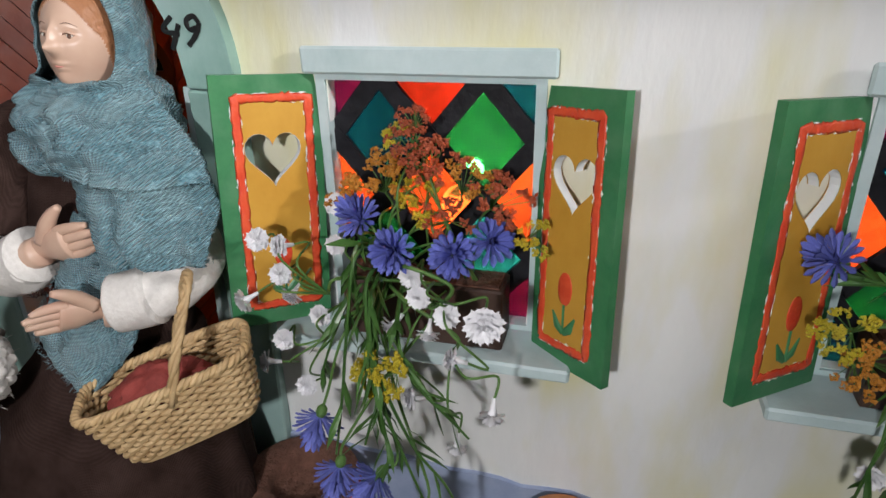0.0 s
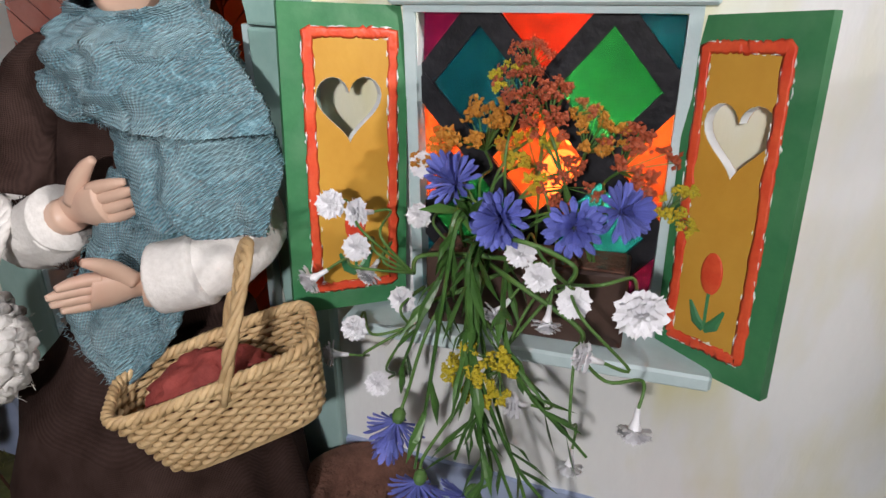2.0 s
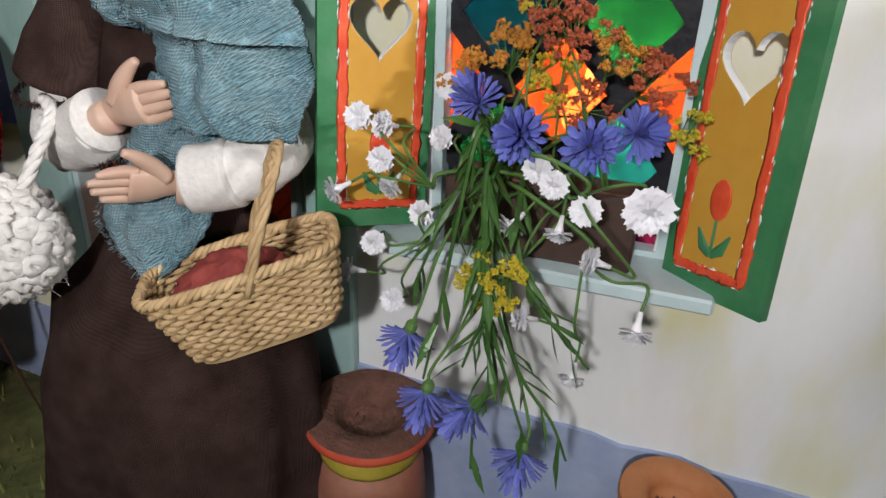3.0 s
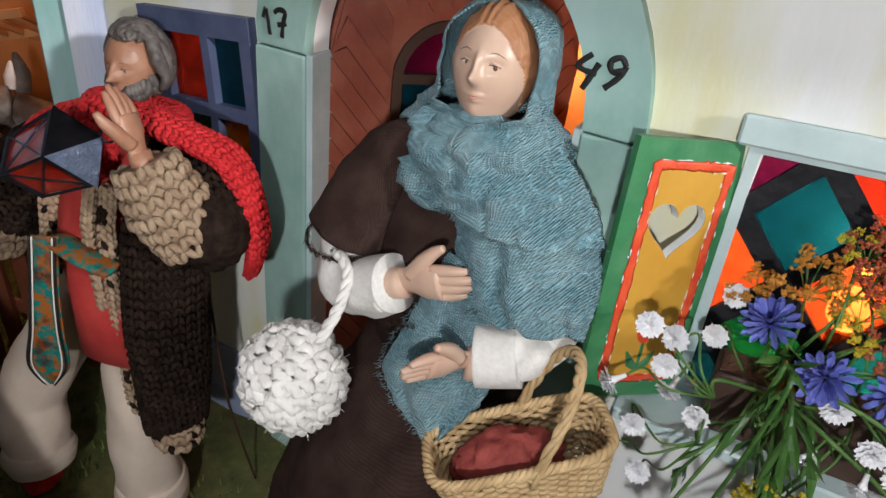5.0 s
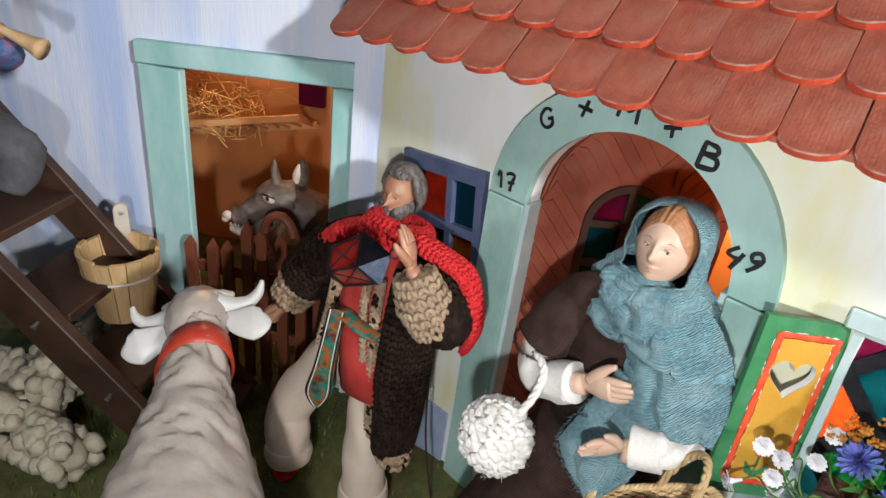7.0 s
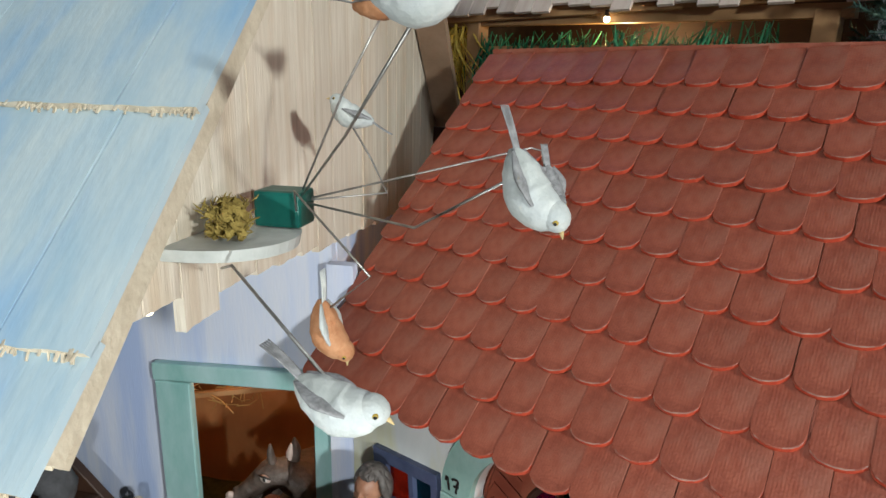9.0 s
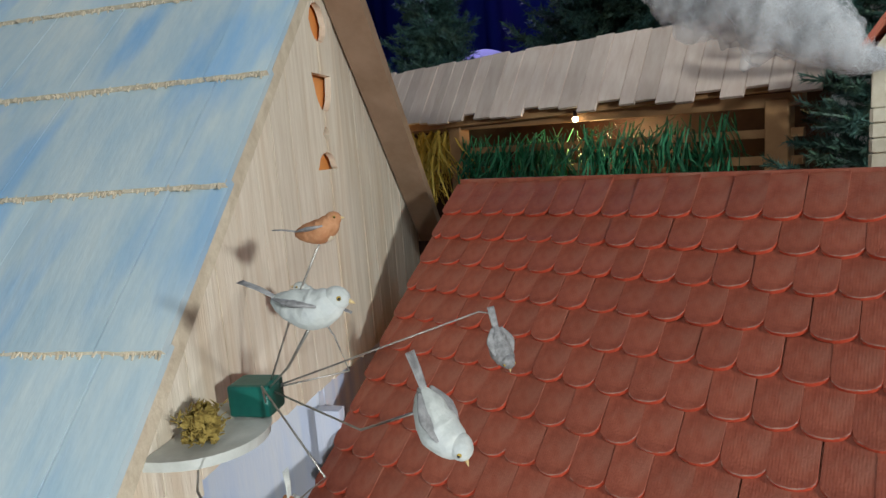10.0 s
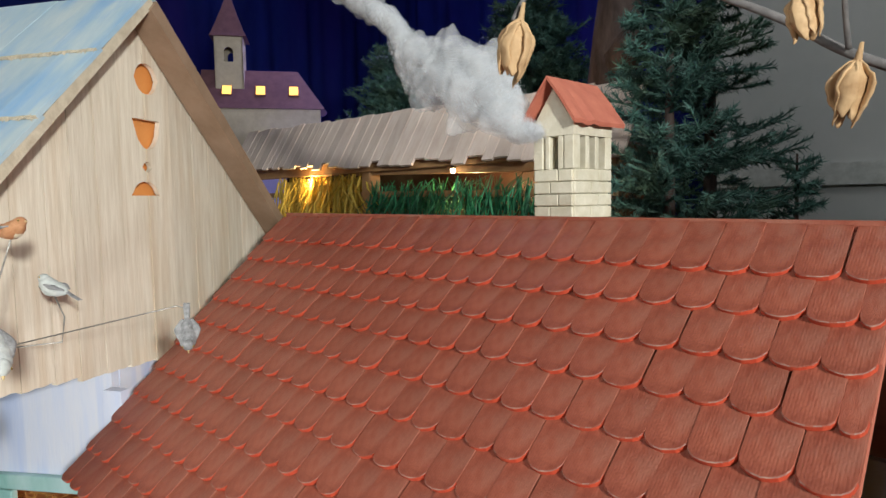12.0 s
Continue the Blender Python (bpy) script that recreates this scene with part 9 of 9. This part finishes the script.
def fir(base, height, radius, seed, label, boughs=90, needle=1.0):
    """A conifer: tapered trunk, drooping boughs, each with many flat needles."""
    rr = random.Random(seed)
    t = thing("fir_tree", base, 0, label=label, category="tree", group="firs behind the houses")
    bm = bmesh.new()
    tube(bm, [(0, 0, 0), (0.01, 0, height * 0.5), (0, 0.01, height)], [radius * 0.10, radius * 0.06, radius * 0.015], 10)
    part("trunk", bm, BARK, t)
    bm = bmesh.new()
    for k in range(boughs):
        z = height * (0.05 + 0.93 * rr.random() ** 0.9)
        ln = radius * (1.02 - 0.80 * z / height) * rr.uniform(0.6, 1.15)
        a = rr.uniform(0, 6.28)
        d = V(math.cos(a), math.sin(a), rr.uniform(-0.10, 0.55))
        line = curve_pts([V(0, 0, z), V(0, 0, z) + d * ln * 0.5 + V(0, 0, -0.02 * ln), V(0, 0, z) + d * ln], 5)
        twigs = [(line, 1.0)]
        for s in range(9):
            p = line[rr.randrange(3, len(line))]
            e = (Matrix.Rotation(rr.choice((-1, 1)) * rr.uniform(0.5, 1.0), 3, "Z") @ d) + V(0, 0, rr.uniform(-0.2, 0.3))
            twigs.append(([p, p + e * ln * 0.2, p + e * ln * 0.36], 0.8))
        for tw, sc in twigs:
            tube(bm, tw, 0.0022 * sc, 3)
            total = sum((b - a2).length for a2, b in zip(tw, tw[1:]))
            for q in range(int(total / (0.0017 * needle))):
                f = rr.random() * (len(tw) - 1.001)
                i = int(f)
                p = tw[i].lerp(tw[i + 1], f - i)
                ax = (tw[i + 1] - tw[i]).normalized()
                s = Matrix.Rotation(rr.uniform(0, 6.28), 3, ax) @ ax.orthogonal().normalized()
                nl = rr.uniform(0.013, 0.021) * needle
                tip = p + ax * nl * 0.55 + s * nl * 0.8
                w = ax.cross(s) * 0.0014 * needle
                bm.faces.new([bm.verts.new(x) for x in (p - w, p + w, tip)])
    part("crown", bm, NEEDLE, t, "blue-green needle boughs")
    return t


fir((-0.17, 1.32, 0.03), 1.36, 0.25, 21, "blue-green fir beside the grey partition", 210)
fir((-0.165, 1.14, 0.03), 1.25, 0.22, 22, "dark green fir behind the chimney", 200)
fir((-0.02, 1.36, 0.03), 0.86, 0.13, 23, "low blue-green fir bough by the partition", 90)
fir((-1.95, 2.0, 0.6), 0.98, 0.34, 24, "dark fir against the blue curtain", 330, 1.6)
fir((-1.15, 2.0, 0.55), 1.0, 0.40, 25, "dark fir against the blue curtain", 360, 1.6)


def trunk():
    t = thing("bare_tree", (-0.53, 1.56, 0.02), 0, label="thick brown bare tree trunk behind the shed", category="tree")
    bm = bmesh.new()
    tube(bm, curve_pts([(-0.03, 0, 0), (-0.01, 0, 0.6), (0.0, 0, 1.1), (0.03, 0.0, 1.35), (0.02, 0, 1.8)], 8), ramp([0.09, 0.07, 0.062, 0.055, 0.05], 8), 18, ridge=0.05)
    part("trunk", bm, BARK, t, smooth=True)
    bm = bmesh.new()
    tube(bm, curve_pts([(0.0, 0, 1.12), (0.08, -0.04, 1.17), (0.12, -0.05, 1.20)], 5), ramp([0.05, 0.04, 0.028], 5), 12, ridge=0.08)
    part("limb", bm, BARK, t, smooth=True)


trunk()


def pod_twig():
    tw = thing("seed_pod_branch", (0.10, 0.80, 1.04), 0, label="grey bare branch with dry tan seed pods", category="branch")
    o = V(0.10, 0.80, 1.04)
    rr = random.Random(8)
    bm = bmesh.new()
    lines = [([(0.42, 0.80, 0.83), (0.300, 0.790, 0.895), (0.205, 0.775, 0.945), (0.150, 0.760, 0.985), (0.095, 0.740, 1.018), (0.045, 0.715, 1.050), (-0.02, 0.68, 1.10)], [0.006, 0.0052, 0.005, 0.0045, 0.004, 0.0034, 0.003]),
             ([(0.205, 0.765, 0.948), (0.208, 0.735, 0.985), (0.215, 0.70, 1.04)], [0.003, 0.0026, 0.002]),
             ([(0.004, 0.520, 0.972), (0.012, 0.530, 0.995), (0.030, 0.560, 1.04), (0.03, 0.62, 1.08)], [0.0024, 0.0024, 0.002, 0.002])]
    for pts, rad in lines:
        tube(bm, [p - o for p in curve_pts(pts, 6)], ramp(rad, 6), 8)
    part("twig", bm, TWIGBARK, tw, smooth=True)
    for c, s, d in (((0.006, 0.520, 0.944), 0.056, (-0.25, 0, -1)), ((0.184, 0.712, 0.972), 0.050, (0.15, 0, -1)), ((0.220, 0.714, 0.900), 0.056, (-0.2, 0.1, -1))):
        ax = Vector(d).normalized()
        top = Vector(c) - ax * s * 0.5 - o
        bm = bmesh.new()
        tube(bm, [top - ax * s * 0.25, top, top + ax * s * 0.25], [0.0016, 0.003, 0.002], 8)
        pod = part("seed_pod", bm, PODSKIN, tw, "dry tan papery seed pod", smooth=True)
        for k in range(8):
            a = k * 0.785
            side = Matrix.Rotation(a, 3, ax) @ ax.orthogonal().normalized()
            r = 0.24 * s * (1 if k % 2 else 0.8)
            pts = [top, top + ax * s * 0.3 + side * r, top + ax * s * 0.62 + side * r * 0.9, top + ax * s * rr.uniform(0.85, 1.05) + side * r * rr.uniform(0.2, 1.1)]
            bm = bmesh.new()
            limb(bm, pts, [0.003, 0.0085 * s / 0.056, 0.008 * s / 0.056, 0.001], 10, 0, 0.30, 0.0022, 130, n=6)
            part("husk", bm, PODSKIN, pod, smooth=True)


pod_twig()

roof_red()
